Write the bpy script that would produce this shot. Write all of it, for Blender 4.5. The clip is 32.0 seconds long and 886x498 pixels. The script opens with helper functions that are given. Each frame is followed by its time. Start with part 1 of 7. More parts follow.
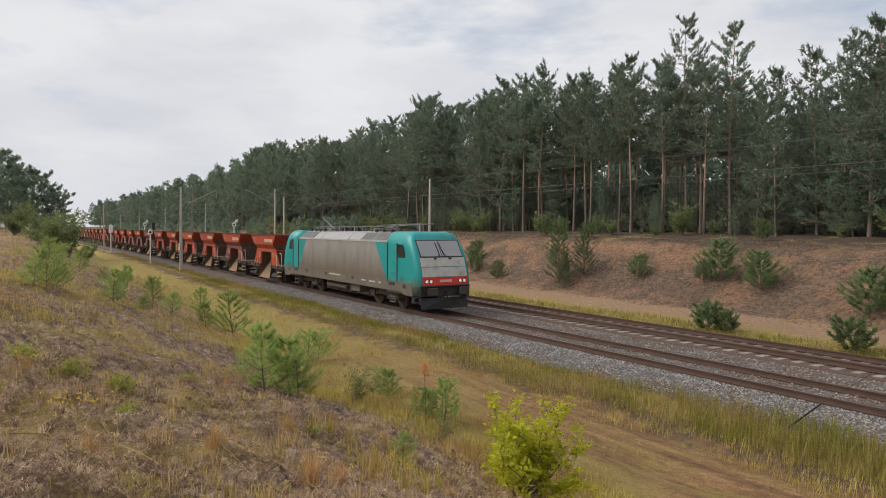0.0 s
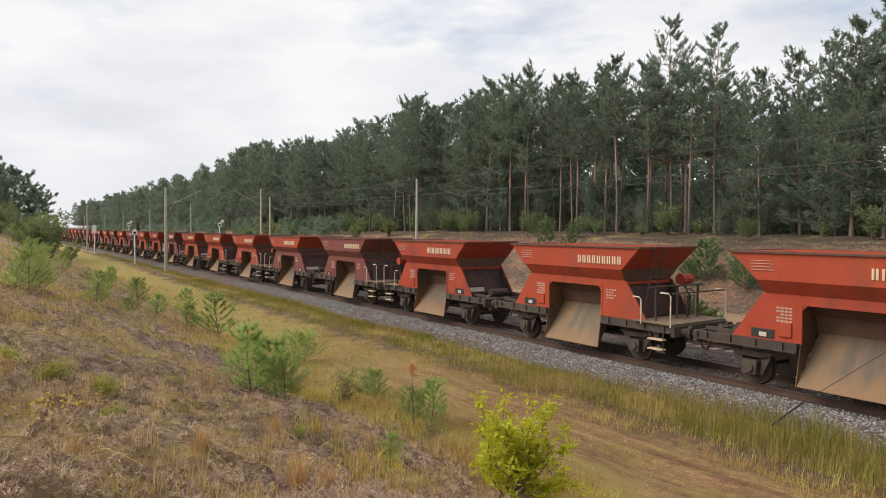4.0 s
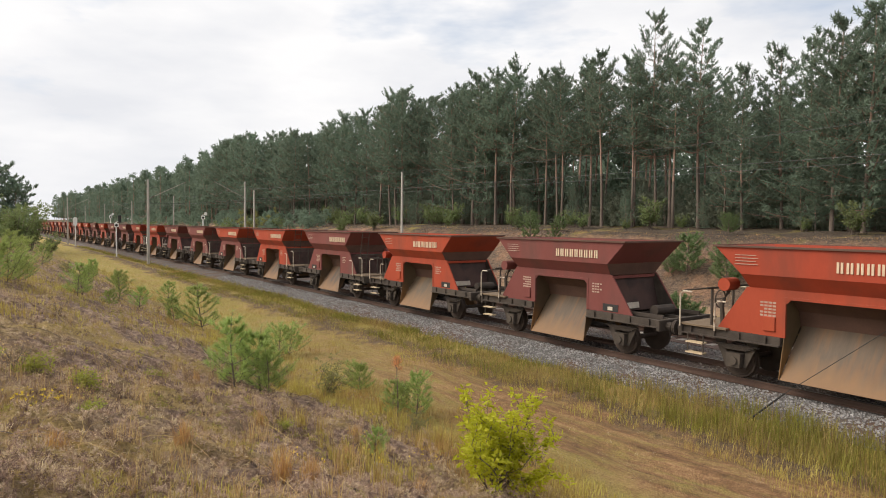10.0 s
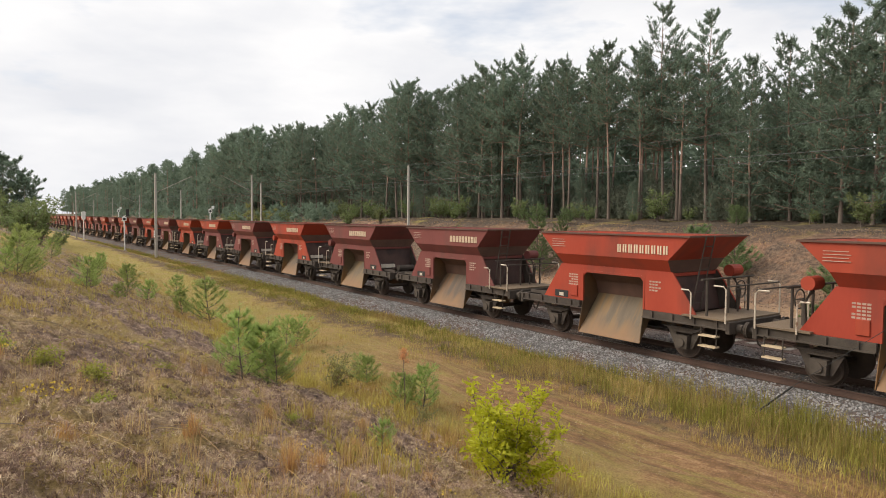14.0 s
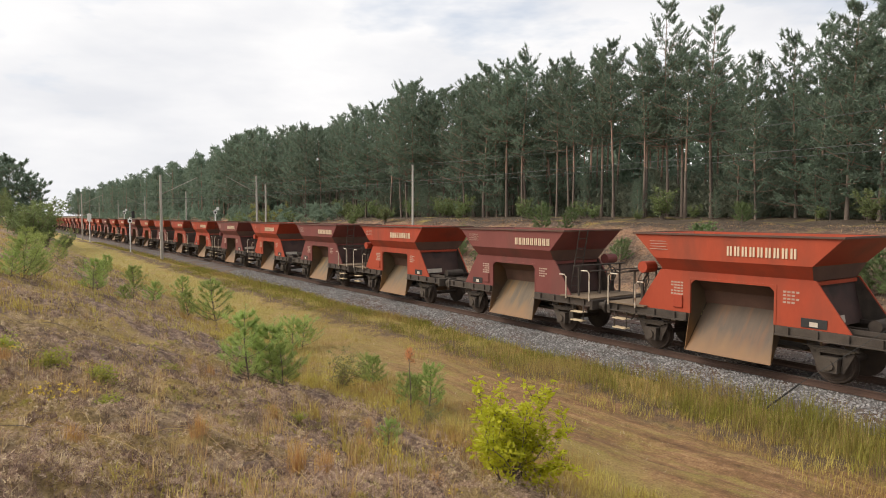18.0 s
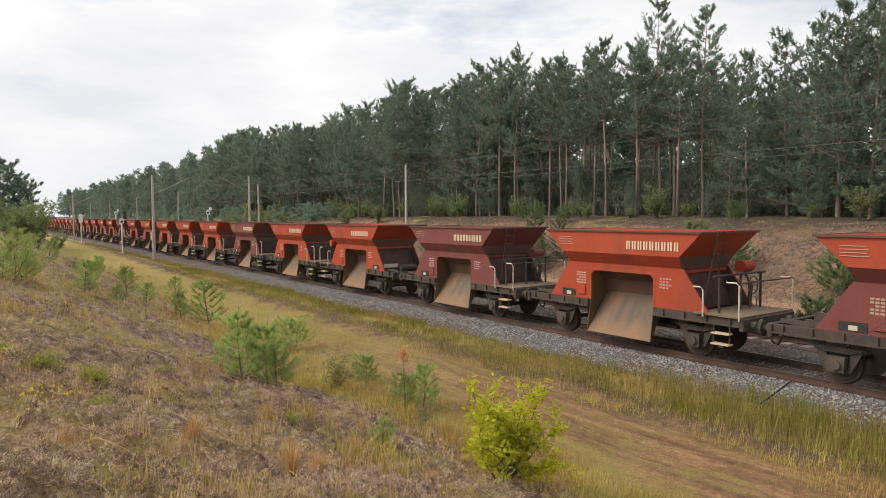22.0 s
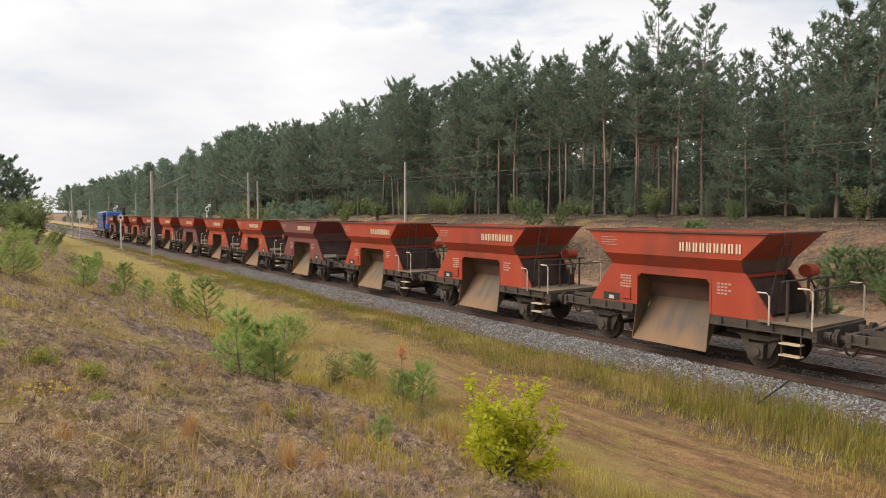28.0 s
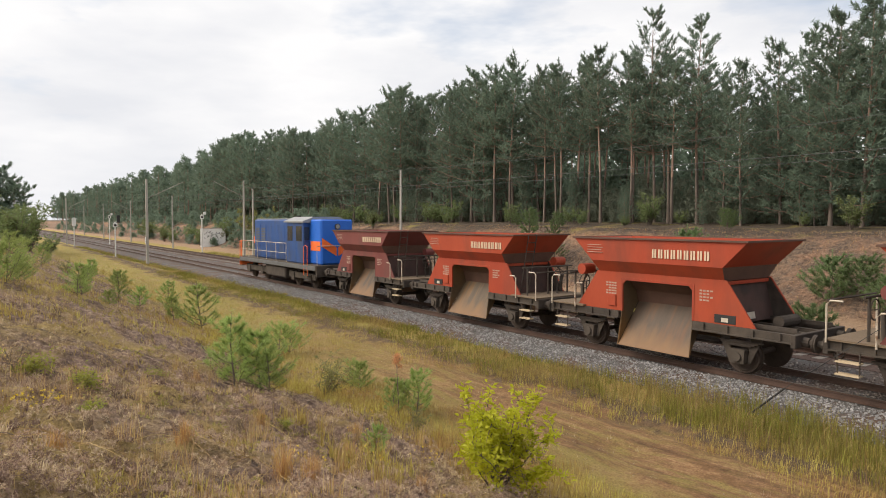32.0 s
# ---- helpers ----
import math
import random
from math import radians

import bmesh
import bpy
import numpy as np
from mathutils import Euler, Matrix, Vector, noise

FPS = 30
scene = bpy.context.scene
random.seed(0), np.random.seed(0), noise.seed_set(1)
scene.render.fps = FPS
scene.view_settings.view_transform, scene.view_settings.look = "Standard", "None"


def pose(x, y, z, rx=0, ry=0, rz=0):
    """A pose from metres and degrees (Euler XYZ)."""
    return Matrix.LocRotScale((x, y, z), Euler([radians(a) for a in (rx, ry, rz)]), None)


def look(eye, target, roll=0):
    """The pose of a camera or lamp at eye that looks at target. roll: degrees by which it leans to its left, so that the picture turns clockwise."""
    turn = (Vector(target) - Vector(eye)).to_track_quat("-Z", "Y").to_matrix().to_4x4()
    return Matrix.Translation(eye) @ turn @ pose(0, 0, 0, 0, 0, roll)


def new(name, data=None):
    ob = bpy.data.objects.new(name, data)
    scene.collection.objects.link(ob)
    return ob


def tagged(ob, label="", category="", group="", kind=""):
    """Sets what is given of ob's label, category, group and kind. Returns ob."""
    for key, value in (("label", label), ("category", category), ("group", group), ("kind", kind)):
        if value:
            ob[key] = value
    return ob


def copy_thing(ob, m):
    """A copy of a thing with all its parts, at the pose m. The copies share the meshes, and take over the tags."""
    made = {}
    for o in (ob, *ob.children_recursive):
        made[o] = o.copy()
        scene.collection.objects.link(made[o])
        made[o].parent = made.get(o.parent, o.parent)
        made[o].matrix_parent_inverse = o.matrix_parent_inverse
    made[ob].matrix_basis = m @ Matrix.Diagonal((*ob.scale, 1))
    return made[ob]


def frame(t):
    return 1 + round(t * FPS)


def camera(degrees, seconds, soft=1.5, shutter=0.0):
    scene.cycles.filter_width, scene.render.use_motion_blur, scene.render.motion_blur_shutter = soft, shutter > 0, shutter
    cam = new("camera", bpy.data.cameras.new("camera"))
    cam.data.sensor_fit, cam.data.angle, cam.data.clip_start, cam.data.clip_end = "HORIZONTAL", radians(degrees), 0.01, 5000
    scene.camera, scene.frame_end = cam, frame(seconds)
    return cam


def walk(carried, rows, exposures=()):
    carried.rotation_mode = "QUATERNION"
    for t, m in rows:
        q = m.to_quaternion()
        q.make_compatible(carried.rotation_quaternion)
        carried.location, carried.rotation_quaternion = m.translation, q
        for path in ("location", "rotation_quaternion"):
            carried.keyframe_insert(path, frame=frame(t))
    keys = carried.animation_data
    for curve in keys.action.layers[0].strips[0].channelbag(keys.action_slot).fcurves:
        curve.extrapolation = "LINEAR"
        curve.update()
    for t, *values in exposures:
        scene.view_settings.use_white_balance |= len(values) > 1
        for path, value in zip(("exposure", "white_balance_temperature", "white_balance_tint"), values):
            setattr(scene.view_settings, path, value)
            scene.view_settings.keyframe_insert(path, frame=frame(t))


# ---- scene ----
cam = camera(67.65, 32.0, soft=1.0)

# ---- the camera: a person standing on the slope, turning a little; x runs along the track, y across it, z from the rail's top ----
EYE = Vector((0.0, -17.0, 3.95))
TURNS = [  # seconds, degrees left of the track's normal, tilt, lean
    (0, 57.078, -1.723, 0.351), (0.5, 56.889, -1.428, 0.123), (1, 56.983, -1.625, 0.057), (1.5, 56.767, -1.889, 0.316),
    (2, 56.598, -1.804, 0.280), (2.5, 56.423, -1.760, 0.412), (3, 56.160, -1.803, 0.649), (3.5, 56.068, -1.725, 0.368),
    (5.5, 55.490, -1.724, 0.556), (6, 55.137, -1.721, 0.970), (6.5, 54.956, -1.901, 0.862), (7, 54.839, -2.061, 0.792),
    (7.5, 54.774, -2.115, 0.779), (8, 54.676, -2.041, 0.755), (8.5, 54.683, -2.122, 0.818), (9, 54.700, -2.093, 0.789),
    (9.5, 54.735, -2.192, 0.543), (10, 54.665, -2.263, 0.471), (10.5, 54.845, -2.290, 0.425), (11, 55.036, -2.316, 0.553),
    (11.5, 55.218, -2.416, 0.324), (12, 55.491, -2.399, 0.360), (12.5, 55.560, -2.504, 0.171), (13, 55.578, -2.574, 0.162),
    (13.5, 55.375, -2.822, 0.192), (14, 55.231, -2.867, 0.338), (14.5, 55.256, -2.750, 0.418), (16.5, 55.300, -2.878, 0.199),
    (17, 55.347, -2.961, 0.271), (17.5, 55.534, -2.983, 0.032), (18, 55.643, -2.917, -0.104), (18.5, 55.573, -2.925, -0.208),
    (19, 55.442, -2.969, -0.159), (19.5, 55.429, -3.033, 0.092), (20, 55.339, -3.106, -0.136), (20.5, 55.406, -3.100, -0.232),
    (21, 55.359, -2.898, -0.209), (21.5, 55.222, -2.807, -0.324), (22, 55.077, -2.980, -0.342), (22.5, 54.842, -3.101, -0.226),
    (23, 54.564, -3.194, -0.391), (23.5, 54.684, -3.247, -0.355), (24, 54.762, -3.257, -0.421), (24.5, 54.791, -3.326, -0.306),
    (25, 54.822, -3.553, -0.192), (25.5, 54.885, -3.475, -0.095), (27.5, 54.839, -3.350, -0.001), (28, 54.989, -3.163, -0.010),
    (28.5, 55.041, -3.089, -0.143), (29, 54.762, -3.130, -0.158), (29.5, 54.467, -3.129, -0.184), (30, 54.577, -3.060, -0.220),
    (30.5, 54.736, -2.931, -0.055), (31, 54.761, -2.749, -0.131), (31.5, 54.680, -2.626, -0.034), (32, 54.595, -2.470, 0.055),
]


def aim(left, tilt, lean):
    a, b = radians(left), radians(tilt)
    way = Vector((-math.sin(a) * math.cos(b), math.cos(a) * math.cos(b), math.sin(b)))
    return look(EYE, EYE + way, lean)


walk(cam, [(t, aim(a, b, c)) for t, a, b, c in TURNS], [(0, -0.03, 6600, 10), (1, 0.02, 6650, 10), (3, 0.17, 6700, 10), (9, 0.28, 6800, 10), (32, 0.28, 6800, 10)])

# ---- world and sun: bright, thin overcast ----
SUN_EL, SUN_AZ = radians(43), radians(-145)
world = bpy.data.worlds.new("world")
scene.world = world
world.use_nodes = True
wn, wl = world.node_tree.nodes, world.node_tree.links
wn.clear()
w_out = wn.new("ShaderNodeOutputWorld")
w_bg = wn.new("ShaderNodeBackground")
w_sky = wn.new("ShaderNodeTexSky")
w_sky.sky_type = "NISHITA"
w_sky.sun_disc = False
w_sky.sun_elevation, w_sky.sun_rotation = SUN_EL, SUN_AZ
w_sky.dust_density = 2.0
w_tc = wn.new("ShaderNodeTexCoord")
w_map = wn.new("ShaderNodeMapping")
w_map.inputs["Scale"].default_value = (1.0, 1.0, 3.2)
w_n1 = wn.new("ShaderNodeTexNoise")
w_n1.inputs["Scale"].default_value, w_n1.inputs["Detail"].default_value, w_n1.inputs["Roughness"].default_value = 2.1, 6.0, 0.55
w_n2 = wn.new("ShaderNodeTexNoise")
w_n2.inputs["Scale"].default_value, w_n2.inputs["Detail"].default_value = 3.3, 5.0
w_cov = wn.new("ShaderNodeValToRGB")
w_cov.color_ramp.elements[0].position, w_cov.color_ramp.elements[1].position = 0.26, 0.43
w_shade = wn.new("ShaderNodeValToRGB")
w_shade.color_ramp.elements[0].position, w_shade.color_ramp.elements[1].position = 0.34, 0.6
w_shade.color_ramp.elements[0].color = (7.5, 7.8, 8.5, 1)
w_shade.color_ramp.elements[1].color = (9.2, 9.35, 9.75, 1)
w_blue = wn.new("ShaderNodeMix")
w_blue.data_type = "RGBA"
w_blue.inputs[0].default_value = 0.45
w_blue.inputs[7].default_value = (6.4, 7.9, 10.4, 1)
w_mix = wn.new("ShaderNodeMix")
w_mix.data_type = "RGBA"
wl.new(w_tc.outputs["Generated"], w_map.inputs["Vector"])
wl.new(w_map.outputs[0], w_n1.inputs["Vector"])
wl.new(w_map.outputs[0], w_n2.inputs["Vector"])
wl.new(w_n1.outputs["Fac"], w_cov.inputs[0])
wl.new(w_n2.outputs["Fac"], w_shade.inputs[0])
wl.new(w_sky.outputs[0], w_blue.inputs[6])
wl.new(w_cov.outputs[0], w_mix.inputs[0])
wl.new(w_blue.outputs[2], w_mix.inputs[6])
wl.new(w_shade.outputs[0], w_mix.inputs[7])
wl.new(w_mix.outputs[2], w_bg.inputs[0])
w_bg.inputs[1].default_value = 0.088
wl.new(w_bg.outputs[0], w_out.inputs[0])

sun = new("sun", bpy.data.lights.new("sun", "SUN"))
sun.data.energy, sun.data.angle, sun.data.color = 2.9, radians(46), (1.0, 0.91, 0.79)
sun_way = Vector((math.sin(SUN_AZ) * math.cos(SUN_EL), math.cos(SUN_AZ) * math.cos(SUN_EL), math.sin(SUN_EL)))
sun.matrix_world = look(sun_way * 60, (0, 0, 0))


# ---- materials ----
def material(name, a, b, rough=0.8, scale=3.0, fine=40.0, bump=0.2, metal=0.0, vary=0.0, c=None, c_scale=0.7, c_at=(0.55, 0.7), stretch=(1, 1, 1), spec=0.5, island=False, through_light=0.0):
    """Two colours mixed by coarse and fine noise, a third in stains, fine relief, and a shift from object to object."""
    m = bpy.data.materials.new(name)
    m.use_nodes = True
    n, l = m.node_tree.nodes, m.node_tree.links
    p = n["Principled BSDF"]
    tc = n.new("ShaderNodeTexCoord")
    mp = n.new("ShaderNodeMapping")
    mp.inputs["Scale"].default_value = stretch
    l.new(tc.outputs["Object"], mp.inputs["Vector"])
    big, small = n.new("ShaderNodeTexNoise"), n.new("ShaderNodeTexNoise")
    big.inputs["Scale"].default_value, big.inputs["Detail"].default_value = scale, 4
    small.inputs["Scale"].default_value, small.inputs["Detail"].default_value = fine, 5
    l.new(mp.outputs[0], big.inputs["Vector"])
    l.new(mp.outputs[0], small.inputs["Vector"])
    add = n.new("ShaderNodeMath")
    add.operation = "MULTIPLY_ADD"
    add.inputs[1].default_value = 0.6
    l.new(small.outputs["Fac"], add.inputs[0])
    half = n.new("ShaderNodeMath")
    half.operation = "MULTIPLY_ADD"
    half.inputs[1].default_value, half.inputs[2].default_value = 1.6, -0.6
    l.new(big.outputs["Fac"], half.inputs[0])
    l.new(half.outputs[0], add.inputs[2])
    mix = n.new("ShaderNodeMix")
    mix.data_type = "RGBA"
    mix.inputs[6].default_value, mix.inputs[7].default_value = (*a, 1), (*b, 1)
    l.new(add.outputs[0], mix.inputs[0])
    out = mix.outputs[2]
    if c:
        st = n.new("ShaderNodeTexNoise")
        st.inputs["Scale"].default_value, st.inputs["Detail"].default_value = c_scale, 6
        l.new(mp.outputs[0], st.inputs["Vector"])
        rp = n.new("ShaderNodeValToRGB")
        rp.color_ramp.elements[0].position, rp.color_ramp.elements[1].position = c_at
        l.new(st.outputs["Fac"], rp.inputs[0])
        mx = n.new("ShaderNodeMix")
        mx.data_type = "RGBA"
        mx.inputs[7].default_value = (*c, 1)
        l.new(rp.outputs[0], mx.inputs[0])
        l.new(out, mx.inputs[6])
        out = mx.outputs[2]
    if vary:
        src = n.new("ShaderNodeNewGeometry").outputs["Random Per Island"] if island else n.new("ShaderNodeObjectInfo").outputs["Random"]
        hs = n.new("ShaderNodeHueSaturation")
        va = n.new("ShaderNodeMath")
        va.operation = "MULTIPLY_ADD"
        va.inputs[1].default_value, va.inputs[2].default_value = vary, 1 - vary / 2
        l.new(src, va.inputs[0])
        l.new(va.outputs[0], hs.inputs["Value"])
        hu = n.new("ShaderNodeMath")
        hu.operation = "MULTIPLY_ADD"
        hu.inputs[1].default_value, hu.inputs[2].default_value = vary * 0.06, 0.5 - vary * 0.03
        l.new(src, hu.inputs[0])
        l.new(hu.outputs[0], hs.inputs["Hue"])
        l.new(out, hs.inputs["Color"])
        out = hs.outputs[0]
    l.new(out, p.inputs["Base Color"])
    if through_light:
        tr, ms = n.new("ShaderNodeBsdfTranslucent"), n.new("ShaderNodeMixShader")
        l.new(out, tr.inputs["Color"])
        ms.inputs[0].default_value = through_light
        l.new(p.outputs[0], ms.inputs[1])
        l.new(tr.outputs[0], ms.inputs[2])
        l.new(ms.outputs[0], n["Material Output"].inputs["Surface"])
    p.inputs["Roughness"].default_value, p.inputs["Metallic"].default_value = rough, metal
    p.inputs["Specular IOR Level"].default_value = spec
    if bump:
        bp = n.new("ShaderNodeBump")
        bp.inputs["Strength"].default_value, bp.inputs["Distance"].default_value = bump, 0.02
        l.new(small.outputs["Fac"], bp.inputs["Height"])
        l.new(bp.outputs[0], p.inputs["Normal"])
    return m


ORANGE = material("paint_orange", (0.32, 0.046, 0.02), (0.41, 0.068, 0.03), 0.6, 1.2, 18, 0.1, vary=0.06, c=(0.20, 0.048, 0.028), c_scale=1.3, c_at=(0.5, 0.78), stretch=(1, 1, 0.35), spec=0.35)
ORANGE_B = material("paint_red_orange", (0.32, 0.043, 0.021), (0.40, 0.063, 0.031), 0.6, 1.2, 18, 0.1, vary=0.06, c=(0.17, 0.042, 0.028), c_scale=1.1, c_at=(0.48, 0.76), stretch=(1, 1, 0.35), spec=0.35)
RED = material("paint_red", (0.29, 0.044, 0.026), (0.37, 0.066, 0.036), 0.6, 1.2, 18, 0.1, vary=0.06, c=(0.17, 0.045, 0.03), c_scale=1.3, c_at=(0.5, 0.78), stretch=(1, 1, 0.35), spec=0.35)
MAROON = material("paint_maroon", (0.155, 0.043, 0.038), (0.21, 0.062, 0.053), 0.65, 1.2, 18, 0.1, vary=0.06, c=(0.11, 0.05, 0.042), c_scale=1.3, c_at=(0.52, 0.8), stretch=(1, 1, 0.35), spec=0.35)
SLIDE = material("worn_chute", (0.062, 0.041, 0.024), (0.118, 0.079, 0.044), 0.6, 1.6, 14, 0.08, vary=0.4, c=(0.17, 0.083, 0.026), c_scale=1.3, c_at=(0.5, 0.74), stretch=(3.0, 0.5, 0.5))
CHUTE_IN = material("rust_and_shade_steel", (0.075, 0.04, 0.03), (0.135, 0.07, 0.048), 0.8, 2, 25, 0.15)
FRAME_DARK = material("grimy_frame", (0.036, 0.028, 0.023), (0.092, 0.072, 0.056), 0.85, 3, 30, 0.2, vary=0.2)
WHEEL_M = material("wheel_steel", (0.045, 0.032, 0.025), (0.085, 0.06, 0.046), 0.75, 4, 30, 0.15, metal=0.3)
TREAD = material("bright_tread", (0.42, 0.40, 0.38), (0.30, 0.28, 0.26), 0.35, 4, 40, 0.05, metal=1.0)
RAILING = material("pale_handrail", (0.50, 0.42, 0.33), (0.62, 0.54, 0.44), 0.5, 5, 30, 0.0, c=(0.22, 0.13, 0.08), c_scale=6)
STEP_Y = material("yellowed_step", (0.50, 0.38, 0.24), (0.58, 0.47, 0.33), 0.7, 5, 30, 0.1)
WHITE_L = material("white_marking", (0.44, 0.37, 0.30), (0.60, 0.53, 0.44), 0.7, 6, 40, 0.0)
LETTER_L = material("faded_cream_marking", (0.55, 0.42, 0.29), (0.68, 0.55, 0.40), 0.7, 6, 40, 0.0)
FAINT_L = material("faint_marking", (0.34, 0.22, 0.17), (0.46, 0.36, 0.29), 0.7, 6, 40, 0.0)
WOODDECK = material("platform_boards", (0.13, 0.09, 0.06), (0.21, 0.155, 0.10), 0.85, 3, 30, 0.2, stretch=(1, 6, 1))
TEAL = material("teal_paint", (0.0, 0.24, 0.245), (0.005, 0.285, 0.285), 0.38, 1.0, 20, 0.02, c=(0.015, 0.19, 0.19), c_scale=0.8)
SILVER = material("weathered_silver_grey", (0.215, 0.21, 0.20), (0.28, 0.272, 0.258), 0.5, 0.9, 12, 0.03, c=(0.15, 0.145, 0.14), c_scale=0.9, c_at=(0.52, 0.74), stretch=(1.2, 1, 0.3))
GRIME = material("brown_brake_dust", (0.095, 0.08, 0.066), (0.145, 0.125, 0.102), 0.75, 1.5, 20, 0.08)


def dusty(m, z0, z1, col):
    """Adds brown dust that thins out from z0 up to z1, with ragged streaks."""
    n, l = m.node_tree.nodes, m.node_tree.links
    p = n["Principled BSDF"]
    old = p.inputs["Base Color"].links[0].from_socket
    tc, sep, nz, mr, mx, ad = (n.new("ShaderNode" + k) for k in ("TexCoord", "SeparateXYZ", "TexNoise", "MapRange", "Mix", "Math"))
    mp = n.new("ShaderNodeMapping")
    mp.inputs["Scale"].default_value = (1.6, 1, 0.25)
    l.new(tc.outputs["Object"], mp.inputs[0])
    l.new(mp.outputs[0], nz.inputs["Vector"])
    nz.inputs["Scale"].default_value, nz.inputs["Detail"].default_value = 1.3, 5
    l.new(tc.outputs["Object"], sep.inputs[0])
    ad.operation = "MULTIPLY_ADD"
    ad.inputs[1].default_value = 1.3
    l.new(nz.outputs["Fac"], ad.inputs[0])
    l.new(sep.outputs["Z"], ad.inputs[2])
    mr.inputs[1].default_value, mr.inputs[2].default_value = z1 + 0.65, z0 + 0.65
    mr.inputs[4].default_value = 0.85
    l.new(ad.outputs[0], mr.inputs[0])
    mx.data_type = "RGBA"
    mx.inputs[7].default_value = (*col, 1)
    l.new(mr.outputs[0], mx.inputs[0])
    l.new(old, mx.inputs[6])
    l.new(mx.outputs[2], p.inputs["Base Color"])


dusty(SILVER, 1.55, 2.9, (0.105, 0.076, 0.052))
dusty(TEAL, 1.12, 1.62, (0.11, 0.09, 0.072))
dusty(SLIDE, 0.3, 0.85, (0.20, 0.10, 0.034))
ROOFGREY = material("roof_grey", (0.24, 0.245, 0.25), (0.31, 0.315, 0.32), 0.5, 2, 25, 0.03)
LOUVRE = material("louvre_grey", (0.09, 0.092, 0.095), (0.14, 0.142, 0.145), 0.6, 3, 30, 0.05)
LIGHTGREY = material("pale_front_panel", (0.40, 0.395, 0.37), (0.50, 0.49, 0.455), 0.5, 2, 25, 0.03, c=(0.33, 0.31, 0.27), c_scale=3, c_at=(0.5, 0.75))
FRONTRED = material("signal_red_band", (0.60, 0.035, 0.025), (0.68, 0.05, 0.035), 0.45, 2, 25, 0.02)
GLASS = material("dark_window_glass", (0.02, 0.024, 0.028), (0.035, 0.04, 0.045), 0.08, 1, 10, 0.0, spec=0.7)
# pale base colour stands in for the sky mirrored in the windscreen
WSCREEN = material("sky_tinted_windscreen", (0.20, 0.205, 0.225), (0.26, 0.265, 0.29), 0.06, 1, 10, 0.0, spec=1.0)
BLACK = material("black_rubber", (0.014, 0.014, 0.015), (0.03, 0.03, 0.03), 0.6, 4, 30, 0.1)
INSULATOR = material("brown_insulator", (0.045, 0.028, 0.024), (0.08, 0.05, 0.042), 0.3, 4, 30, 0.0)
BLUE = material("blue_paint", (0.014, 0.062, 0.22), (0.022, 0.085, 0.28), 0.45, 1.2, 20, 0.03, c=(0.045, 0.06, 0.11), c_scale=1.1, c_at=(0.45, 0.75), stretch=(1, 1, 0.4))
# the diesel's blue again, with the light on its end put into the colour
BLUE_B = material("lit_blue_paint", (0.012, 0.12, 0.55), (0.02, 0.15, 0.62), 0.42, 1.2, 20, 0.03)
SIGNAL_O = material("safety_orange", (0.85, 0.15, 0.03), (0.92, 0.20, 0.05), 0.45, 2, 20, 0.02)
CONCRETE = material("weathered_concrete", (0.33, 0.31, 0.275), (0.44, 0.415, 0.37), 0.9, 1.5, 30, 0.3, c=(0.24, 0.22, 0.19), c_scale=1.0)
SLEEPER = material("stained_concrete_sleeper", (0.20, 0.175, 0.15), (0.36, 0.325, 0.285), 0.9, 2, 30, 0.3, vary=0.3, c=(0.15, 0.11, 0.085), c_scale=2)
RAIL_M = material("rusty_rail", (0.055, 0.031, 0.023), (0.10, 0.056, 0.04), 0.7, 2, 30, 0.15)
RAILTOP = material("polished_rail_head", (0.30, 0.27, 0.25), (0.22, 0.19, 0.17), 0.42, 3, 30, 0.0, metal=1.0)
WHITEPAINT = material("white_painted_steel", (0.72, 0.72, 0.70), (0.80, 0.80, 0.78), 0.5, 3, 30, 0.02)
HUTWHITE = material("dirty_white_render", (0.78, 0.78, 0.76), (0.84, 0.84, 0.82), 0.8, 2, 30, 0.05, c=(0.62, 0.62, 0.6), c_scale=1.5, c_at=(0.55, 0.8))
WIRE_M = material("dull_copper_wire", (0.06, 0.066, 0.063), (0.11, 0.115, 0.11), 0.5, 2, 30, 0.0)
STONE = material("ballast_stone", (0.13, 0.125, 0.122), (0.31, 0.30, 0.297), 0.9, 3, 30, 0.2, vary=0.95, island=True)
STONE_BR = material("dusty_brown_stone", (0.09, 0.068, 0.058), (0.29, 0.25, 0.23), 0.9, 3, 30, 0.2, vary=0.9, island=True)
BALLASTBED = material("ballast_bed", (0.035, 0.032, 0.03), (0.17, 0.162, 0.158), 0.95, 9, 22, 0.9, c=(0.095, 0.062, 0.048), c_scale=0.8, c_at=(0.4, 0.6))
RUSTBALLAST = material("rust_stained_ballast", (0.05, 0.03, 0.024), (0.135, 0.085, 0.068), 0.95, 9, 22, 0.9)
BARK_LOW = material("grey_brown_bark", (0.11, 0.086, 0.07), (0.21, 0.165, 0.135), 0.95, 3, 22, 0.5, stretch=(1, 1, 0.3))
BARK_HIGH = material("orange_pine_bark", (0.24, 0.155, 0.115), (0.36, 0.245, 0.19), 0.9, 2, 18, 0.4, stretch=(1, 1, 0.4))
NEEDLE = material("pine_needles", (0.155, 0.212, 0.158), (0.225, 0.288, 0.212), 0.85, 0.4, 4, 0.0, vary=0.3, through_light=0.45, spec=0.25)
# undergrowth lighter than the needles: haze between the trunks put into its colour
UNDER = material("haze_pale_undergrowth", (0.19, 0.21, 0.155), (0.27, 0.29, 0.215), 0.9, 0.5, 4, 0.0, vary=0.3, through_light=0.45, spec=0.2)
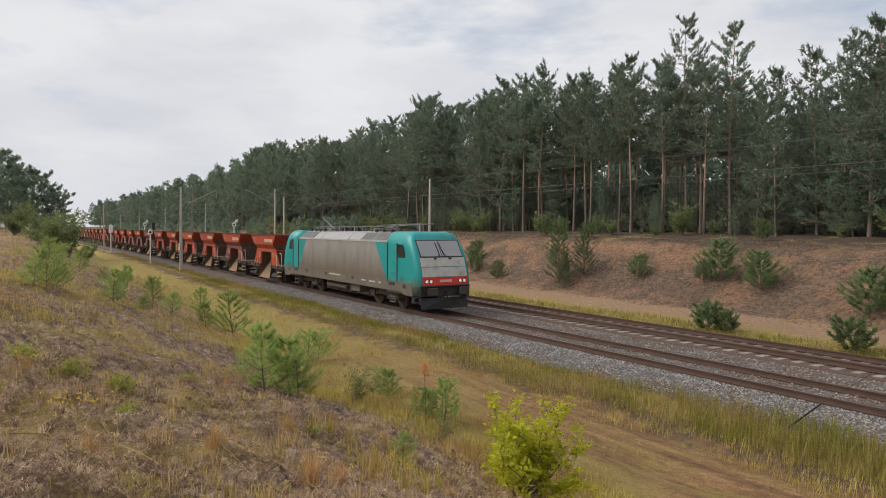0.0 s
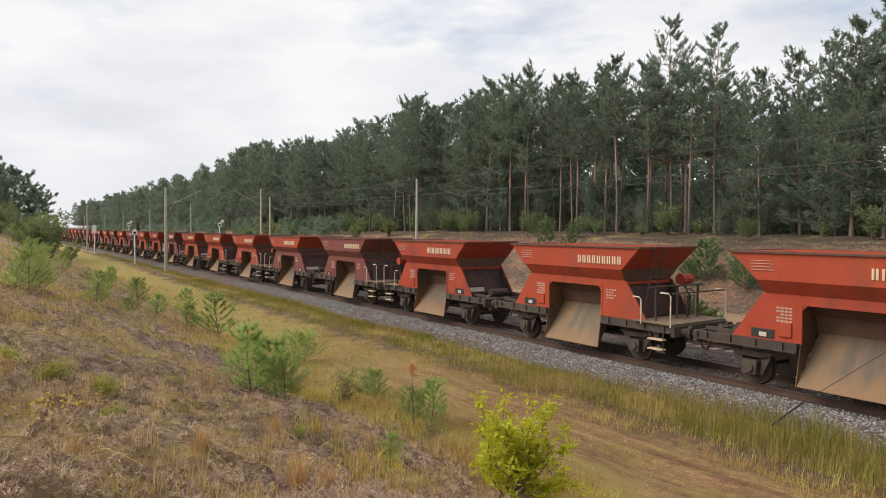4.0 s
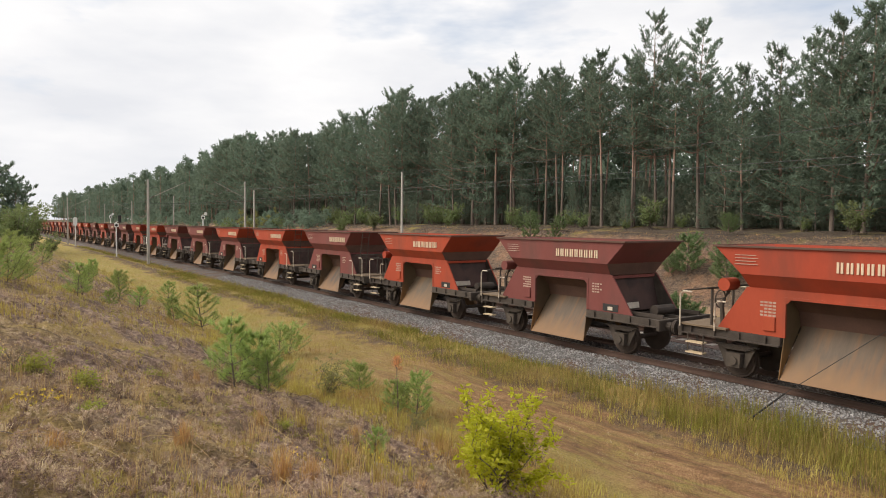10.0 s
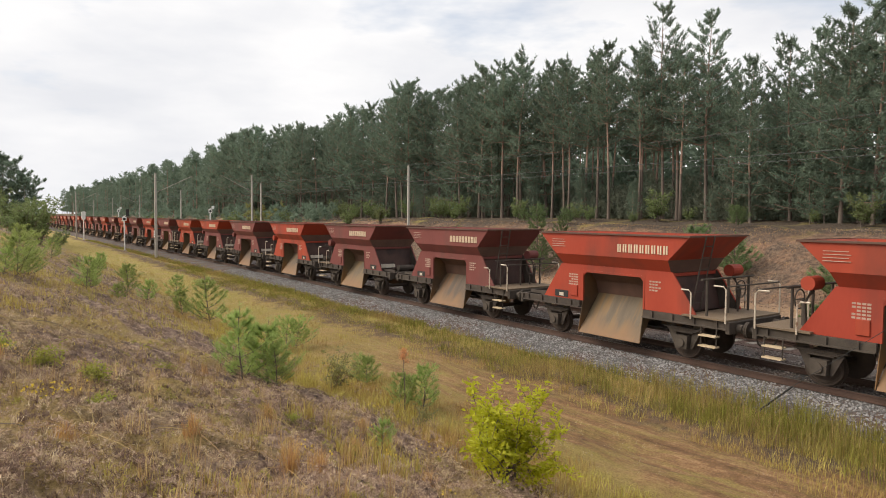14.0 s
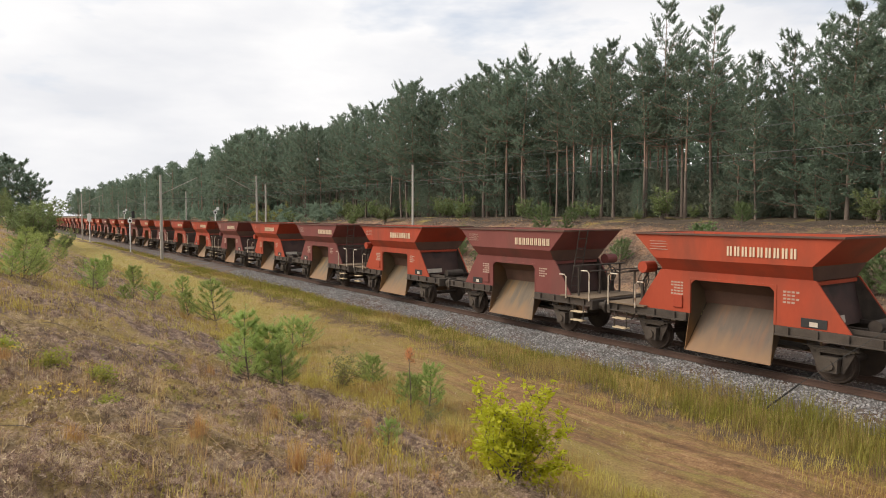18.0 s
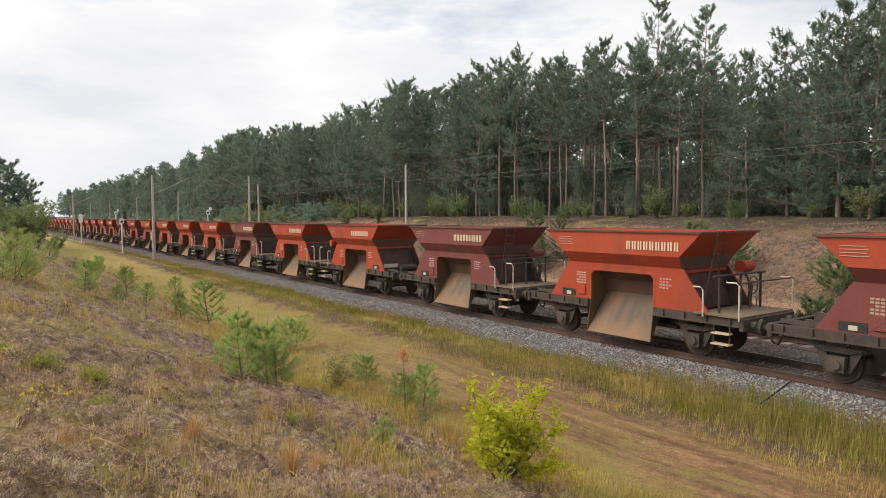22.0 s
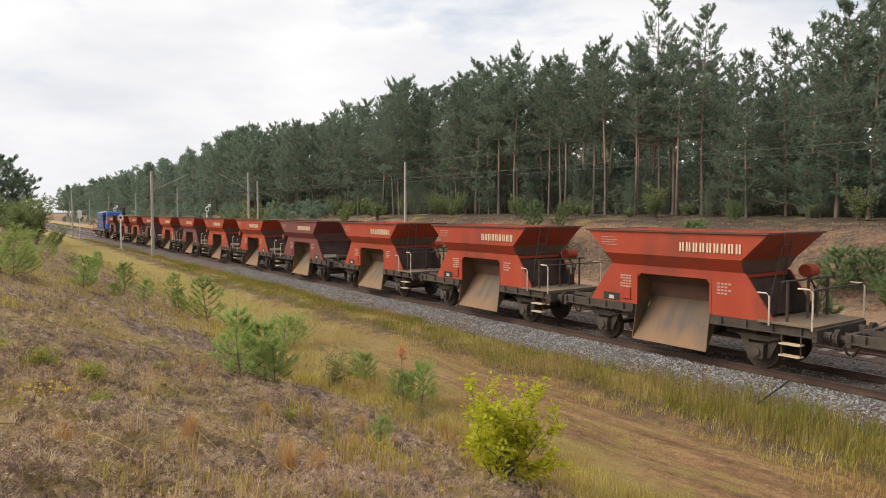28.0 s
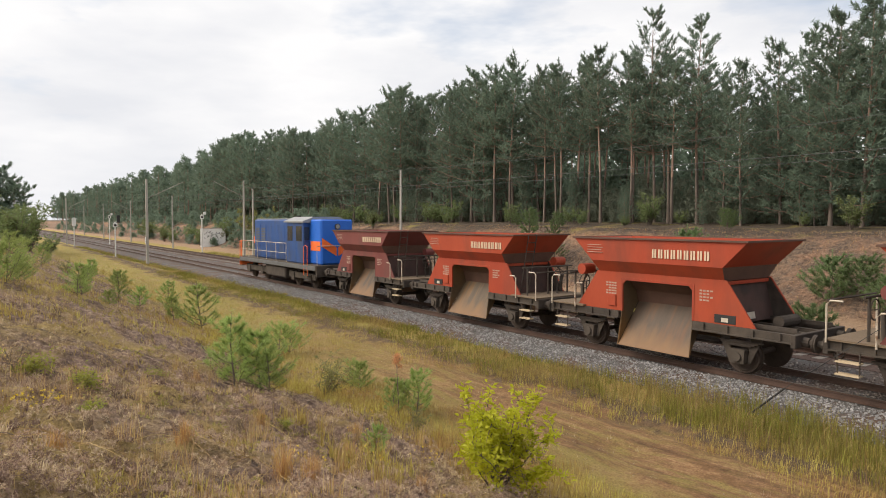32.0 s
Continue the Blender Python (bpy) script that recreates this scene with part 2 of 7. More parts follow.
NEEDLE_Y = material("young_pine_needles", (0.27, 0.345, 0.105), (0.42, 0.49, 0.17), 0.75, 1.2, 8, 0.0, vary=0.4, through_light=0.55, spec=0.3)
NEEDLE_B = material("blue_green_needles", (0.13, 0.195, 0.08), (0.22, 0.29, 0.125), 0.8, 1.2, 8, 0.0, vary=0.3, through_light=0.4)
LEAF = material("broad_leaves", (0.14, 0.19, 0.07), (0.23, 0.28, 0.11), 0.7, 1.2, 8, 0.0, vary=0.4, through_light=0.35)
LEAF_G = material("fresh_green_leaves", (0.28, 0.31, 0.05), (0.44, 0.45, 0.09), 0.7, 2.5, 12, 0.0, vary=0.4, through_light=0.4)
LEAF_Y = material("yellow_green_leaves", (0.42, 0.47, 0.02), (0.66, 0.65, 0.045), 0.6, 2.5, 12, 0.0, vary=0.3, through_light=0.5)
LEAF_O = material("olive_willow_leaves", (0.20, 0.20, 0.07), (0.31, 0.30, 0.11), 0.7, 2.5, 12, 0.0, vary=0.3, through_light=0.35)
RUSTTIP = material("dead_needles", (0.58, 0.26, 0.11), (0.72, 0.38, 0.18), 0.8, 2, 12, 0.0, through_light=0.3)
GRASS_G = material("green_grass", (0.155, 0.155, 0.027), (0.295, 0.265, 0.054), 0.8, 0.5, 5, 0.0, vary=0.7, island=True, c=(0.36, 0.26, 0.10), c_scale=0.35, c_at=(0.45, 0.65), through_light=0.35)
GRASS_D = material("dry_grass", (0.48, 0.32, 0.135), (0.68, 0.48, 0.23), 0.85, 0.5, 5, 0.0, vary=0.7, island=True, c=(0.26, 0.17, 0.09), c_scale=0.5, c_at=(0.45, 0.65), through_light=0.3)
GRASS_R = material("rusty_dry_grass", (0.48, 0.28, 0.11), (0.60, 0.38, 0.17), 0.85, 0.5, 5, 0.0, vary=0.5, island=True, through_light=0.3)
GRASS_Y = material("yellow_green_grass", (0.37, 0.305, 0.075), (0.57, 0.46, 0.135), 0.85, 0.5, 5, 0.0, vary=0.6, island=True, c=(0.42, 0.27, 0.10), c_scale=0.3, c_at=(0.42, 0.62), through_light=0.3)
HEATH_L = material("pale_straw_lichen", (0.42, 0.31, 0.20), (0.66, 0.51, 0.34), 0.95, 0.6, 6, 0.0, vary=0.7, island=True)
HEATH_G = material("olive_moss", (0.25, 0.22, 0.05), (0.42, 0.36, 0.095), 0.95, 0.6, 6, 0.0, vary=0.7, island=True)
HEATH_D = material("dark_dead_heather", (0.14, 0.088, 0.066), (0.29, 0.195, 0.145), 0.95, 0.6, 6, 0.0, vary=0.7, island=True)
HEATH = material("grey_lichen_heath", (0.28, 0.19, 0.138), (0.57, 0.41, 0.30), 0.95, 0.6, 6, 0.0, vary=0.8, island=True)
FLOWER = material("yellow_flowers", (0.72, 0.52, 0.04), (0.82, 0.62, 0.08), 0.7, 4, 20, 0.0)
LAMP_ON = material("lit_lamp_lens", (0.8, 0.78, 0.7), (0.85, 0.83, 0.75), 0.2, 4, 20, 0.0)
LAMP_ON.node_tree.nodes["Principled BSDF"].inputs["Emission Color"].default_value = (1, 0.96, 0.88, 1)
LAMP_ON.node_tree.nodes["Principled BSDF"].inputs["Emission Strength"].default_value = 0.25


# ---- mesh helpers ----
def part(name, bm, mat, parent=None, label="", smooth=False):
    """Links a bmesh as one mesh object, under a thing or a part if one is given."""
    me = bpy.data.meshes.new(name)
    bm.to_mesh(me)
    bm.free()
    return part_of(name, me, mat, parent, label, smooth)


def part_of(name, me, mat, parent=None, label="", smooth=False):
    for m in mat if isinstance(mat, (list, tuple)) else (mat,):
        if m.name not in me.materials:
            me.materials.append(m)
    if smooth:
        me.polygons.foreach_set("use_smooth", [True] * len(me.polygons))
    ob = new(name, me)
    if parent:
        ob.parent = parent
    return tagged(ob, label)


def thing(name, label, category, group="", kind="", at=None):
    ob = new(name)
    ob.empty_display_size = 0.2
    if at is not None:
        ob.matrix_basis = at
    return tagged(ob, label, category, group, kind)


def box(bm, x0, x1, y0, y1, z0, z1, bevel=0.0):
    v = [bm.verts.new(p) for p in ((x0, y0, z0), (x1, y0, z0), (x1, y1, z0), (x0, y1, z0), (x0, y0, z1), (x1, y0, z1), (x1, y1, z1), (x0, y1, z1))]
    f = [bm.faces.new([v[i] for i in q]) for q in ((3, 2, 1, 0), (4, 5, 6, 7), (0, 1, 5, 4), (1, 2, 6, 5), (2, 3, 7, 6), (3, 0, 4, 7))]
    if bevel:
        bmesh.ops.bevel(bm, geom=list({e for q in f for e in q.edges}), offset=bevel, segments=1, affect="EDGES")
    return bm


def prism(bm, pts, lo, hi, axis="y"):
    """A polygon, given in the plane across axis, drawn out from lo to hi."""
    put = {"x": lambda a, b, c: (c, a, b), "y": lambda a, b, c: (a, c, b), "z": lambda a, b, c: (a, b, c)}[axis]
    r0 = [bm.verts.new(put(a, b, lo)) for a, b in pts]
    r1 = [bm.verts.new(put(a, b, hi)) for a, b in pts]
    n = len(pts)
    fs = [bm.faces.new(r0), bm.faces.new(list(reversed(r1)))]
    fs += [bm.faces.new((r0[(i + 1) % n], r0[i], r1[i], r1[(i + 1) % n])) for i in range(n)]
    bmesh.ops.recalc_face_normals(bm, faces=fs)
    return bm


def cyl(bm, p0, p1, r0, r1=None, n=10, caps=True):
    p0, p1 = Vector(p0), Vector(p1)
    r1 = r0 if r1 is None else r1
    q = (p1 - p0).to_track_quat("Z", "Y").to_matrix()
    a = [q @ Vector((math.cos(2 * math.pi * i / n), math.sin(2 * math.pi * i / n), 0)) for i in range(n)]
    v0, v1 = [bm.verts.new(p0 + d * r0) for d in a], [bm.verts.new(p1 + d * r1) for d in a]
    for i in range(n):
        bm.faces.new((v0[i], v0[(i + 1) % n], v1[(i + 1) % n], v1[i]))
    if caps:
        bm.faces.new(list(reversed(v0)))
        bm.faces.new(v1)
    return bm


def tube(bm, pts, r, n=6):
    """A bent rod through the points, in one piece."""
    pts = [Vector(p) for p in pts]
    rings = []
    for i, p in enumerate(pts):
        d = (pts[min(i + 1, len(pts) - 1)] - pts[max(i - 1, 0)]).normalized()
        up = Vector((0, 0, 1)) if abs(d.z) < 0.9 else Vector((1, 0, 0))
        a = d.cross(up).normalized()
        b = d.cross(a)
        rings.append([bm.verts.new(p + (a * math.cos(2 * math.pi * k / n) + b * math.sin(2 * math.pi * k / n)) * r) for k in range(n)])
    for r0, r1 in zip(rings, rings[1:]):
        for k in range(n):
            bm.faces.new((r0[k], r0[(k + 1) % n], r1[(k + 1) % n], r1[k]))
    bm.faces.new(rings[0])
    bm.faces.new(rings[-1])
    return bm


def plate(bm, quad, thick):
    """A flat four-cornered plate of that thickness, grown against its normal."""
    q = [Vector(p) for p in quad]
    nn = (q[1] - q[0]).cross(q[2] - q[0]).normalized() * thick
    a, b = [bm.verts.new(p) for p in q], [bm.verts.new(p - nn) for p in q]
    bm.faces.new(a)
    bm.faces.new(list(reversed(b)))
    for i in range(len(q)):
        j = (i + 1) % len(q)
        bm.faces.new((a[j], a[i], b[i], b[j]))
    return bm


def B():
    return bmesh.new()


def soup(name, verts, faces, mat, parent=None, label="", smooth=False):
    me = bpy.data.meshes.new(name)
    me.from_pydata(verts, [], faces)
    return part_of(name, me, mat, parent, label, smooth)


def tri_soup(name, tris, mat, parent=None, label=""):
    """Loose triangles from an array of shape (n, 3, 3)."""
    tris = np.asarray(tris, dtype=np.float32)
    n = len(tris)
    me = bpy.data.meshes.new(name)
    me.vertices.add(n * 3)
    me.vertices.foreach_set("co", tris.reshape(-1))
    me.loops.add(n * 3)
    me.loops.foreach_set("vertex_index", np.arange(n * 3, dtype=np.int32))
    me.polygons.add(n)
    me.polygons.foreach_set("loop_start", np.arange(0, n * 3, 3, dtype=np.int32))
    me.update(calc_edges=True)
    return part_of(name, me, mat, parent, label)


# ---- the ground ----
def smooth(a, b, x):
    t = np.clip((np.asarray(x, dtype=float) - a) / (b - a), 0, 1)
    return t * t * (3 - 2 * t)


def wave(x, y, k, s):
    return np.sin(x * k + s) * np.cos(y * k * 1.3 + s * 1.7) + 0.5 * np.sin(x * k * 2.3 + y * k * 1.9 + s * 3.1)


def lumps(x, y, k, s):
    """Smooth value noise between -0.5 and 0.5, k lumps to the metre."""
    u, v = x * k + s * 3.7, y * k - s * 1.9
    a, b = np.floor(u), np.floor(v)
    f, g = u - a, v - b
    f, g = f * f * (3 - 2 * f), g * g * (3 - 2 * g)

    def lot(i, j):
        q = np.sin(i * 127.1 + j * 311.7 + s * 17.3) * 43758.5453
        return q - np.floor(q)
    return (lot(a, b) * (1 - f) + lot(a + 1, b) * f) * (1 - g) + (lot(a, b + 1) * (1 - f) + lot(a + 1, b + 1) * f) * g - 0.5


def height(x, y):
    """The ground's height: the slope on which the camera stands, the road, the track bed, the far bank."""
    x, y = np.asarray(x, dtype=float), np.asarray(y, dtype=float)
    near = 2.28 + 0.55 * smooth(-12, -45, x) + 0.85 * smooth(-45, -95, x)
    toe = -8.4 + 1.2 * np.sin(x * 0.11 + 0.6) * smooth(10, -10, x)
    top = -17.2 + 0.5 * np.sin(x * 0.17)
    u = np.clip((toe - y) / (toe - top), 0, 1)
    s = 0.55 * u + 0.45 * smooth(0, 1, u)
    lift = 0.35 * smooth(-45, -80, x) * smooth(-2.8, -5.0, y)
    z = -0.42 + lift + (near + 0.42 - lift) * s
    z = z + 0.06 * wave(x, y, 0.55, 1.0) * smooth(-3.2, -4.5, y) + 0.035 * wave(x, y, 1.7, 2.0) * smooth(-8, -10, y)
    rough = smooth(-8.6, -10.4, y) * smooth(-60, -40, x)
    z = z + rough * (0.13 * lumps(x, y, 1.15, 1.0) + 0.15 * lumps(x, y, 2.9, 2.0) + 0.085 * lumps(x, y, 6.3, 3.0))
    z = z + 0.05 * lumps(x, y, 2.1, 4.0) * smooth(-3.4, -4.2, y) + 0.16 * lumps(x, y, 0.9, 5.0) * smooth(12.5, 14, y) + 0.09 * lumps(x, y, 2.3, 6.0) * smooth(12.5, 14, y)
    rut = np.exp(-((y + 5.6 + 0.25 * np.sin(x * 0.13)) / 0.28) ** 2) + np.exp(-((y + 7.2 + 0.25 * np.sin(x * 0.13)) / 0.28) ** 2)
    z = z - 0.07 * rut
    foot = 12.9 - 0.9 * smooth(-22, -6, x) + 0.5 * np.sin(x * 0.21)
    bank = smooth(0, 1, (y - foot) / 8.2)
    z = z + bank * (3.55 + 0.1 * np.sin(x * 0.09)) + 0.35 * smooth(21, 32, y) + 0.22 * smooth(7.8, 11.5, y)
    z = z + 0.07 * wave(x, y, 0.6, 4.0) * smooth(9, 13, y)
    return z


def axis_lines(lo, hi, step, far, growth=1.22):
    mid = list(np.arange(lo, hi + step / 2, step))
    a, d = [], step
    while (a[-1] if a else hi) < far:
        d *= growth
        a.append((a[-1] if a else hi) + d)
    b, d = [], step
    while (b[-1] if b else lo) > -far:
        d *= growth
        b.append((b[-1] if b else lo) - d)
    return np.array(b[::-1] + mid + a)


def ground_material():
    m = bpy.data.materials.new("sandy_ground")
    m.use_nodes = True
    n, l = m.node_tree.nodes, m.node_tree.links
    p = n["Principled BSDF"]
    p.inputs["Roughness"].default_value = 0.95
    tc = n.new("ShaderNodeTexCoord")
    sep = n.new("ShaderNodeSeparateXYZ")
    l.new(tc.outputs["Object"], sep.inputs[0])

    def noise_of(scale, detail=5, rough=0.6):
        t = n.new("ShaderNodeTexNoise")
        t.inputs["Scale"].default_value, t.inputs["Detail"].default_value, t.inputs["Roughness"].default_value = scale, detail, rough
        l.new(tc.outputs["Object"], t.inputs["Vector"])
        return t.outputs["Fac"]

    def math_of(op, a, b):
        t = n.new("ShaderNodeMath")
        t.operation = op
        for i, v in enumerate((a, b)):
            if isinstance(v, (int, float)):
                t.inputs[i].default_value = v
            else:
                l.new(v, t.inputs[i])
        return t.outputs[0]

    def ramp(fac, *stops):
        r = n.new("ShaderNodeValToRGB")
        e = r.color_ramp.elements
        while len(e) < len(stops):
            e.new(0.5)
        for q, (pos, col) in zip(e, stops):
            q.position, q.color = pos, (*col, 1) if isinstance(col, tuple) else (col, col, col, 1)
        l.new(fac, r.inputs[0])
        return r.outputs[0]

    def mixed(fac, a, b):
        t = n.new("ShaderNodeMix")
        t.data_type = "RGBA"
        l.new(fac, t.inputs[0])
        l.new(a, t.inputs[6])
        l.new(b, t.inputs[7])
        return t.outputs[2]

    wob = math_of("MULTIPLY", math_of("SUBTRACT", noise_of(0.45), 0.5), 3.0)
    wob2 = math_of("MULTIPLY", math_of("SUBTRACT", noise_of(3.0), 0.5), 1.6)
    y = math_of("ADD", math_of("ADD", sep.outputs["Y"], wob), wob2)

    def band(a, b, c, d):
        u = n.new("ShaderNodeMapRange")
        u.inputs[1].default_value, u.inputs[2].default_value = a, b
        l.new(y, u.inputs[0])
        v = n.new("ShaderNodeMapRange")
        v.inputs[1].default_value, v.inputs[2].default_value = d, c
        l.new(y, v.inputs[0])
        return math_of("MULTIPLY", u.outputs[0], v.outputs[0])

    fine, mid = noise_of(26, 6, 0.7), noise_of(5, 6, 0.65)
    heath = ramp(math_of("ADD", math_of("MULTIPLY", fine, 0.4), math_of("MULTIPLY", mid, 0.6)), (0.37, (0.075, 0.048, 0.038)), (0.5, (0.255, 0.165, 0.122)), (0.61, (0.53, 0.38, 0.265)))
    straw = ramp(fine, (0.34, (0.25, 0.17, 0.055)), (0.62, (0.50, 0.36, 0.13)))
    green = ramp(fine, (0.34, (0.22, 0.175, 0.038)), (0.64, (0.45, 0.36, 0.095)))
    sand = ramp(math_of("ADD", math_of("MULTIPLY", fine, 0.4), math_of("MULTIPLY", mid, 0.6)), (0.36, (0.22, 0.105, 0.042)), (0.5, (0.38, 0.205, 0.085)), (0.64, (0.60, 0.37, 0.17)))
    litter = ramp(math_of("ADD", math_of("MULTIPLY", fine, 0.5), math_of("MULTIPLY", mid, 0.5)), (0.40, (0.055, 0.037, 0.027)), (0.5, (0.155, 0.105, 0.073)), (0.6, (0.31, 0.215, 0.148)))
    floor_c = ramp(mid, (0.35, (0.05, 0.035, 0.024)), (0.65, (0.125, 0.088, 0.058)))
    patch = ramp(noise_of(0.35, 4), (0.48, 0.0), (0.6, 1.0))
    col = mixed(patch, heath, straw)
    col = mixed(band(-10.6, -9.2, -0.5, 0.5), col, mixed(ramp(noise_of(0.6, 4), (0.36, 0.0), (0.5, 1.0)), straw, green))
    along = n.new("ShaderNodeMapping")
    along.inputs["Scale"].default_value = (0.16, 1.5, 1.0)
    l.new(tc.outputs["Object"], along.inputs[0])
    streak = n.new("ShaderNodeTexNoise")
    streak.inputs["Scale"].default_value, streak.inputs["Detail"].default_value, streak.inputs["Roughness"].default_value = 2.2, 7, 0.7
    l.new(along.outputs[0], streak.inputs["Vector"])
    tracks = ramp(math_of("ADD", math_of("MULTIPLY", streak.outputs["Fac"], 0.6), math_of("MULTIPLY", noise_of(1.1, 5), 0.4)), (0.40, 0.25), (0.52, 1.0))
    duff = ramp(fine, (0.36, (0.07, 0.045, 0.025)), (0.62, (0.22, 0.145, 0.08)))
    col = mixed(band(-5.6, -4.9, -4.3, -3.6), col, duff)
    worn = n.new("ShaderNodeMapRange")
    worn.inputs[1].default_value, worn.inputs[2].default_value, worn.inputs[3].default_value = -27, -12, 0.08
    l.new(sep.outputs["X"], worn.inputs[0])
    along2 = n.new("ShaderNodeMapping")
    along2.inputs["Scale"].default_value = (0.10, 1.0, 1.0)
    l.new(tc.outputs["Object"], along2.inputs[0])
    streak2 = n.new("ShaderNodeTexNoise")
    streak2.inputs["Scale"].default_value, streak2.inputs["Detail"].default_value, streak2.inputs["Roughness"].default_value = 3.2, 8, 0.72
    l.new(along2.outputs[0], streak2.inputs["Vector"])
    packed = ramp(math_of("ADD", math_of("MULTIPLY", math_of("ADD", fine, mid), 0.26), math_of("MULTIPLY", streak2.outputs["Fac"], 0.48)), (0.38, (0.13, 0.066, 0.029)), (0.5, (0.30, 0.16, 0.07)), (0.61, (0.57, 0.35, 0.17)))
    col = mixed(math_of("MULTIPLY", math_of("MULTIPLY", band(-8.6, -7.6, -5.3, -4.6), tracks), worn.outputs[0]), col, packed)
    col = mixed(band(6.0, 8.0, 60, 61), col, mixed(ramp(noise_of(0.5, 4), (0.45, 0.0), (0.6, 1.0)), green, straw))
    path = ramp(math_of("ADD", math_of("MULTIPLY", fine, 0.5), math_of("MULTIPLY", mid, 0.5)), (0.38, (0.24, 0.145, 0.085)), (0.6, (0.52, 0.345, 0.215)))
    clay = ramp(math_of("ADD", math_of("MULTIPLY", fine, 0.5), math_of("MULTIPLY", mid, 0.5)), (0.38, (0.17, 0.085, 0.048)), (0.6, (0.46, 0.27, 0.165)))
    col = mixed(band(9.7, 10.4, 60, 61), col, path)
    col = mixed(band(12.9, 13.8, 60, 61), col, mixed(ramp(noise_of(0.55, 6, 0.7), (0.48, 0.0), (0.6, 0.75)), litter, clay))
    col = mixed(band(17.4, 18.2, 60, 61), col, mixed(ramp(noise_of(0.5, 4), (0.42, 0.0), (0.54, 0.85)), litter, clay))
    col = mixed(band(19.0, 20.4, 400, 500), col, mixed(ramp(noise_of(0.25, 4), (0.55, 0.0), (0.68, 0.8)), floor_c, green))
    l.new(col, p.inputs["Base Color"])
    bp = n.new("ShaderNodeBump")
    bp.inputs["Strength"].default_value, bp.inputs["Distance"].default_value = 1.0, 0.09
    l.new(math_of("ADD", fine, math_of("ADD", mid, noise_of(13, 4))), bp.inputs["Height"])
    l.new(bp.outputs[0], p.inputs["Normal"])
    return m


def build_ground():
    gx = np.unique(np.concatenate([axis_lines(-44, 14, 0.3, 2600), np.arange(-15, -0.5, 0.075)]).round(3))
    gy = np.unique(np.concatenate([axis_lines(-19, 22, 0.28, 2600), np.arange(-17.2, -9.4, 0.07)]).round(3))
    X, Y = np.meshgrid(gx, gy)
    Z = height(X, Y)
    rng = np.random.RandomState(4)
    Z += rng.normal(0, 0.011, Z.shape) * ((Y < -9.4) & (Y > -25) & (X > -44) & (X < 14))
    verts = np.stack([X, Y, Z], -1).reshape(-1, 3)
    w, h = len(gx), len(gy)
    i = np.arange(w * h).reshape(h, w)
    faces = np.stack([i[:-1, :-1], i[:-1, 1:], i[1:, 1:], i[1:, :-1]], -1).reshape(-1, 4)
    ob = soup("ground", verts.tolist(), faces.tolist(), ground_material(), smooth=True)
    tagged(ob, "sandy heath slope, dirt road and bank beside the railway", "ground", kind="structure")


build_ground()


# ---- the two tracks ----
TRACKS = (0.0, 4.93)
T_LO, T_HI = -900.0, 420.0


def rail_mesh():
    prof = [(-0.07, -0.172), (0.07, -0.172), (0.07, -0.155), (0.012, -0.135), (0.012, -0.045), (0.036, -0.035), (0.036, -0.004), (-0.036, -0.004), (-0.036, -0.035), (-0.012, -0.045), (-0.012, -0.135), (-0.07, -0.155)]
    return prism(B(), prof, T_LO, T_HI, "x")


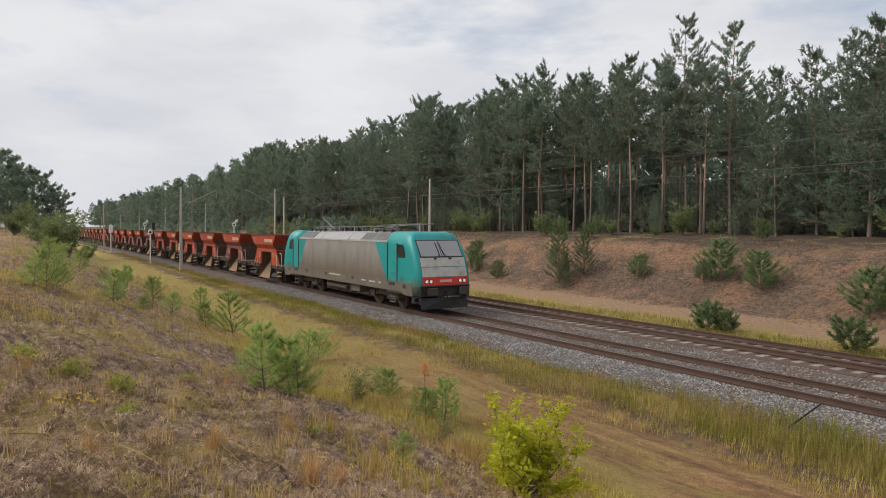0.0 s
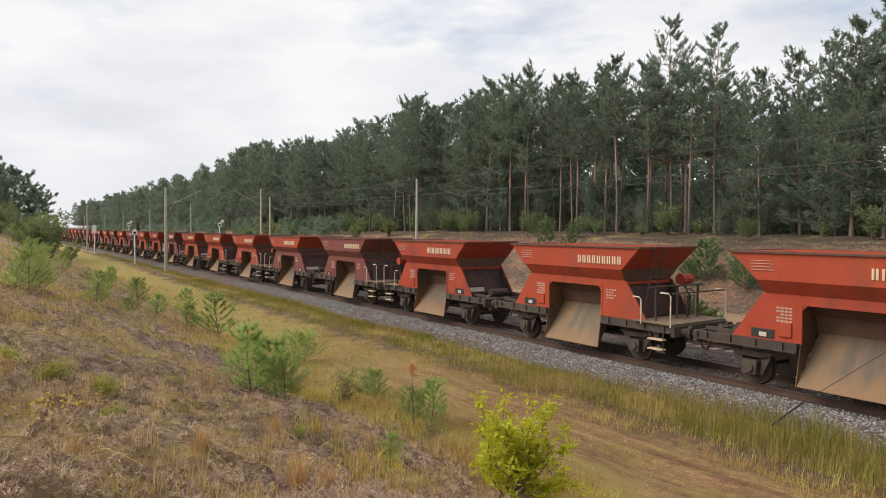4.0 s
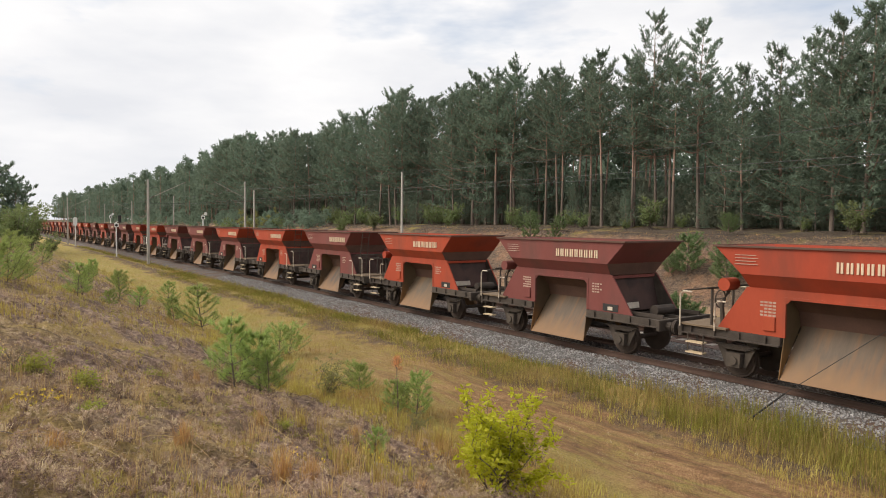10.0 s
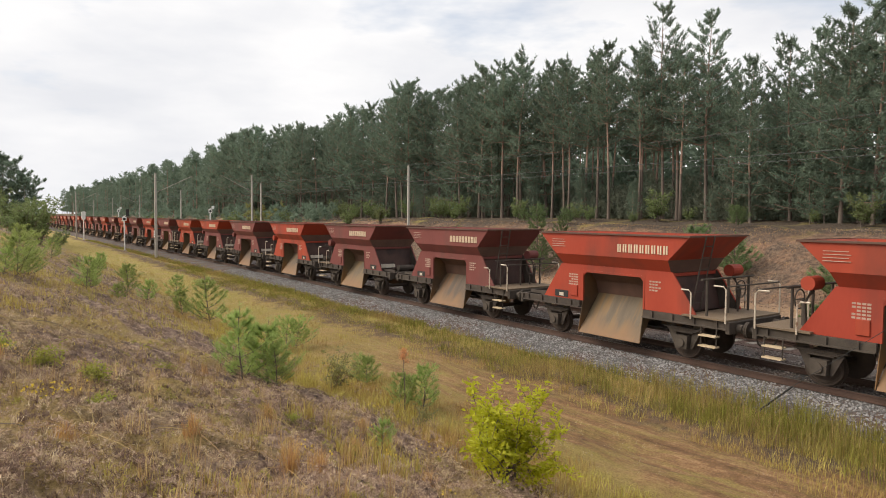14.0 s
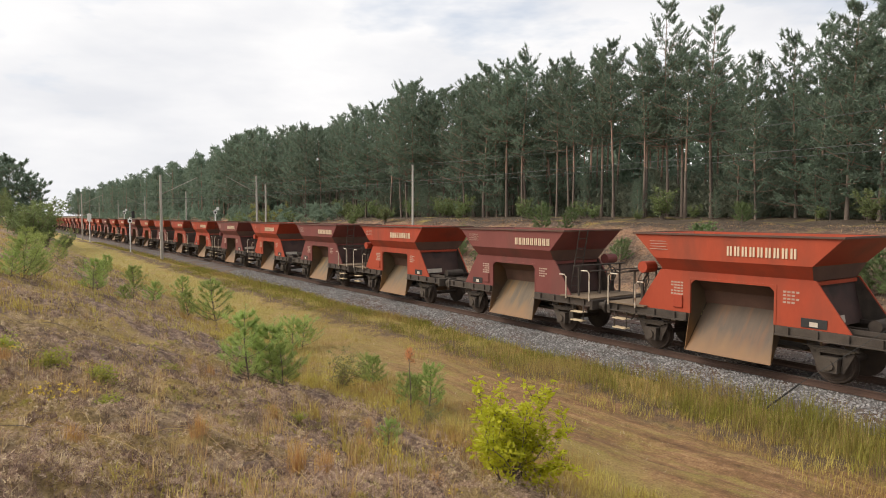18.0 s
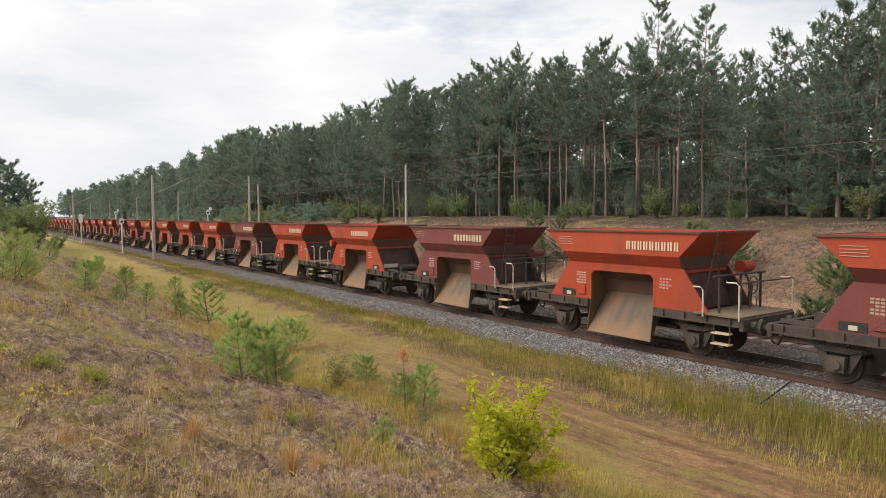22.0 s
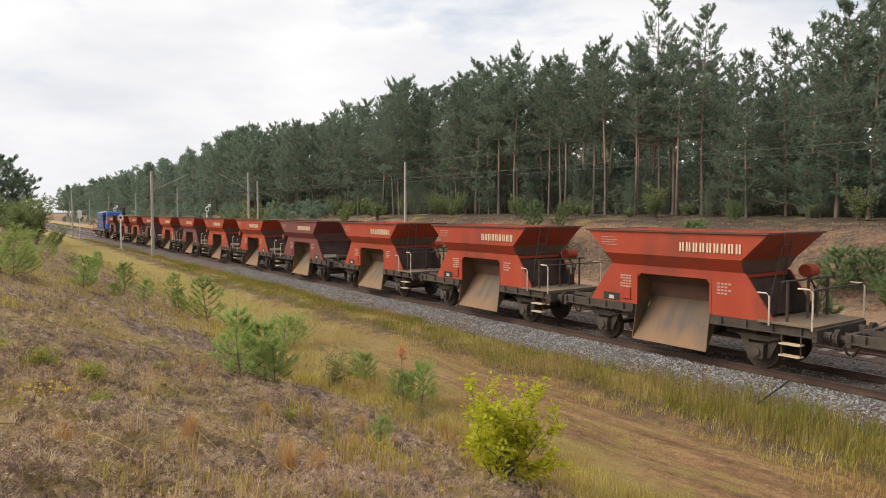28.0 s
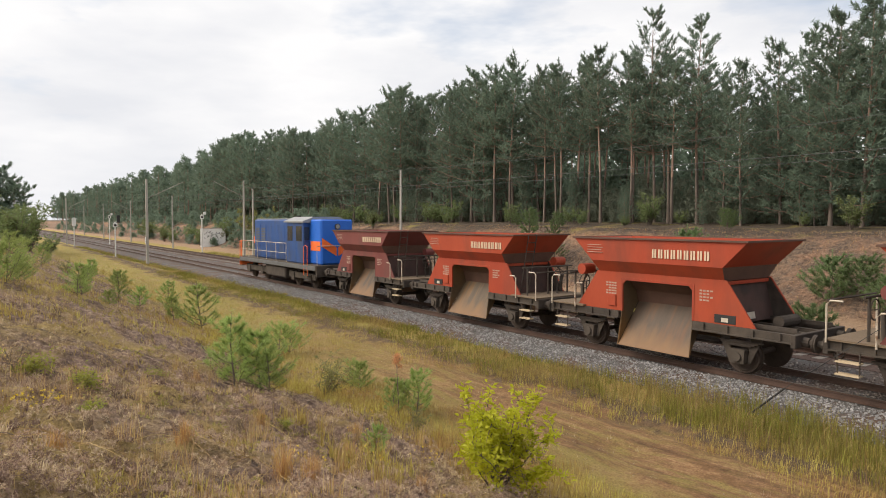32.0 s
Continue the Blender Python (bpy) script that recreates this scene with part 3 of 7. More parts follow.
def build_tracks():
    sl = B()
    prism(sl, [(-1.3, -0.36), (1.3, -0.36), (1.3, -0.19), (0.5, -0.21), (-0.5, -0.21), (-1.3, -0.19)], -0.13, 0.13, "x")
    sleeper_me = bpy.data.meshes.new("sleeper")
    sl.to_mesh(sleeper_me)
    sl.free()
    for k, yc in enumerate(TRACKS):
        tr = thing("railway_track", ("near" if k == 0 else "far") + " railway track with rusty rails on concrete sleepers", "track", "pair of tracks", "structure", pose(0, yc, 0))
        for s in (-1, 1):
            r = part("rail", rail_mesh(), RAIL_M, tr)
            r.location = (0, s * 0.7535, 0)
            h = part("rail_head", box(B(), T_LO, T_HI, -0.03, 0.03, -0.004, 0.0), RAILTOP if k == 0 else RAIL_M, r, "polished running surface" if k == 0 else "")
        xs = np.arange(-90 if k else -84, 6.1, 0.6)
        for x in xs:
            o = part_of("sleeper", sleeper_me, SLEEPER, tr)
            o.location = (x, 0, 0)
        rest = B()
        for x in np.concatenate([np.arange(-500, xs[0] - 0.3, 0.6), np.arange(xs[-1] + 0.6, 60, 0.6)]):
            box(rest, x - 0.13, x + 0.13, -1.3, 1.3, -0.36, -0.2)
        tagged(part("far_sleepers", rest, SLEEPER, tr), kind="stuff")
    bed = B()
    prism(bed, [(-3.15, -0.6), (-2.2, -0.24), (-1.5, -0.19), (1.5, -0.19), (2.45, -0.26), (3.2, -0.225), (6.6, -0.225), (7.1, -0.26), (8.2, -0.6)], T_LO, T_HI, "x")
    tagged(part("ballast_bed", bed, BALLASTBED), "grey crushed stone ballast under both tracks", "ballast", kind="structure")
    tagged(part("stained_ballast", prism(B(), [(3.25, -0.32), (3.25, -0.208), (6.6, -0.208), (6.6, -0.32)], T_LO, T_HI, "x"), RUSTBALLAST), "rust-brown ballast between the far rails", "ballast", kind="structure")
    rng = np.random.RandomState(7)

    def stones(name, n, x0, x1, ya, yb, mat, label, size=(0.022, 0.05)):
        x = x1 - (x1 - x0) * rng.power(1.0, n) ** 1.5
        y = rng.uniform(ya, yb, n)
        prof_y = np.array([-3.15, -2.2, -1.5, 1.5, 2.45, 3.43, 6.4, 7.1, 8.2])
        prof_z = np.array([-0.6, -0.24, -0.19, -0.19, -0.26, -0.225, -0.225, -0.26, -0.6])
        z = np.interp(y, prof_y, prof_z)
        r = rng.uniform(*size, n)
        base = np.array([(1, 0, 0), (0, 1, 0), (-1, 0, 0), (0, -1, 0), (0, 0, 0.8), (0, 0, -0.8)], float)
        vv = base[None] * r[:, None, None] * rng.uniform(0.6, 1.25, (n, 6, 1))
        a = rng.uniform(0, 6.3, n)
        ca, sa = np.cos(a)[:, None], np.sin(a)[:, None]
        vx, vy = vv[:, :, 0] * ca - vv[:, :, 1] * sa, vv[:, :, 0] * sa + vv[:, :, 1] * ca
        V = np.stack([vx + x[:, None], vy + y[:, None], vv[:, :, 2] + z[:, None] + r[:, None] * 0.25], -1)
        f = np.array([(0, 1, 4), (1, 2, 4), (2, 3, 4), (3, 0, 4), (1, 0, 5), (2, 1, 5), (3, 2, 5), (0, 3, 5)])
        F = (np.arange(n)[:, None, None] * 6 + f[None]).reshape(-1, 3)
        ob = soup(name, V.reshape(-1, 3).tolist(), F.tolist(), mat)
        tagged(ob, label, "ballast", kind="stuff")

    stones("ballast_stones", 30000, -50, 6, -3.2, -0.9, STONE, "loose grey ballast stones on the track's shoulder", (0.019, 0.044))
    stones("ballast_stones", 5500, -40, 4, -0.68, 0.68, STONE_BR, "brown-grey stones between the near rails", (0.022, 0.045))
    stones("ballast_stones", 7000, -40, 4, 0.8, 3.2, STONE_BR, "loose brown-grey ballast stones between the rails", (0.028, 0.055))
    stones("stained_stones", 2600, -40, 4, 3.3, 6.6, RUSTBALLAST, "rust-brown stones between the far rails", (0.02, 0.045))


build_tracks()


# ---- trees ----
def needle_clumps(rng, centres, dirs, per, length, width, droop=0.0):
    """Tufts of needle-shaped triangles, each tuft fanning out round its direction."""
    c, d = np.repeat(np.asarray(centres), per, 0), np.repeat(np.asarray(dirs), per, 0)
    n = len(c)
    way = d + rng.normal(0, 0.75, (n, 3))
    way[:, 2] -= droop
    way /= np.linalg.norm(way, axis=1)[:, None] + 1e-9
    side = np.cross(way, rng.normal(0, 1, (n, 3)))
    side /= np.linalg.norm(side, axis=1)[:, None] + 1e-9
    ln = length * rng.uniform(0.6, 1.2, n)[:, None]
    wd = width * rng.uniform(0.7, 1.3, n)[:, None]
    start = c + rng.normal(0, length * 0.28, (n, 3))
    return np.stack([start - side * wd, start + side * wd, start + way * ln], 1)


def pine(name, seed, h, crown_from, spread, limbs, per_limb, tufts, length, width, label, lean=0.0, sparse=0.0, trunk_r=None, needle=None, stubs=True, bark_switch=0.4, flat_top=True, group="", rise0=0.05):
    """A pine: bent tapering trunk, limbs in loose whorls, tufts of needles along the limbs. Stands at the origin."""
    rng = np.random.RandomState(seed)
    t = thing(name, label, "tree", group)
    r0 = trunk_r or h * 0.0085 + 0.03
    ph = rng.uniform(0, 6.3)
    at = lambda f: Vector((lean * h * f + 0.012 * h * math.sin(f * 4 + ph), 0.012 * h * math.sin(f * 3 + ph * 2), h * f))
    low, high = B(), B()
    steps = 8
    for i in range(steps):
        a, b = i / steps, (i + 1) / steps
        cyl(low if b <= bark_switch + 0.01 else high, at(a) - Vector((0, 0, 0.35 if i == 0 else 0)), at(b), r0 * (1 - a * 0.9), r0 * (1 - b * 0.9), 7, caps=False)
    C, D = [], []
    for i in range(limbs):
        f = crown_from + (1 - crown_from) * ((i + rng.uniform(0, 1)) / limbs)
        if rng.rand() < sparse:
            continue
        g = (f - crown_from) / (1 - crown_from)
        reach = spread * (1.05 - 0.8 * g ** 2) * (0.5 + 0.5 * min(1, g * 4)) * rng.uniform(0.4, 1.3)
        if flat_top is False:
            reach = spread * (1.08 - g ** 1.4) * (0.6 + 0.4 * min(1, g * 4)) * rng.uniform(0.55, 1.2)
        az = i * 2.4 + rng.uniform(-0.5, 0.5)
        rise = rise0 + rng.uniform(0.0, 0.4) + 0.5 * g
        p0 = at(f)
        out = Vector((math.cos(az), math.sin(az), rise)).normalized()
        p1 = p0 + out * reach
        cyl(high, p0, p1, max(0.012, r0 * 0.28 * (1.1 - g)), 0.008, 4, caps=False)
        for k in range(per_limb):
            u = (0.3 if h > 5 else 0.08) + (0.7 if h > 5 else 0.95) * (k + rng.uniform(0, 1)) / per_limb
            off = Vector(rng.normal(0, 0.085 * reach + 0.04 * spread, 3))
            off.z = abs(off.z) * 0.6
            C.append(p0 + out * reach * u + off)
            D.append(out * 0.5 + Vector((0, 0, 0.7)))
    top = at(1.0)
    for k in range(per_limb):
        C.append(top - Vector((0, 0, rng.uniform(0, 0.06 * h))) + Vector(rng.normal(0, 0.08 * spread, 3)))
        D.append(Vector((0, 0, 1)))
    if stubs:
        for i in range(9):
            f = rng.uniform(0.18, crown_from)
            az = rng.uniform(0, 6.3)
            cyl(high, at(f), at(f) + Vector((math.cos(az), math.sin(az), rng.uniform(-0.3, 0.2))) * rng.uniform(0.4, 1.6), 0.02, 0.008, 3, caps=False)
    bmesh.ops.remove_doubles(low, verts=low.verts, dist=0.002)
    bmesh.ops.remove_doubles(high, verts=high.verts, dist=0.002)
    trunk = part("trunk", low, BARK_LOW, t, smooth=True)
    part("upper_trunk", high, BARK_HIGH if h > 5 else BARK_LOW, t, smooth=True)
    tri_soup("crown", needle_clumps(rng, C, D, tufts, length, width), needle or NEEDLE, t)
    return t


def broad_bush(name, seed, h, spread, stems, leaves, size, mat, label, category="bush", group="", slim=0.27, tilt_to=0.75):
    """A bush of thin forking stems with folded leaves in sprays, gaps between."""
    rng = np.random.RandomState(seed)
    t = thing(name, label, category, group)
    wood, L = B(), []
    for s in range(stems):
        az, tilt = rng.uniform(0, 6.3), rng.uniform(0.05, tilt_to)
        p = Vector((rng.normal(0, 0.05 * spread), rng.normal(0, 0.05 * spread), -0.05))
        d = Vector((math.cos(az) * tilt, math.sin(az) * tilt, 1)).normalized()
        ln = h * rng.uniform(0.6, 1.05)
        for k in range(5):
            q = p + d * ln / 5
            cyl(wood, p, q, 0.011 * h * (1 - k / 6), 0.011 * h * (1 - (k + 1) / 6), 4, caps=False)
            p = q
            d = (d + Vector(rng.normal(0, 0.16, 3))).normalized()
            for tw in range(2):
                e = (d * 0.6 + Vector(rng.normal(0, 0.6, 3))).normalized()
                m = p + e * spread * rng.uniform(0.12, 0.4)
                cyl(wood, p, m, 0.004 * h, 0.002 * h, 3, caps=False)
                if k:
                    for _ in range(max(1, leaves // (stems * 8))):
                        u = rng.uniform(0.2, 1.05)
                        L.append(p + (m - p) * u + Vector(rng.normal(0, 0.045 * spread, 3)))
    L = np.array(L)
    n = len(L)
    way = rng.normal(0, 1, (n, 3))
    way[:, 2] = way[:, 2] * 0.5 + 0.15
    way /= np.linalg.norm(way, axis=1)[:, None]
    side = np.cross(way, rng.normal(0, 1, (n, 3)))
    side /= np.linalg.norm(side, axis=1)[:, None]
    sz = size * rng.uniform(0.6, 1.25, n)[:, None]
    tip, mid = L + way * sz, L + way * sz * 0.45
    wide = side * sz * slim
    lift = np.cross(way, side) * sz * 0.08
    tris = np.concatenate([np.stack([L, mid + wide + lift, tip], 1), np.stack([L, tip, mid - wide + lift], 1)])
    part("woody_stem", wood, BARK_LOW, t, smooth=True)
    tri_soup("foliage", tris, mat, t)
    return t


def scots_pine(name, seed, h, crown_from, spread, whorls, arms, tufts, needles, length, width, label, lean=0.0, group="", airy=False, fill=3, flat=0.0):
    """A Scots pine: one bent tapering trunk, whorls of curved limbs, flat pads of upright shoots on their outer parts. Stands at the origin."""
    rng = np.random.RandomState(seed)
    t = thing(name, label, "tree", group)
    r0 = h * 0.0082 + 0.03
    ph = rng.uniform(0, 6.3)

    def at(f):
        return np.array((lean * h * f + 0.013 * h * math.sin(f * 4 + ph) - 0.013 * h * math.sin(ph), 0.012 * h * (math.sin(f * 3 + ph * 2) - math.sin(ph * 2)), h * f))
    bm, rings = B(), []
    for i in range(11):
        f = i / 10
        c, r = at(f) - np.array((0, 0, 0.35 if i == 0 else 0)), r0 * (1.25 if i == 0 else 1 - 0.92 * f)
        rings.append([bm.verts.new((c[0] + r * math.cos(k * 1.0472), c[1] + r * math.sin(k * 1.0472), c[2])) for k in range(6)])
    for i, (lo, hi) in enumerate(zip(rings, rings[1:])):
        for k in range(6):
            bm.faces.new((lo[k], lo[(k + 1) % 6], hi[(k + 1) % 6], hi[k])).material_index = 0 if i < 3 else 1
    bm.faces.new(rings[-1]).material_index = 1
    part("trunk", bm, [BARK_LOW, BARK_HIGH], t, smooth=True)
    wood = B()
    C, D, FC = [], [], []
    for w in range(whorls):
        g = (w + rng.uniform(-0.25, 0.25)) / (whorls - 0.6)
        g = min(max(g, 0.0), 0.97)
        f = crown_from + (1 - crown_from) * g
        for k in range(arms if g < 0.8 else max(3, arms - 2)):
            if airy and rng.rand() < 0.1:
                continue
            az = 6.283 * k / arms + w * 1.3 + rng.uniform(-0.45, 0.45)
            shape = (1 - g) ** (0.72 if airy else 0.62) * (0.62 + 0.38 * min(1, g * 3.5)) + 0.10
            if flat:
                shape = (1 - g ** 3) ** 0.5 * (0.7 + 0.3 * min(1, g * 3)) + 0.08
            reach = spread * shape * rng.uniform(0.55, 1.2)
            out = np.array((math.cos(az), math.sin(az), 0.0))
            side = np.array((-out[1], out[0], 0.0))
            rise = (0.02 + 0.75 * g ** 1.5 if not flat else 0.1 + 0.3 * g) + rng.uniform(-0.12, 0.15)
            p = [at(f) + out * reach * u + np.array((0, 0, reach * (rise * u + 0.22 * u * u))) for u in (0, 0.35, 0.7, 1.0)]
            tube(wood, [tuple(q) for q in p], max(0.012, r0 * 0.2 * (1.1 - g)), 3)
            n = max(3, int(tufts * (0.45 + 0.55 * reach / spread)))
            u = rng.uniform(0.28 if not airy else 0.42, 1.04, n)
            lat = rng.normal(0, 0.19, n) * reach * (1.25 - u)
            mid = np.array([np.interp(u, (0, 0.35, 0.7, 1.0), [q[i] for q in p]) for i in range(3)]).T
            cc = mid + side * lat[:, None] + np.array((0, 0, 1.0)) * (rng.normal(0.05, 0.05, n) * reach)[:, None]
            C.append(cc)
            D.append(out * (0.45 + 0.3 * (1 - g)) + side * (np.sign(lat) * 0.3)[:, None] + np.array((0, 0, 0.55 + 0.6 * g)))
            if fill:
                v = rng.uniform(0.05, 0.75, fill)
                FC.append(np.array([np.interp(v, (0, 0.35, 0.7, 1.0), [q[i] for q in p]) for i in range(3)]).T)
    top = at(1.0)
    n = tufts
    C.append(top + np.stack([rng.normal(0, 0.05 * spread, n), rng.normal(0, 0.05 * spread, n), rng.uniform(-0.06 * h, 0, n)], -1))
    D.append(np.tile((0, 0, 1.0), (n, 1)))
    tagged(part("branchwork", wood, BARK_HIGH, t), kind="stuff")
    C, D = np.concatenate(C), np.concatenate(D)
    D /= np.linalg.norm(D, axis=1)[:, None]
    # shoots: needles set along a short axis
    cc, dd = np.repeat(C, needles, 0), np.repeat(D + rng.normal(0, 0.22, D.shape), needles, 0)
    m = len(cc)
    cc = cc + dd * (rng.uniform(0, 1.1, m) * length)[:, None]
    way = dd * 0.75 + rng.normal(0, 0.55, (m, 3))
    way /= np.linalg.norm(way, axis=1)[:, None]
    sd = np.cross(way, rng.normal(0, 1, (m, 3)))
    sd /= np.linalg.norm(sd, axis=1)[:, None] + 1e-9
    ln, wd = length * rng.uniform(0.6, 1.2, m)[:, None], width * rng.uniform(0.7, 1.3, m)[:, None]
    tris = [np.stack([cc - sd * wd, cc + sd * wd, cc + way * ln], 1)]
    if fill:
        FC = np.concatenate(FC)
        tris.append(needle_clumps(rng, FC, np.tile((0, 0, 0.4), (len(FC), 1)), 4, 0.42, 0.075))
    tri_soup("crown", np.concatenate(tris), NEEDLE, t)
    return t


FOREST = "pines along the railway"
EDGE_X = [-330, -222, -188, -161, -141, -116, -103, -87, -81, -75, -68, -63, -56, -51, -46, -43, -40, -37, -33, -30, -27, -24, -21, 20]
EDGE_Z = [19.5, 19.5, 22, 21.5, 20.5, 18.2, 19.2, 20, 20.8, 20.3, 18.0, 19.4, 20, 19.2, 19.3, 19.6, 18.2, 19.5, 17.8, 14.6, 14.4, 16.4, 16.6, 17.0]


def build_forest():
    rng = np.random.RandomState(11)
    tall_l, edge_l = "tall Scots pine with a bare reddish trunk", "pine with branches down to the ground at the forest edge"
    fine_t = [scots_pine("pine_tree", 20 + i, 16.0, (0.5, 0.44, 0.56, 0.47)[i], (3.1, 3.4, 2.8, 3.3)[i], 9, 5, 19, 12, 0.30, 0.035, tall_l, (0.01, -0.012, 0.0, 0.015)[i], FOREST) for i in range(4)]
    fine_e = [scots_pine("pine_tree", 40 + i, 13.0, (0.10, 0.07, 0.16)[i], (3.1, 3.4, 2.9)[i], 13, 5, 18, 12, 0.30, 0.035, edge_l, 0.0, FOREST) for i in range(3)]
    fine_m = [scots_pine("pine_tree", 50 + i, 14.0, (0.34, 0.28, 0.4)[i], (3.4, 3.6, 3.1)[i], 11, 5, 20, 12, 0.30, 0.035, "dark Scots pine at the forest edge", 0.0, FOREST) for i in range(3)]
    far_t = [scots_pine("pine_tree", 24 + i, 16.0, (0.45, 0.5)[i], (3.4, 3.1)[i], 9, 5, 10, 9, 0.5, 0.066, tall_l, 0.0, FOREST, fill=2) for i in range(2)]
    far_e = [scots_pine("pine_tree", 46 + i, 14.0, (0.16, 0.24)[i], (3.5, 3.3)[i], 11, 5, 10, 9, 0.5, 0.066, edge_l, 0.0, FOREST, fill=2) for i in range(2)]
    used = set()

    def put(src, x, y, h, base_h):
        s = h / base_h
        m = pose(x, y, float(height(x, y)) - 0.05, 0, 0, rng.uniform(0, 360)) @ Matrix.Diagonal((s * rng.uniform(0.85, 1.15), s * rng.uniform(0.85, 1.15), s, 1))
        if src.name in used:
            t = copy_thing(src, m)
            t.scale = m.to_scale()
        else:
            used.add(src.name)
            src.matrix_basis = m

    def top(x):
        return float(np.interp(x, EDGE_X, EDGE_Z))

    # the two tall ones that stand above the rest, and the bare trunks at the open edge
    tall = [scots_pine("pine_tree", 60 + i, 18.5, (0.34, 0.38)[i], (3.7, 3.3)[i], 15, 6, 22, 13, 0.26, 0.028, "tall airy pine standing above the forest edge", (0.004, -0.004)[i], FOREST, airy=True, fill=0) for i in range(2)]
    put(tall[0], -36.8, 32.0, 18.3, 18.5)
    put(tall[1], -32.4, 31.8, 16.5, 18.5)
    for k, (x, h) in enumerate(((-55.1, 16), (-48.0, 15), (-46.8, 15.2), (-45.3, 14.6), (-43.5, 14.6), (-42.6, 15), (-40.3, 15.2), (-37.4, 14.4), (-33.6, 13), (-52.5, 15))):
        put(fine_t[k % 4], x, 29.0 + 0.5 * (k % 3), h, 16.0)
    x = -165.0
    while x < 14:
        y = rng.uniform(29.0, 33.0)
        bare = -49.5 < x < -31.0
        h = (top(x) - 2.4) * rng.uniform(0.9, 1.02) * (0.9 if -50 < x < -29 else 1.0)
        if not bare or y > 31.5:
            if x < -92:
                put(far_e[rng.randint(2)], x, y, h, 14.0)
            elif bare:
                put(fine_t[rng.randint(4)], x, y, h, 16.0)
            elif x > -31.5:
                put(fine_e[rng.randint(3)], x, y, h, 13.0)
            elif rng.rand() < 0.75:
                put(fine_m[rng.randint(3)], x, y, h, 14.0)
            else:
                put(fine_e[rng.randint(3)], x, y, h * 0.9, 13.0)
        x += rng.uniform(1.3, 2.5) if x > -80 else rng.uniform(2.2, 3.8)
    x = -165.0
    while x < 22:
        y = rng.uniform(33.5, 44)
        h = (top(x) - 2.0) * rng.uniform(0.88, 1.04) * (0.86 if -50 < x < -27 else 1.0)
        put(far_t[rng.randint(2)] if x < -92 or y > 40 else fine_t[rng.randint(4)], x, y, h, 16.0)
        x += rng.uniform(1.2, 2.3) if x > -80 else rng.uniform(2.2, 3.6)
    # low growth under the edge
    for i in range(70):
        x = rng.uniform(-160, 8) if i > 46 else rng.uniform(-75, 8)
        if not -48.5 < x < -31.5 or i % 3 == 0:
            put(far_e[i % 2] if x < -60 else fine_e[i % 3], x, rng.uniform(28.5, 33), rng.uniform(2.0, 5.5), 14.0)

    # farther woods, one mass
    rng2 = np.random.RandomState(5)
    T, U, trunks = [], [], B()
    for i in range(1150):
        u = rng2.rand()
        if i >= 910:
            x, y = rng2.uniform(-120, 26), rng2.uniform(33, 44)
            h = rng2.uniform(1.5, 5.0)
        elif i >= 790:
            x, y = rng2.uniform(-330, 40) if i % 2 else rng2.uniform(-90, 20), rng2.uniform(40, 56)
            h = rng2.uniform(2.5, 6)
        elif i < 300:
            x, y = -165 - 420 * u ** 1.4, 30 + rng2.uniform(0, 26)
            h = rng2.uniform(15, 19)
        else:
            x, y = rng2.uniform(-250, 60), rng2.uniform(44, 66)
            h = rng2.uniform(10.5, 13)
        z0 = float(height(x, y))
        n = 52
        f = rng2.uniform(0.1 if i < 300 else 0.01, 1, n)
        rr = 2.9 * np.sin(math.pi * np.minimum(1, 0.16 + 0.8 * f)) ** 0.8 * np.sqrt(rng2.rand(n))
        az = rng2.uniform(0, 6.3, n)
        C = np.stack([x + rr * np.cos(az), y + rr * np.sin(az), z0 + h * f], -1)
        D = np.stack([np.cos(az) * 0.4, np.sin(az) * 0.4, np.full(n, 0.6)], -1)
        per, ln, wd = (14, 0.9, 0.17) if i < 300 else (7, 1.1, 0.21) if i < 910 else (10, 0.4, 0.07)
        (U if i >= 910 else T).append(needle_clumps(rng2, C, D, per, ln, wd))
        if i < 910:
            cyl(trunks, (x, y, z0 - 0.3), (x, y, z0 + h * 0.9), 0.15, 0.03, 5, caps=False)
    tagged(tri_soup("far_woods", np.concatenate(T), NEEDLE), "dense dark green pine woods receding along the railway", "woods", kind="stuff")
    C, D = [], []
    for i in range(260):
        x, y = -84 - 260 * rng2.rand() ** 1.3, rng2.uniform(13.0, 24)
        h, z0 = rng2.uniform(0.7, 2.6), float(height(x, y))
        for k in range(34):
            f = math.sqrt(rng2.rand())
            rr, az = 0.75 * h * (1.1 - f) * math.sqrt(rng2.rand()), rng2.uniform(0, 6.3)
            C.append((x + rr * math.cos(az), y + rr * math.sin(az), z0 + h * f))
            D.append((math.cos(az) * 0.5, math.sin(az) * 0.5, 0.5))
    tagged(tri_soup("bank_scrub", needle_clumps(rng2, C, D, 8, 0.42, 0.07), NEEDLE), "low dark green scrub along the distant bank", "scrub", kind="stuff")
    tagged(tri_soup("undergrowth", np.concatenate(U), UNDER), "grey-green undergrowth between the pine trunks, coloured paler for haze", "undergrowth", kind="stuff")
    tagged(part("far_trunks", trunks, BARK_HIGH), "pine trunks deep in the woods", "woods", kind="stuff")


build_forest()


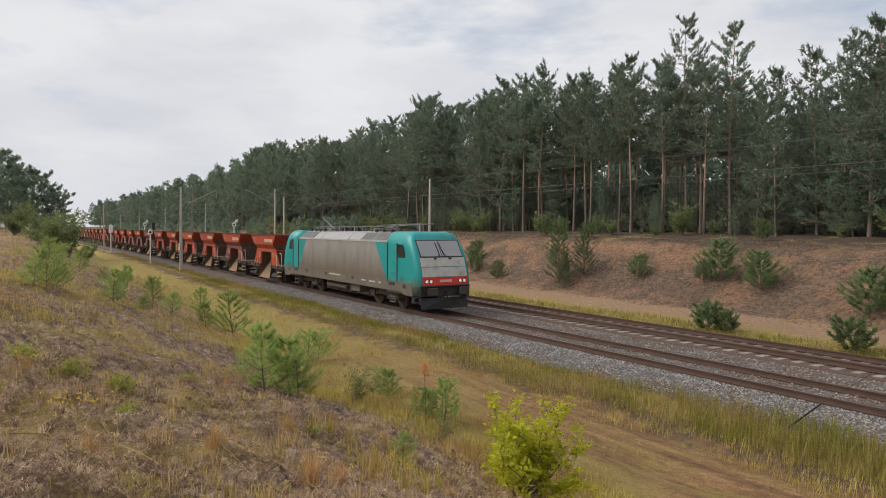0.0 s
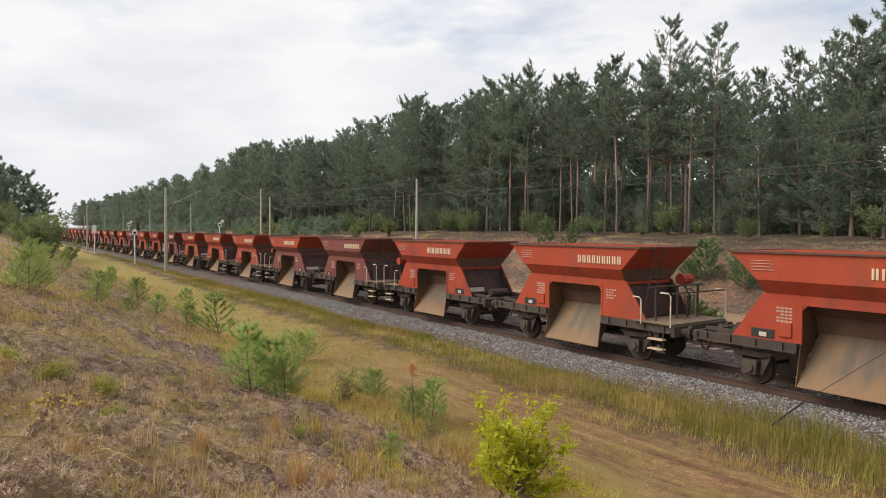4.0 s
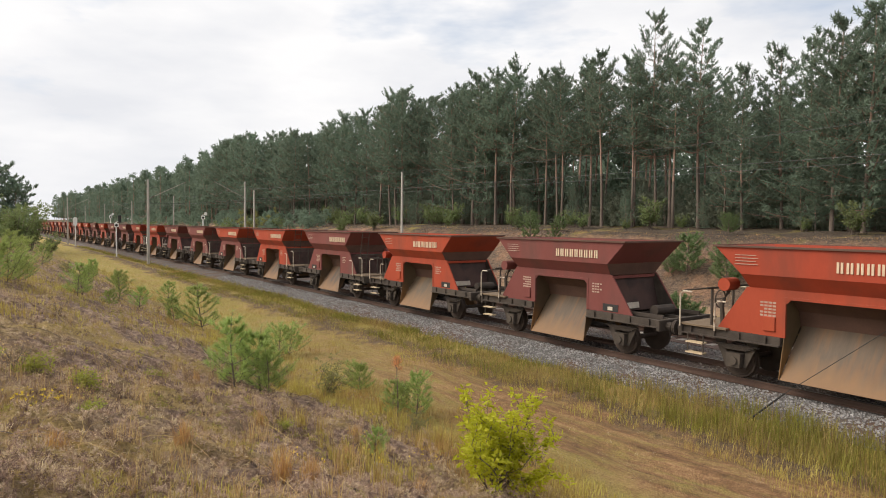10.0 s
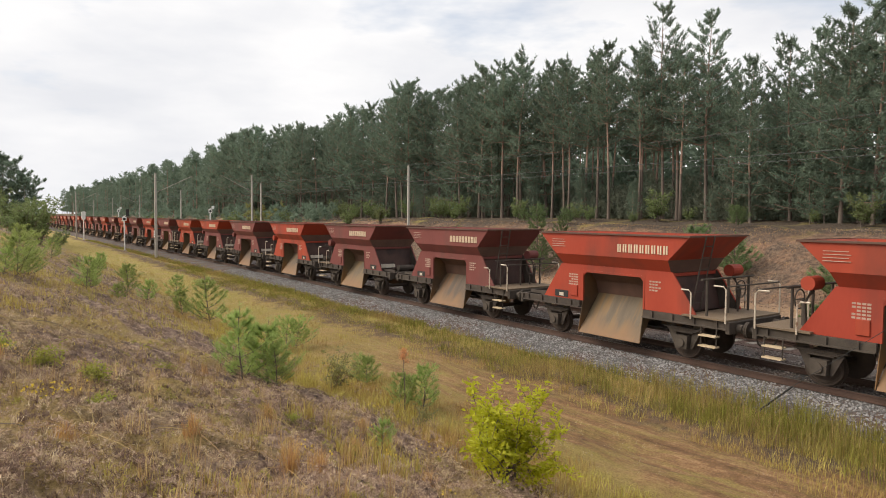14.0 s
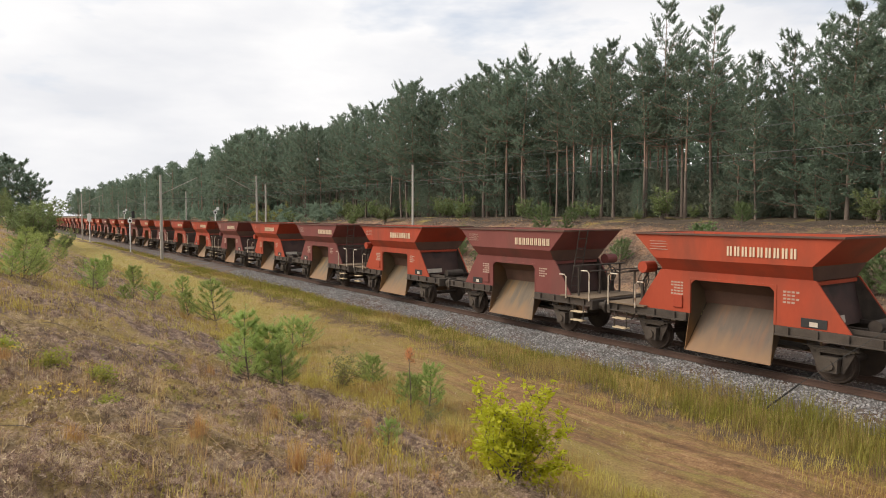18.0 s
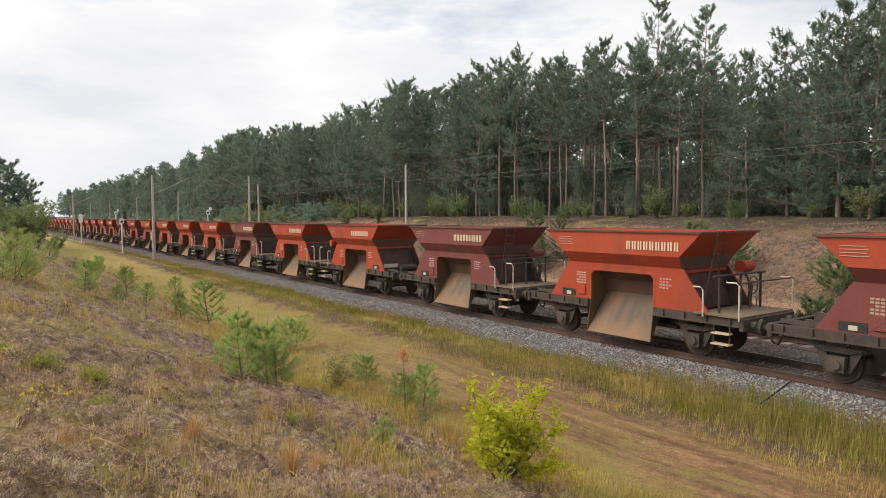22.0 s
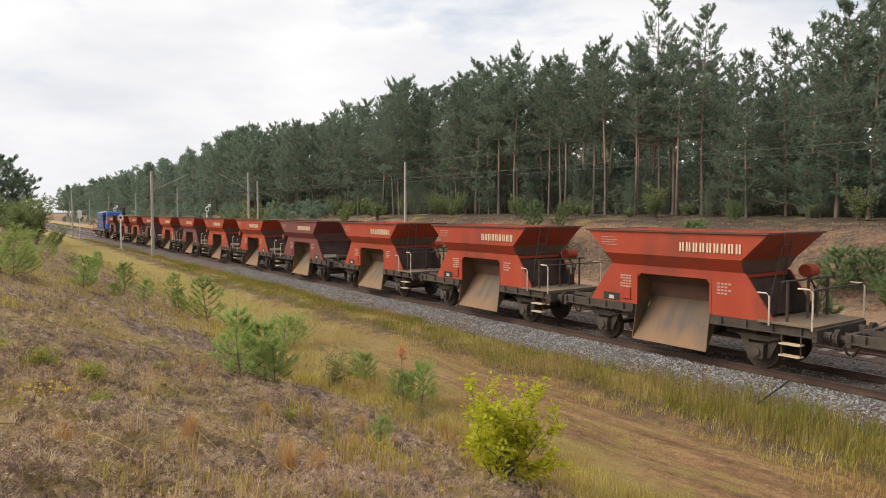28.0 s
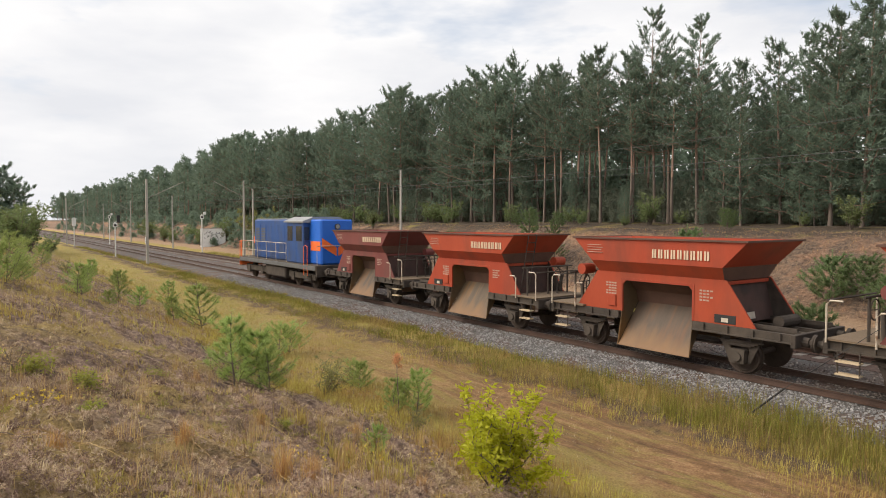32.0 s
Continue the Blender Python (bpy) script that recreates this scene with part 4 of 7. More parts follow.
def build_left_pines():
    spots = [(-92, -18.5, 8.6), (-97, -15.2, 7.4), (-100, -21, 9), (-88, -23, 8.4), (-108, -17, 8), (-94, -12.9, 6.4), (-84, -26, 8)]
    src = scots_pine("pine_tree", 71, 10.0, 0.10, 3.4, 9, 6, 26, 12, 0.4, 0.06, "broad dark pine on the sandy rise", group="pines on the rise", flat=1.0)
    rng = np.random.RandomState(3)
    for i, (x, y, h) in enumerate(spots):
        m = pose(x, y, float(height(x, y)) - 0.05, 0, 0, rng.uniform(0, 360)) @ Matrix.Diagonal((h / 10 * 1.15, h / 10 * 1.15, h / 10, 1))
        if i == 0:
            src.matrix_basis = m
        else:
            copy_thing(src, m).scale = m.to_scale()


build_left_pines()


# ---- masts, wires, signals ----
def mast(x, y, h, w=0.16, lattice=False, arm=0, label="concrete catenary mast beside the track", sign=False, tilt=0.0):
    z = float(height(x, y)) if abs(y) > 3.0 else -0.45
    t = thing("catenary_mast", label, "mast", "catenary masts", at=pose(x, y, z, 0, tilt, 0))
    pole = B()
    q = w * 0.55
    for a, b, s in ((0, h, 1.0),):
        v0 = [(-w, -w * 0.8), (w, -w * 0.8), (w, w * 0.8), (-w, w * 0.8)]
        lo = [pole.verts.new((a0, b0, -0.4)) for a0, b0 in v0]
        hi = [pole.verts.new((a0 * 0.6, b0 * 0.6, h)) for a0, b0 in v0]
        for i in range(4):
            pole.faces.new((lo[i], lo[(i + 1) % 4], hi[(i + 1) % 4], hi[i]))
        pole.faces.new(hi)
    part("pole", pole, CONCRETE, t)
    if arm:
        b = B()
        tube(b, [(0, 0, h - 1.9), (0, arm * 3.45, h - 0.15)], 0.035)
        tube(b, [(0, arm * 3.4, h - 0.15), (0, arm * 3.4, h - 1.1)], 0.014, 4)
        part("bracket", b, CONCRETE, t, "inclined bracket tube")
        b = B()
        tube(b, [(0, 0, h - 0.7), (0, arm * 0.9, h - 0.75)], 0.03)
        tube(b, [(0, 0, h - 2.3), (0, arm * 3.4, h - 2.25)], 0.02)
        part("arm", b, WIRE_M, t)
        b = B()
        for k in range(4):
            cyl(b, (0, arm * (0.3 + 0.08 * k), h - 1.75 + 0.05 * k), (0, arm * (0.34 + 0.08 * k), h - 1.73 + 0.05 * k), 0.07, n=8)
        part("insulator", b, INSULATOR, t)
    if sign:
        part("sign_plate", box(B(), -0.17, 0.17, -w - 0.02, -w, 2.1, 2.75, 0.006), WHITEPAINT, t, "white plate")
        b = B()
        for k in range(3):
            box(b, -0.1, 0.1, -w - 0.024, -w - 0.02, 2.25 + 0.16 * k, 2.32 + 0.16 * k)
        part("sign_mark", b, BLACK, t)
    return t


def build_masts():
    mast(-68.6, -3.3, 8.3, arm=1, sign=True, tilt=0.6, label="tall weathered concrete catenary mast with an inclined bracket")
    mast(-135, -3.4, 8.3, arm=1)
    mast(-203, -3.4, 8.3, arm=1)
    mast(-41.2, 8.5, 8.0, w=0.1, label="slim steel mast on the far side of the track")
    mast(-75.2, 8.4, 8.9, arm=-1, w=0.14)
    mast(-73.6, 8.9, 7.9, w=0.12)
    for x in (-109, -142.6, -176, -210, -260):
        mast(x, 8.5, 8.2, w=0.13, arm=-1 if x in (-142.6, -210) else 0)
    for x in (-7.8, 26, 59.6):
        mast(x, 8.5, 8.2, w=0.13, arm=0 if x == 26 else -1)
    for y, zc, zm, x0, span, n in ((0.0, 5.6, 6.95, -203.0, 67.2, 4), (4.93, 5.85, 7.15, -210.0, 67.4, 4)):
        line = thing("overhead_line", "thin overhead line of contact wire and catenary above the track", "wire", "overhead lines", at=pose(0, y, 0))
        part("contact_wire", tube(B(), [(x0 + span * k / 8, 0, zc) for k in range(8 * n + 1)], 0.008, 4), WIRE_M, line)
        sag = lambda u: zm - 0.75 * 4 * (u % 1.0) * (1 - u % 1.0)
        part("catenary_wire", tube(B(), [(x0 + span * k / 12, 0, sag(k / 12)) for k in range(12 * n + 1)], 0.003, 4), WIRE_M, line)
        for k in range(8 * n + 1):
            u = k / 8
            part("dropper", tube(B(), [(x0 + span * u, 0, zc), (x0 + span * u, 0, sag(u))], 0.004, 3), WIRE_M, line)
    feeder = B()
    tube(feeder, [(-210.2 + 33.8 * k / 6, 8.45, 7.66 - 0.3 * 4 * (k / 6 % 1) * (1 - k / 6 % 1)) for k in range(6 * 8 + 1)], 0.008, 4)
    tagged(part("feeder_wire", feeder, WIRE_M), "feeder wire strung along the far masts", "wire")


build_masts()


def signal(x, y, h, label, head="white", base_z=None):
    z = base_z if base_z is not None else float(height(x, y))
    t = thing("railway_signal", label, "signal", "signals beside the track", at=pose(x, y, z))
    part("post", cyl(B(), (0, 0, -0.2), (0, 0, h), 0.075, 0.07, 10), WHITEPAINT, t, "white painted post")
    if head == "white":
        b = B()
        prism(b, [(-0.22, -0.4), (0.22, -0.4), (0.28, -0.2), (0.28, 0.75), (0.15, 0.95), (-0.15, 0.95), (-0.28, 0.75), (-0.28, -0.2)], -0.12, 0.12, "x")
        o = part("screen", b, WHITEPAINT, t, "white rounded signal screen")
        o.location = (0, 0, h)
    else:
        o = part("lamp_head", box(B(), -0.1, 0.12, -0.16, 0.16, -0.1, 0.75 if head == "dark" else 0.3, 0.03), BLACK if head == "dark" else WHITEPAINT, t, "dark lamp head" if head == "dark" else "small white lamp housing")
        o.location = (0.05, 0.35, h)
        part("sign_plate", box(B(), 0.08, 0.1, -0.24, 0.24, h - 0.62, h - 0.14, 0.01), WHITEPAINT, t, "square white plate with a dark mark")
        b = B()
        cyl(b, (0.1, 0, h - 0.4), (0.108, 0, h - 0.4), 0.15, n=10)
        part("mark", b, BLACK, t)
        part("lamp_arm", tube(B(), [(0, 0, h - 0.05), (0.05, 0.35, h + 0.05)], 0.03), WHITEPAINT, t)
    part("base", box(B(), -0.2, 0.2, -0.2, 0.2, -0.3, 0.08, 0.02), CONCRETE, t)
    return t


signal(-84.3, -3.6, 4.1, "white signal post with a square plate", head="dark")
signal(-121.5, -3.7, 3.7, "white signal post with a tall white screen", head="white")
signal(-128, 2.46, 5.2, "white signal post between the tracks", head="pale", base_z=-0.3)
signal(-90.9, 8.0, 5.2, "white signal post on the far side of the tracks", head="pale")


def build_hut():
    t = thing("relay_cabinet", "white relay cabinet with scribbled dark graffiti", "cabinet", at=pose(-105.2, 13.6, float(height(-105.2, 13.6)) + 0.1, 0, 0, -16))
    part("body", box(B(), -0.6, 0.6, -1.85, 1.85, -0.5, 2.6, 0.03), HUTWHITE, t)
    part("roof", box(B(), -0.68, 0.68, -1.93, 1.93, 2.6, 2.7, 0.02), CONCRETE, t)
    rng = random.Random(4)
    b = B()
    for k in range(22):
        y, z = -1.2 + 2.4 * (k % 11) / 10 + rng.uniform(-0.1, 0.1), 1.4 + 0.5 * (k // 11) + rng.uniform(-0.2, 0.2)
        tube(b, [(0.61, y, z), (0.61, y + rng.uniform(0.1, 0.3), z + rng.uniform(-0.3, 0.35)), (0.61, y + rng.uniform(-0.1, 0.3), z + rng.uniform(-0.3, 0.3))], 0.03, 4)
    part("graffiti", b, BLACK, t)


build_hut()


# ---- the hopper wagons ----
# end wall colour: grime, plus the shade between wagons painted in
END_M = material("grimy_shade_dark_end", (0.05, 0.028, 0.024), (0.10, 0.052, 0.042), 0.8, 2, 25, 0.15, c=(0.03, 0.022, 0.02), c_scale=1.2, c_at=(0.42, 0.68))
PITCH = 8.69
HALF = PITCH / 2


def wagon(body_m, band_m, label):
    """A two-axle hopper wagon with its brake platform at -x. Stands on the rail's top, centred on its middle."""
    t = thing("hopper_wagon", label, "wagon", "hopper wagons of the train")
    # hopper: an open funnel with a steep band round its top
    def ring(x, y, z):
        return [(-x, -y, z), (x, -y, z), (x, y, z), (-x, y, z)]
    def funnel(rings, closed=False):
        b = B()
        rows = [[b.verts.new(p) for p in r] for r in rings]
        for r0, r1 in zip(rows, rows[1:]):
            for i in range(4):
                b.faces.new((r0[i], r0[(i + 1) % 4], r1[(i + 1) % 4], r1[i]))
        return b
    part("hopper_band", funnel([ring(2.2, 1.36, 2.74), ring(2.88, 1.384, 3.40), ring(2.88, 1.384, 3.43), ring(2.80, 1.30, 3.43), ring(2.12, 1.28, 2.76)]), band_m, t)
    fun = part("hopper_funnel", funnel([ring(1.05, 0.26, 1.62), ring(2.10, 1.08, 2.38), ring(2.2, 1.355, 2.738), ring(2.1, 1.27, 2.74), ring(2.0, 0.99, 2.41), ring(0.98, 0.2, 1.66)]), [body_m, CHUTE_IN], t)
    # ends, inside and lower part in dark rust; the ends' shade is in this colour
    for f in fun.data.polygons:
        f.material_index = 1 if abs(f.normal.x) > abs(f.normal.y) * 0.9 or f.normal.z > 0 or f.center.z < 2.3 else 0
    rim = B()
    for s in (-1, 1):
        box(rim, -2.93, 2.93, s * 1.40 - 0.035, s * 1.40 + 0.035, 3.40, 3.45)
        box(rim, s * 2.90 - 0.035, s * 2.90 + 0.035, -1.36, 1.36, 3.403, 3.453)
    part("rim", rim, CHUTE_IN, t, "rusty rim of the hopper")
    for s in (-1, 1):
        # side panel with its chute opening
        yo, yi = s * 1.11, s * 1.06
        b = B()
        out = [(-2.98, 1.24), (-1.18, 1.24), (-1.18, 2.05), (-1.06, 2.17), (1.06, 2.17), (1.18, 2.05), (1.18, 1.24), (2.98, 1.24), (2.17, 2.40), (-2.17, 2.40)]
        prism(b, out, min(yo, yi), max(yo, yi), "y")
        bmesh.ops.triangulate(b, faces=[f for f in b.faces if len(f.verts) > 4])
        part("side_panel", b, body_m, t)
        # added dark sheets behind the panel, shade of the open ends put into colour
        b = B()
        prism(b, [(-2.95, 1.25), (-1.2, 1.25), (-1.2, 2.38), (-2.15, 2.38)], min(s * 1.045, s * 1.058), max(s * 1.045, s * 1.058), "y")
        part("inner_lining", b, FRAME_DARK, t)
        b = B()
        prism(b, [(2.95, 1.25), (1.2, 1.25), (1.2, 2.38), (2.15, 2.38)], min(s * 1.045, s * 1.058), max(s * 1.045, s * 1.058), "y")
        part("inner_lining", b, FRAME_DARK, t)
        b = B()
        for x0, x1, z0, z1 in ((-1.24, -1.18, 1.24, 2.17), (1.18, 1.24, 1.24, 2.17), (-1.24, 1.24, 2.17, 2.23)):
            box(b, x0, x1, min(yo, yo + s * 0.012), max(yo, yo + s * 0.012), z0, z1)
        part("opening_frame", b, body_m, t)
        # chute
        b = B()
        q = [(-1.2, s * 1.27, 0.24), (1.2, s * 1.27, 0.24), (1.12, s * 0.40, 1.50), (-1.12, s * 0.40, 1.50)]
        plate(b, q if s < 0 else q[::-1], 0.02)
        part("chute", b, SLIDE, t, "worn tan steel chute")
        for e in (-1, 1):
            b = B()
            q = [(e * 1.17, s * 0.40, 1.48), (e * 1.17, s * 0.36, 2.2), (e * 1.17, s * 1.05, 2.16), (e * 1.2, s * 1.12, 1.15), (e * 1.215, s * 1.27, 0.24)]
            plate(b, q, 0.02)
            part("chute_cheek", b, SLIDE, t)
        b = B()
        plate(b, [(-1.16, s * 0.40, 1.46), (1.16, s * 0.40, 1.46), (1.16, s * 0.62, 2.24), (-1.16, s * 0.62, 2.24)], 0.02)
        part("chute_back", b, CHUTE_IN, t)
        # underframe on this side
        for x0, x1 in ((-4.0, -1.26), (1.26, 4.0)):
            b = B()
            prism(b, [(x0, 1.04), (x1, 1.04), (x1, 1.235), (x0, 1.235)], s * 1.10, s * 1.2, "y")
            prism(b, [(x0, 1.015), (x1, 1.015), (x1, 1.05), (x0, 1.05)], s * 1.08, s * 1.26, "y")
            for k in range(4):
                xx = x0 + (x1 - x0) * (k + 0.5) / 4
                prism(b, [(xx - 0.02, 1.05), (xx + 0.02, 1.05), (xx + 0.02, 1.235), (xx - 0.02, 1.235)], s * 1.2, s * 1.25, "y")
            part("sill", b, FRAME_DARK, t)
        for e in (-1, 1):
            b = B()
            for k in range(4):
                box(b, e * 2.5 - 0.62 + 0.1 * k, e * 2.5 + 0.62 - 0.1 * k, s * 1.0 - 0.05, s * 1.0 + 0.05, 0.74 + 0.035 * (3 - k), 0.77 + 0.035 * (3 - k))
            part("leaf_spring", b, FRAME_DARK, t)
            b = B()
            prism(b, [(e * 2.5 - 0.18, 0.3), (e * 2.5 + 0.18, 0.3), (e * 2.5 + 0.2, 0.66), (e * 2.5 - 0.2, 0.66)], s * 0.93, s * 1.12, "y")
            cyl(b, (e * 2.5, s * 1.12, 0.47), (e * 2.5, s * 1.17, 0.47), 0.12, n=10)
            part("axle_box", b, FRAME_DARK, t)
            b = B()
            prism(b, [(e * 2.5 - 0.62, 1.02), (e * 2.5 - 0.28, 0.3), (e * 2.5 - 0.2, 0.3), (e * 2.5 - 0.3, 1.02)], s * 0.95, s * 0.98, "y")
            part("axle_guard", b, FRAME_DARK, t)
            b = B()
            prism(b, [(e * 2.5 + 0.62, 1.02), (e * 2.5 + 0.28, 0.3), (e * 2.5 + 0.2, 0.3), (e * 2.5 + 0.3, 1.02)], s * 0.95, s * 0.98, "y")
            part("axle_guard", b, FRAME_DARK, t)
            # buffers
            b = B()
            cyl(b, (e * 4.0, s * 0.875, 1.05), (e * 4.2, s * 0.875, 1.05), 0.12, n=10)
            cyl(b, (e * 4.2, s * 0.875, 1.05), (e * 4.3, s * 0.875, 1.05), 0.085, n=10)
            cyl(b, (e * 4.3, s * 0.875, 1.05), (e * 4.34, s * 0.875, 1.05), 0.22, 0.2, 14)
            part("buffer", b, FRAME_DARK, t)
        # steps below the platform end, hand rails above it
        b = B()
        for z in (0.52, 0.80):
            box(b, -3.72, -3.22, s * 1.28 - 0.1, s * 1.28 + 0.12, z, z + 0.035)
        part("step", b, STEP_Y, t, "worn pale footboards")
        b = B()
        part("step_hanger", tube(b, [(-3.70, s * 1.3, 0.5), (-3.70, s * 1.3, 1.05)], 0.018, 5), FRAME_DARK, t)
        part("step_hanger", tube(B(), [(-3.24, s * 1.3, 0.5), (-3.24, s * 1.3, 1.05)], 0.018, 5), FRAME_DARK, t)
        for x0, x1, zt in ((-2.92, -2.60, 1.98), (-3.95, -3.6, 2.16)):
            b = B()
            d = 0.08
            tube(b, [(x0, s * 1.31, 1.2), (x0, s * 1.31, zt - d), (x0 + d, s * 1.31, zt), (x1, s * 1.31, zt)] if x0 < -3 else [(x1 - 0.02, s * 1.31, zt), (x0 + d, s * 1.31, zt), (x0, s * 1.31, zt - d), (x0, s * 1.31, 1.2)], 0.022, 6)
            part("handrail", b, RAILING, t, "pale bent handrail")
        # lettering as plain upright bars, data panels
        b = B()
        start = 0.42 if s > 0 else 0.06
        for k in range(9):
            for c in (0.0, 0.085):
                xa, xb = sorted((-s * (start + c + 0.205 * k), -s * (start + 0.05 + c + 0.205 * k)))
                box(b, xa, xb, min(s * 1.36, s * 1.3895), max(s * 1.36, s * 1.3895), 2.90, 3.145)
        part("lettering", b, LETTER_L, t, "row of faded cream blocks")
        b = B()
        mx = -s
        for k in range(4):
            xa, xb = sorted((mx * -2.35, mx * (-1.75 - 0.05 * (k % 2))))
            box(b, xa, xb, min(s * 1.36, s * 1.3905), max(s * 1.36, s * 1.3905), 2.98 + 0.075 * k, 2.995 + 0.075 * k)
        part("data_panel", b, FAINT_L, t)
        b = B()
        for k in range(4):
            for c in range(3 if k % 2 else 4):
                xa, xb = sorted((mx * (1.40 + 0.105 * c), mx * (1.475 + 0.105 * c)))
                box(b, xa, xb, min(s * 1.09, s * 1.1145), max(s * 1.09, s * 1.1145), 2.06 - 0.085 * k, 2.105 - 0.085 * k)
        for k in range(5):
            for c in range(4):
                if (k, c) != (2, 3):
                    xa, xb = sorted((mx * (-1.42 - 0.105 * c), mx * (-1.50 - 0.105 * c)))
                    box(b, xa, xb, min(s * 1.09, s * 1.1145), max(s * 1.09, s * 1.1145), 2.04 - 0.08 * k, 2.085 - 0.08 * k)
        tagged(part("number_panel", b, FAINT_L, t, "grid of small faded marks"), "grid of small faded marks", kind="stuff")
        b = B()
        xa, xb = sorted((mx * -1.72, mx * -1.42))
        box(b, xa, xb, min(s * 1.07, s * 1.15), max(s * 1.07, s * 1.15), 1.36, 1.72, 0.012)
        part("lever_box", b, body_m, t)
        b = B()
        box(b, 1.85, 2.45, min(s * 1.08, s * 1.122), max(s * 1.08, s * 1.122), 1.28, 1.50)
        part("label_holder", b, BLACK, t)
        b = B()
        box(b, 2.05, 2.24, min(s * 1.08, s * 1.13), max(s * 1.08, s * 1.13), 1.31, 1.42)
        part("label_card", b, WHITE_L, t)
    # wheelsets
    for e in (-1, 1):
        b = B()
        for s in (-1, 1):
            cyl(b, (0, s * 0.69, 0), (0, s * 0.82, 0), 0.455, 0.45, 22)
            cyl(b, (0, s * 0.67, 0), (0, s * 0.70, 0), 0.488, 0.488, 22)
            cyl(b, (0, s * 0.82, 0), (0, s * 0.84, 0), 0.40, 0.38, 18)
            for k in range(4):
                box(b, 0.2 * math.cos(k * math.pi / 2) - 0.03, 0.2 * math.cos(k * math.pi / 2) + 0.03, s * 0.84 - 0.012, s * 0.84 + 0.012, 0.2 * math.sin(k * math.pi / 2) - 0.03, 0.2 * math.sin(k * math.pi / 2) + 0.03)
        cyl(b, (0, -1.0, 0), (0, 1.0, 0), 0.075, n=8)
        ws = part("wheelset", b, WHEEL_M, t)
        ws.location = (e * 2.5, 0, 0.46)
    # head stocks, coupling, brake gear
    for e in (-1, 1):
        part("headstock", box(B(), min(e * 3.92, e * 4.04), max(e * 3.92, e * 4.04), -1.26, 1.26, 0.92, 1.24, 0.015), FRAME_DARK, t)
        b = B()
        cyl(b, (e * 4.04, 0, 1.02), (e * 4.34, 0, 0.98), 0.05, n=8)
        tube(b, [(e * 4.1, 0.25, 1.0), (e * 4.25, 0.25, 0.62), (e * 4.32, 0.22, 0.55)], 0.03, 6)
        part("coupling", b, FRAME_DARK, t)
        b = B()
        box(b, min(e * 2.0, e * 3.9), max(e * 2.0, e * 3.9), -0.42, -0.3, 0.95, 1.2)
        box(b, min(e * 2.0, e * 3.9), max(e * 2.0, e * 3.9), 0.3, 0.42, 0.95, 1.2)
        part("longitudinal_beam", b, FRAME_DARK, t)
    b = B()
    box(b, -1.5, 1.5, -0.35, 0.35, 0.55, 0.62)
    cyl(b, (-0.9, 0.0, 0.75), (0.4, 0.0, 0.75), 0.18, n=10)
    part("brake_gear", b, FRAME_DARK, t)
    # platform end
    part("platform", box(B(), -3.98, -2.62, -1.28, 1.28, 1.245, 1.29), WOODDECK, t, "boarded brake platform")
    b = B()
    for y in (-1.0, 0.0, 1.0):
        tube(b, [(-3.2, y, 1.29), (-3.2, y, 2.3)], 0.035, 6)
    tube(b, [(-3.2, -1.25, 2.28), (-3.2, 1.25, 2.28)], 0.03, 6)
    tube(b, [(-3.95, -1.25, 2.16), (-3.95, 1.25, 2.16)], 0.022, 6)
    part("railing", b, FRAME_DARK, t)
    b = B()
    cyl(b, (-2.75, -1.2, 2.42), (-2.75, -0.72, 2.42), 0.17, n=14)
    part("brake_drum", b, body_m, t, "round drum on a bracket over the platform")
    b = B()
    tube(b, [(-2.75, -0.95, 2.25), (-2.95, -0.95, 1.9), (-2.9, -0.95, 1.3)], 0.06, 8)
    part("drum_bracket", b, FRAME_DARK, t)
    b = B()
    for y in (0.35, 0.75):
        tube(b, [(-2.55, y, 1.29), (-2.98, y, 3.45)], 0.02, 5)
    for k in range(6):
        z = 1.55 + 0.32 * k
        x = -2.55 - 0.43 * (z - 1.29) / 2.16
        tube(b, [(x, 0.35, z), (x, 0.75, z)], 0.015, 5)
    part("ladder", b, FRAME_DARK, t)
    b = B()
    for k in range(14):
        a0, a1 = 2 * math.pi * k / 14, 2 * math.pi * (k + 1) / 14
        tube(b, [(-3.3, -0.45 + 0.24 * math.cos(a0), 1.95 + 0.24 * math.sin(a0)), (-3.3, -0.45 + 0.24 * math.cos(a1), 1.95 + 0.24 * math.sin(a1))], 0.018, 5)
    tube(b, [(-3.3, -0.69, 1.95), (-3.3, -0.21, 1.95)], 0.014, 5)
    tube(b, [(-3.22, -0.45, 1.3), (-3.22, -0.45, 1.95), (-3.3, -0.45, 1.95)], 0.025, 6)
    part("hand_brake_wheel", b, FRAME_DARK, t)
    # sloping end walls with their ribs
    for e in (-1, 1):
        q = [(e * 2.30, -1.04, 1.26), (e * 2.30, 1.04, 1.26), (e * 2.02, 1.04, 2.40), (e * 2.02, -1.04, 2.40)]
        part("end_wall", plate(B(), q if e > 0 else q[::-1], 0.02), END_M, t, "sloping end wall, grimy and painted darker for shade")
        b = B()
        box(b, min(e * 2.08, e * 2.13), max(e * 2.08, e * 2.13), -1.03, 1.03, 2.27, 2.36)
        part("end_beam", b, body_m, t)
    # sign and loose bits on the bare end
    q = [(2.33, -0.75, 1.34), (2.33, 0.05, 1.34), (2.29, 0.05, 1.52), (2.29, -0.75, 1.52)]
    part("end_sign", plate(B(), q, 0.012), WHITE_L, t, "small white sign on the end wall")
    b = B()
    box(b, 2.3, 3.9, -0.9, -0.84, 1.24, 1.34)
    box(b, 2.3, 3.9, 0.84, 0.9, 1.24, 1.34)
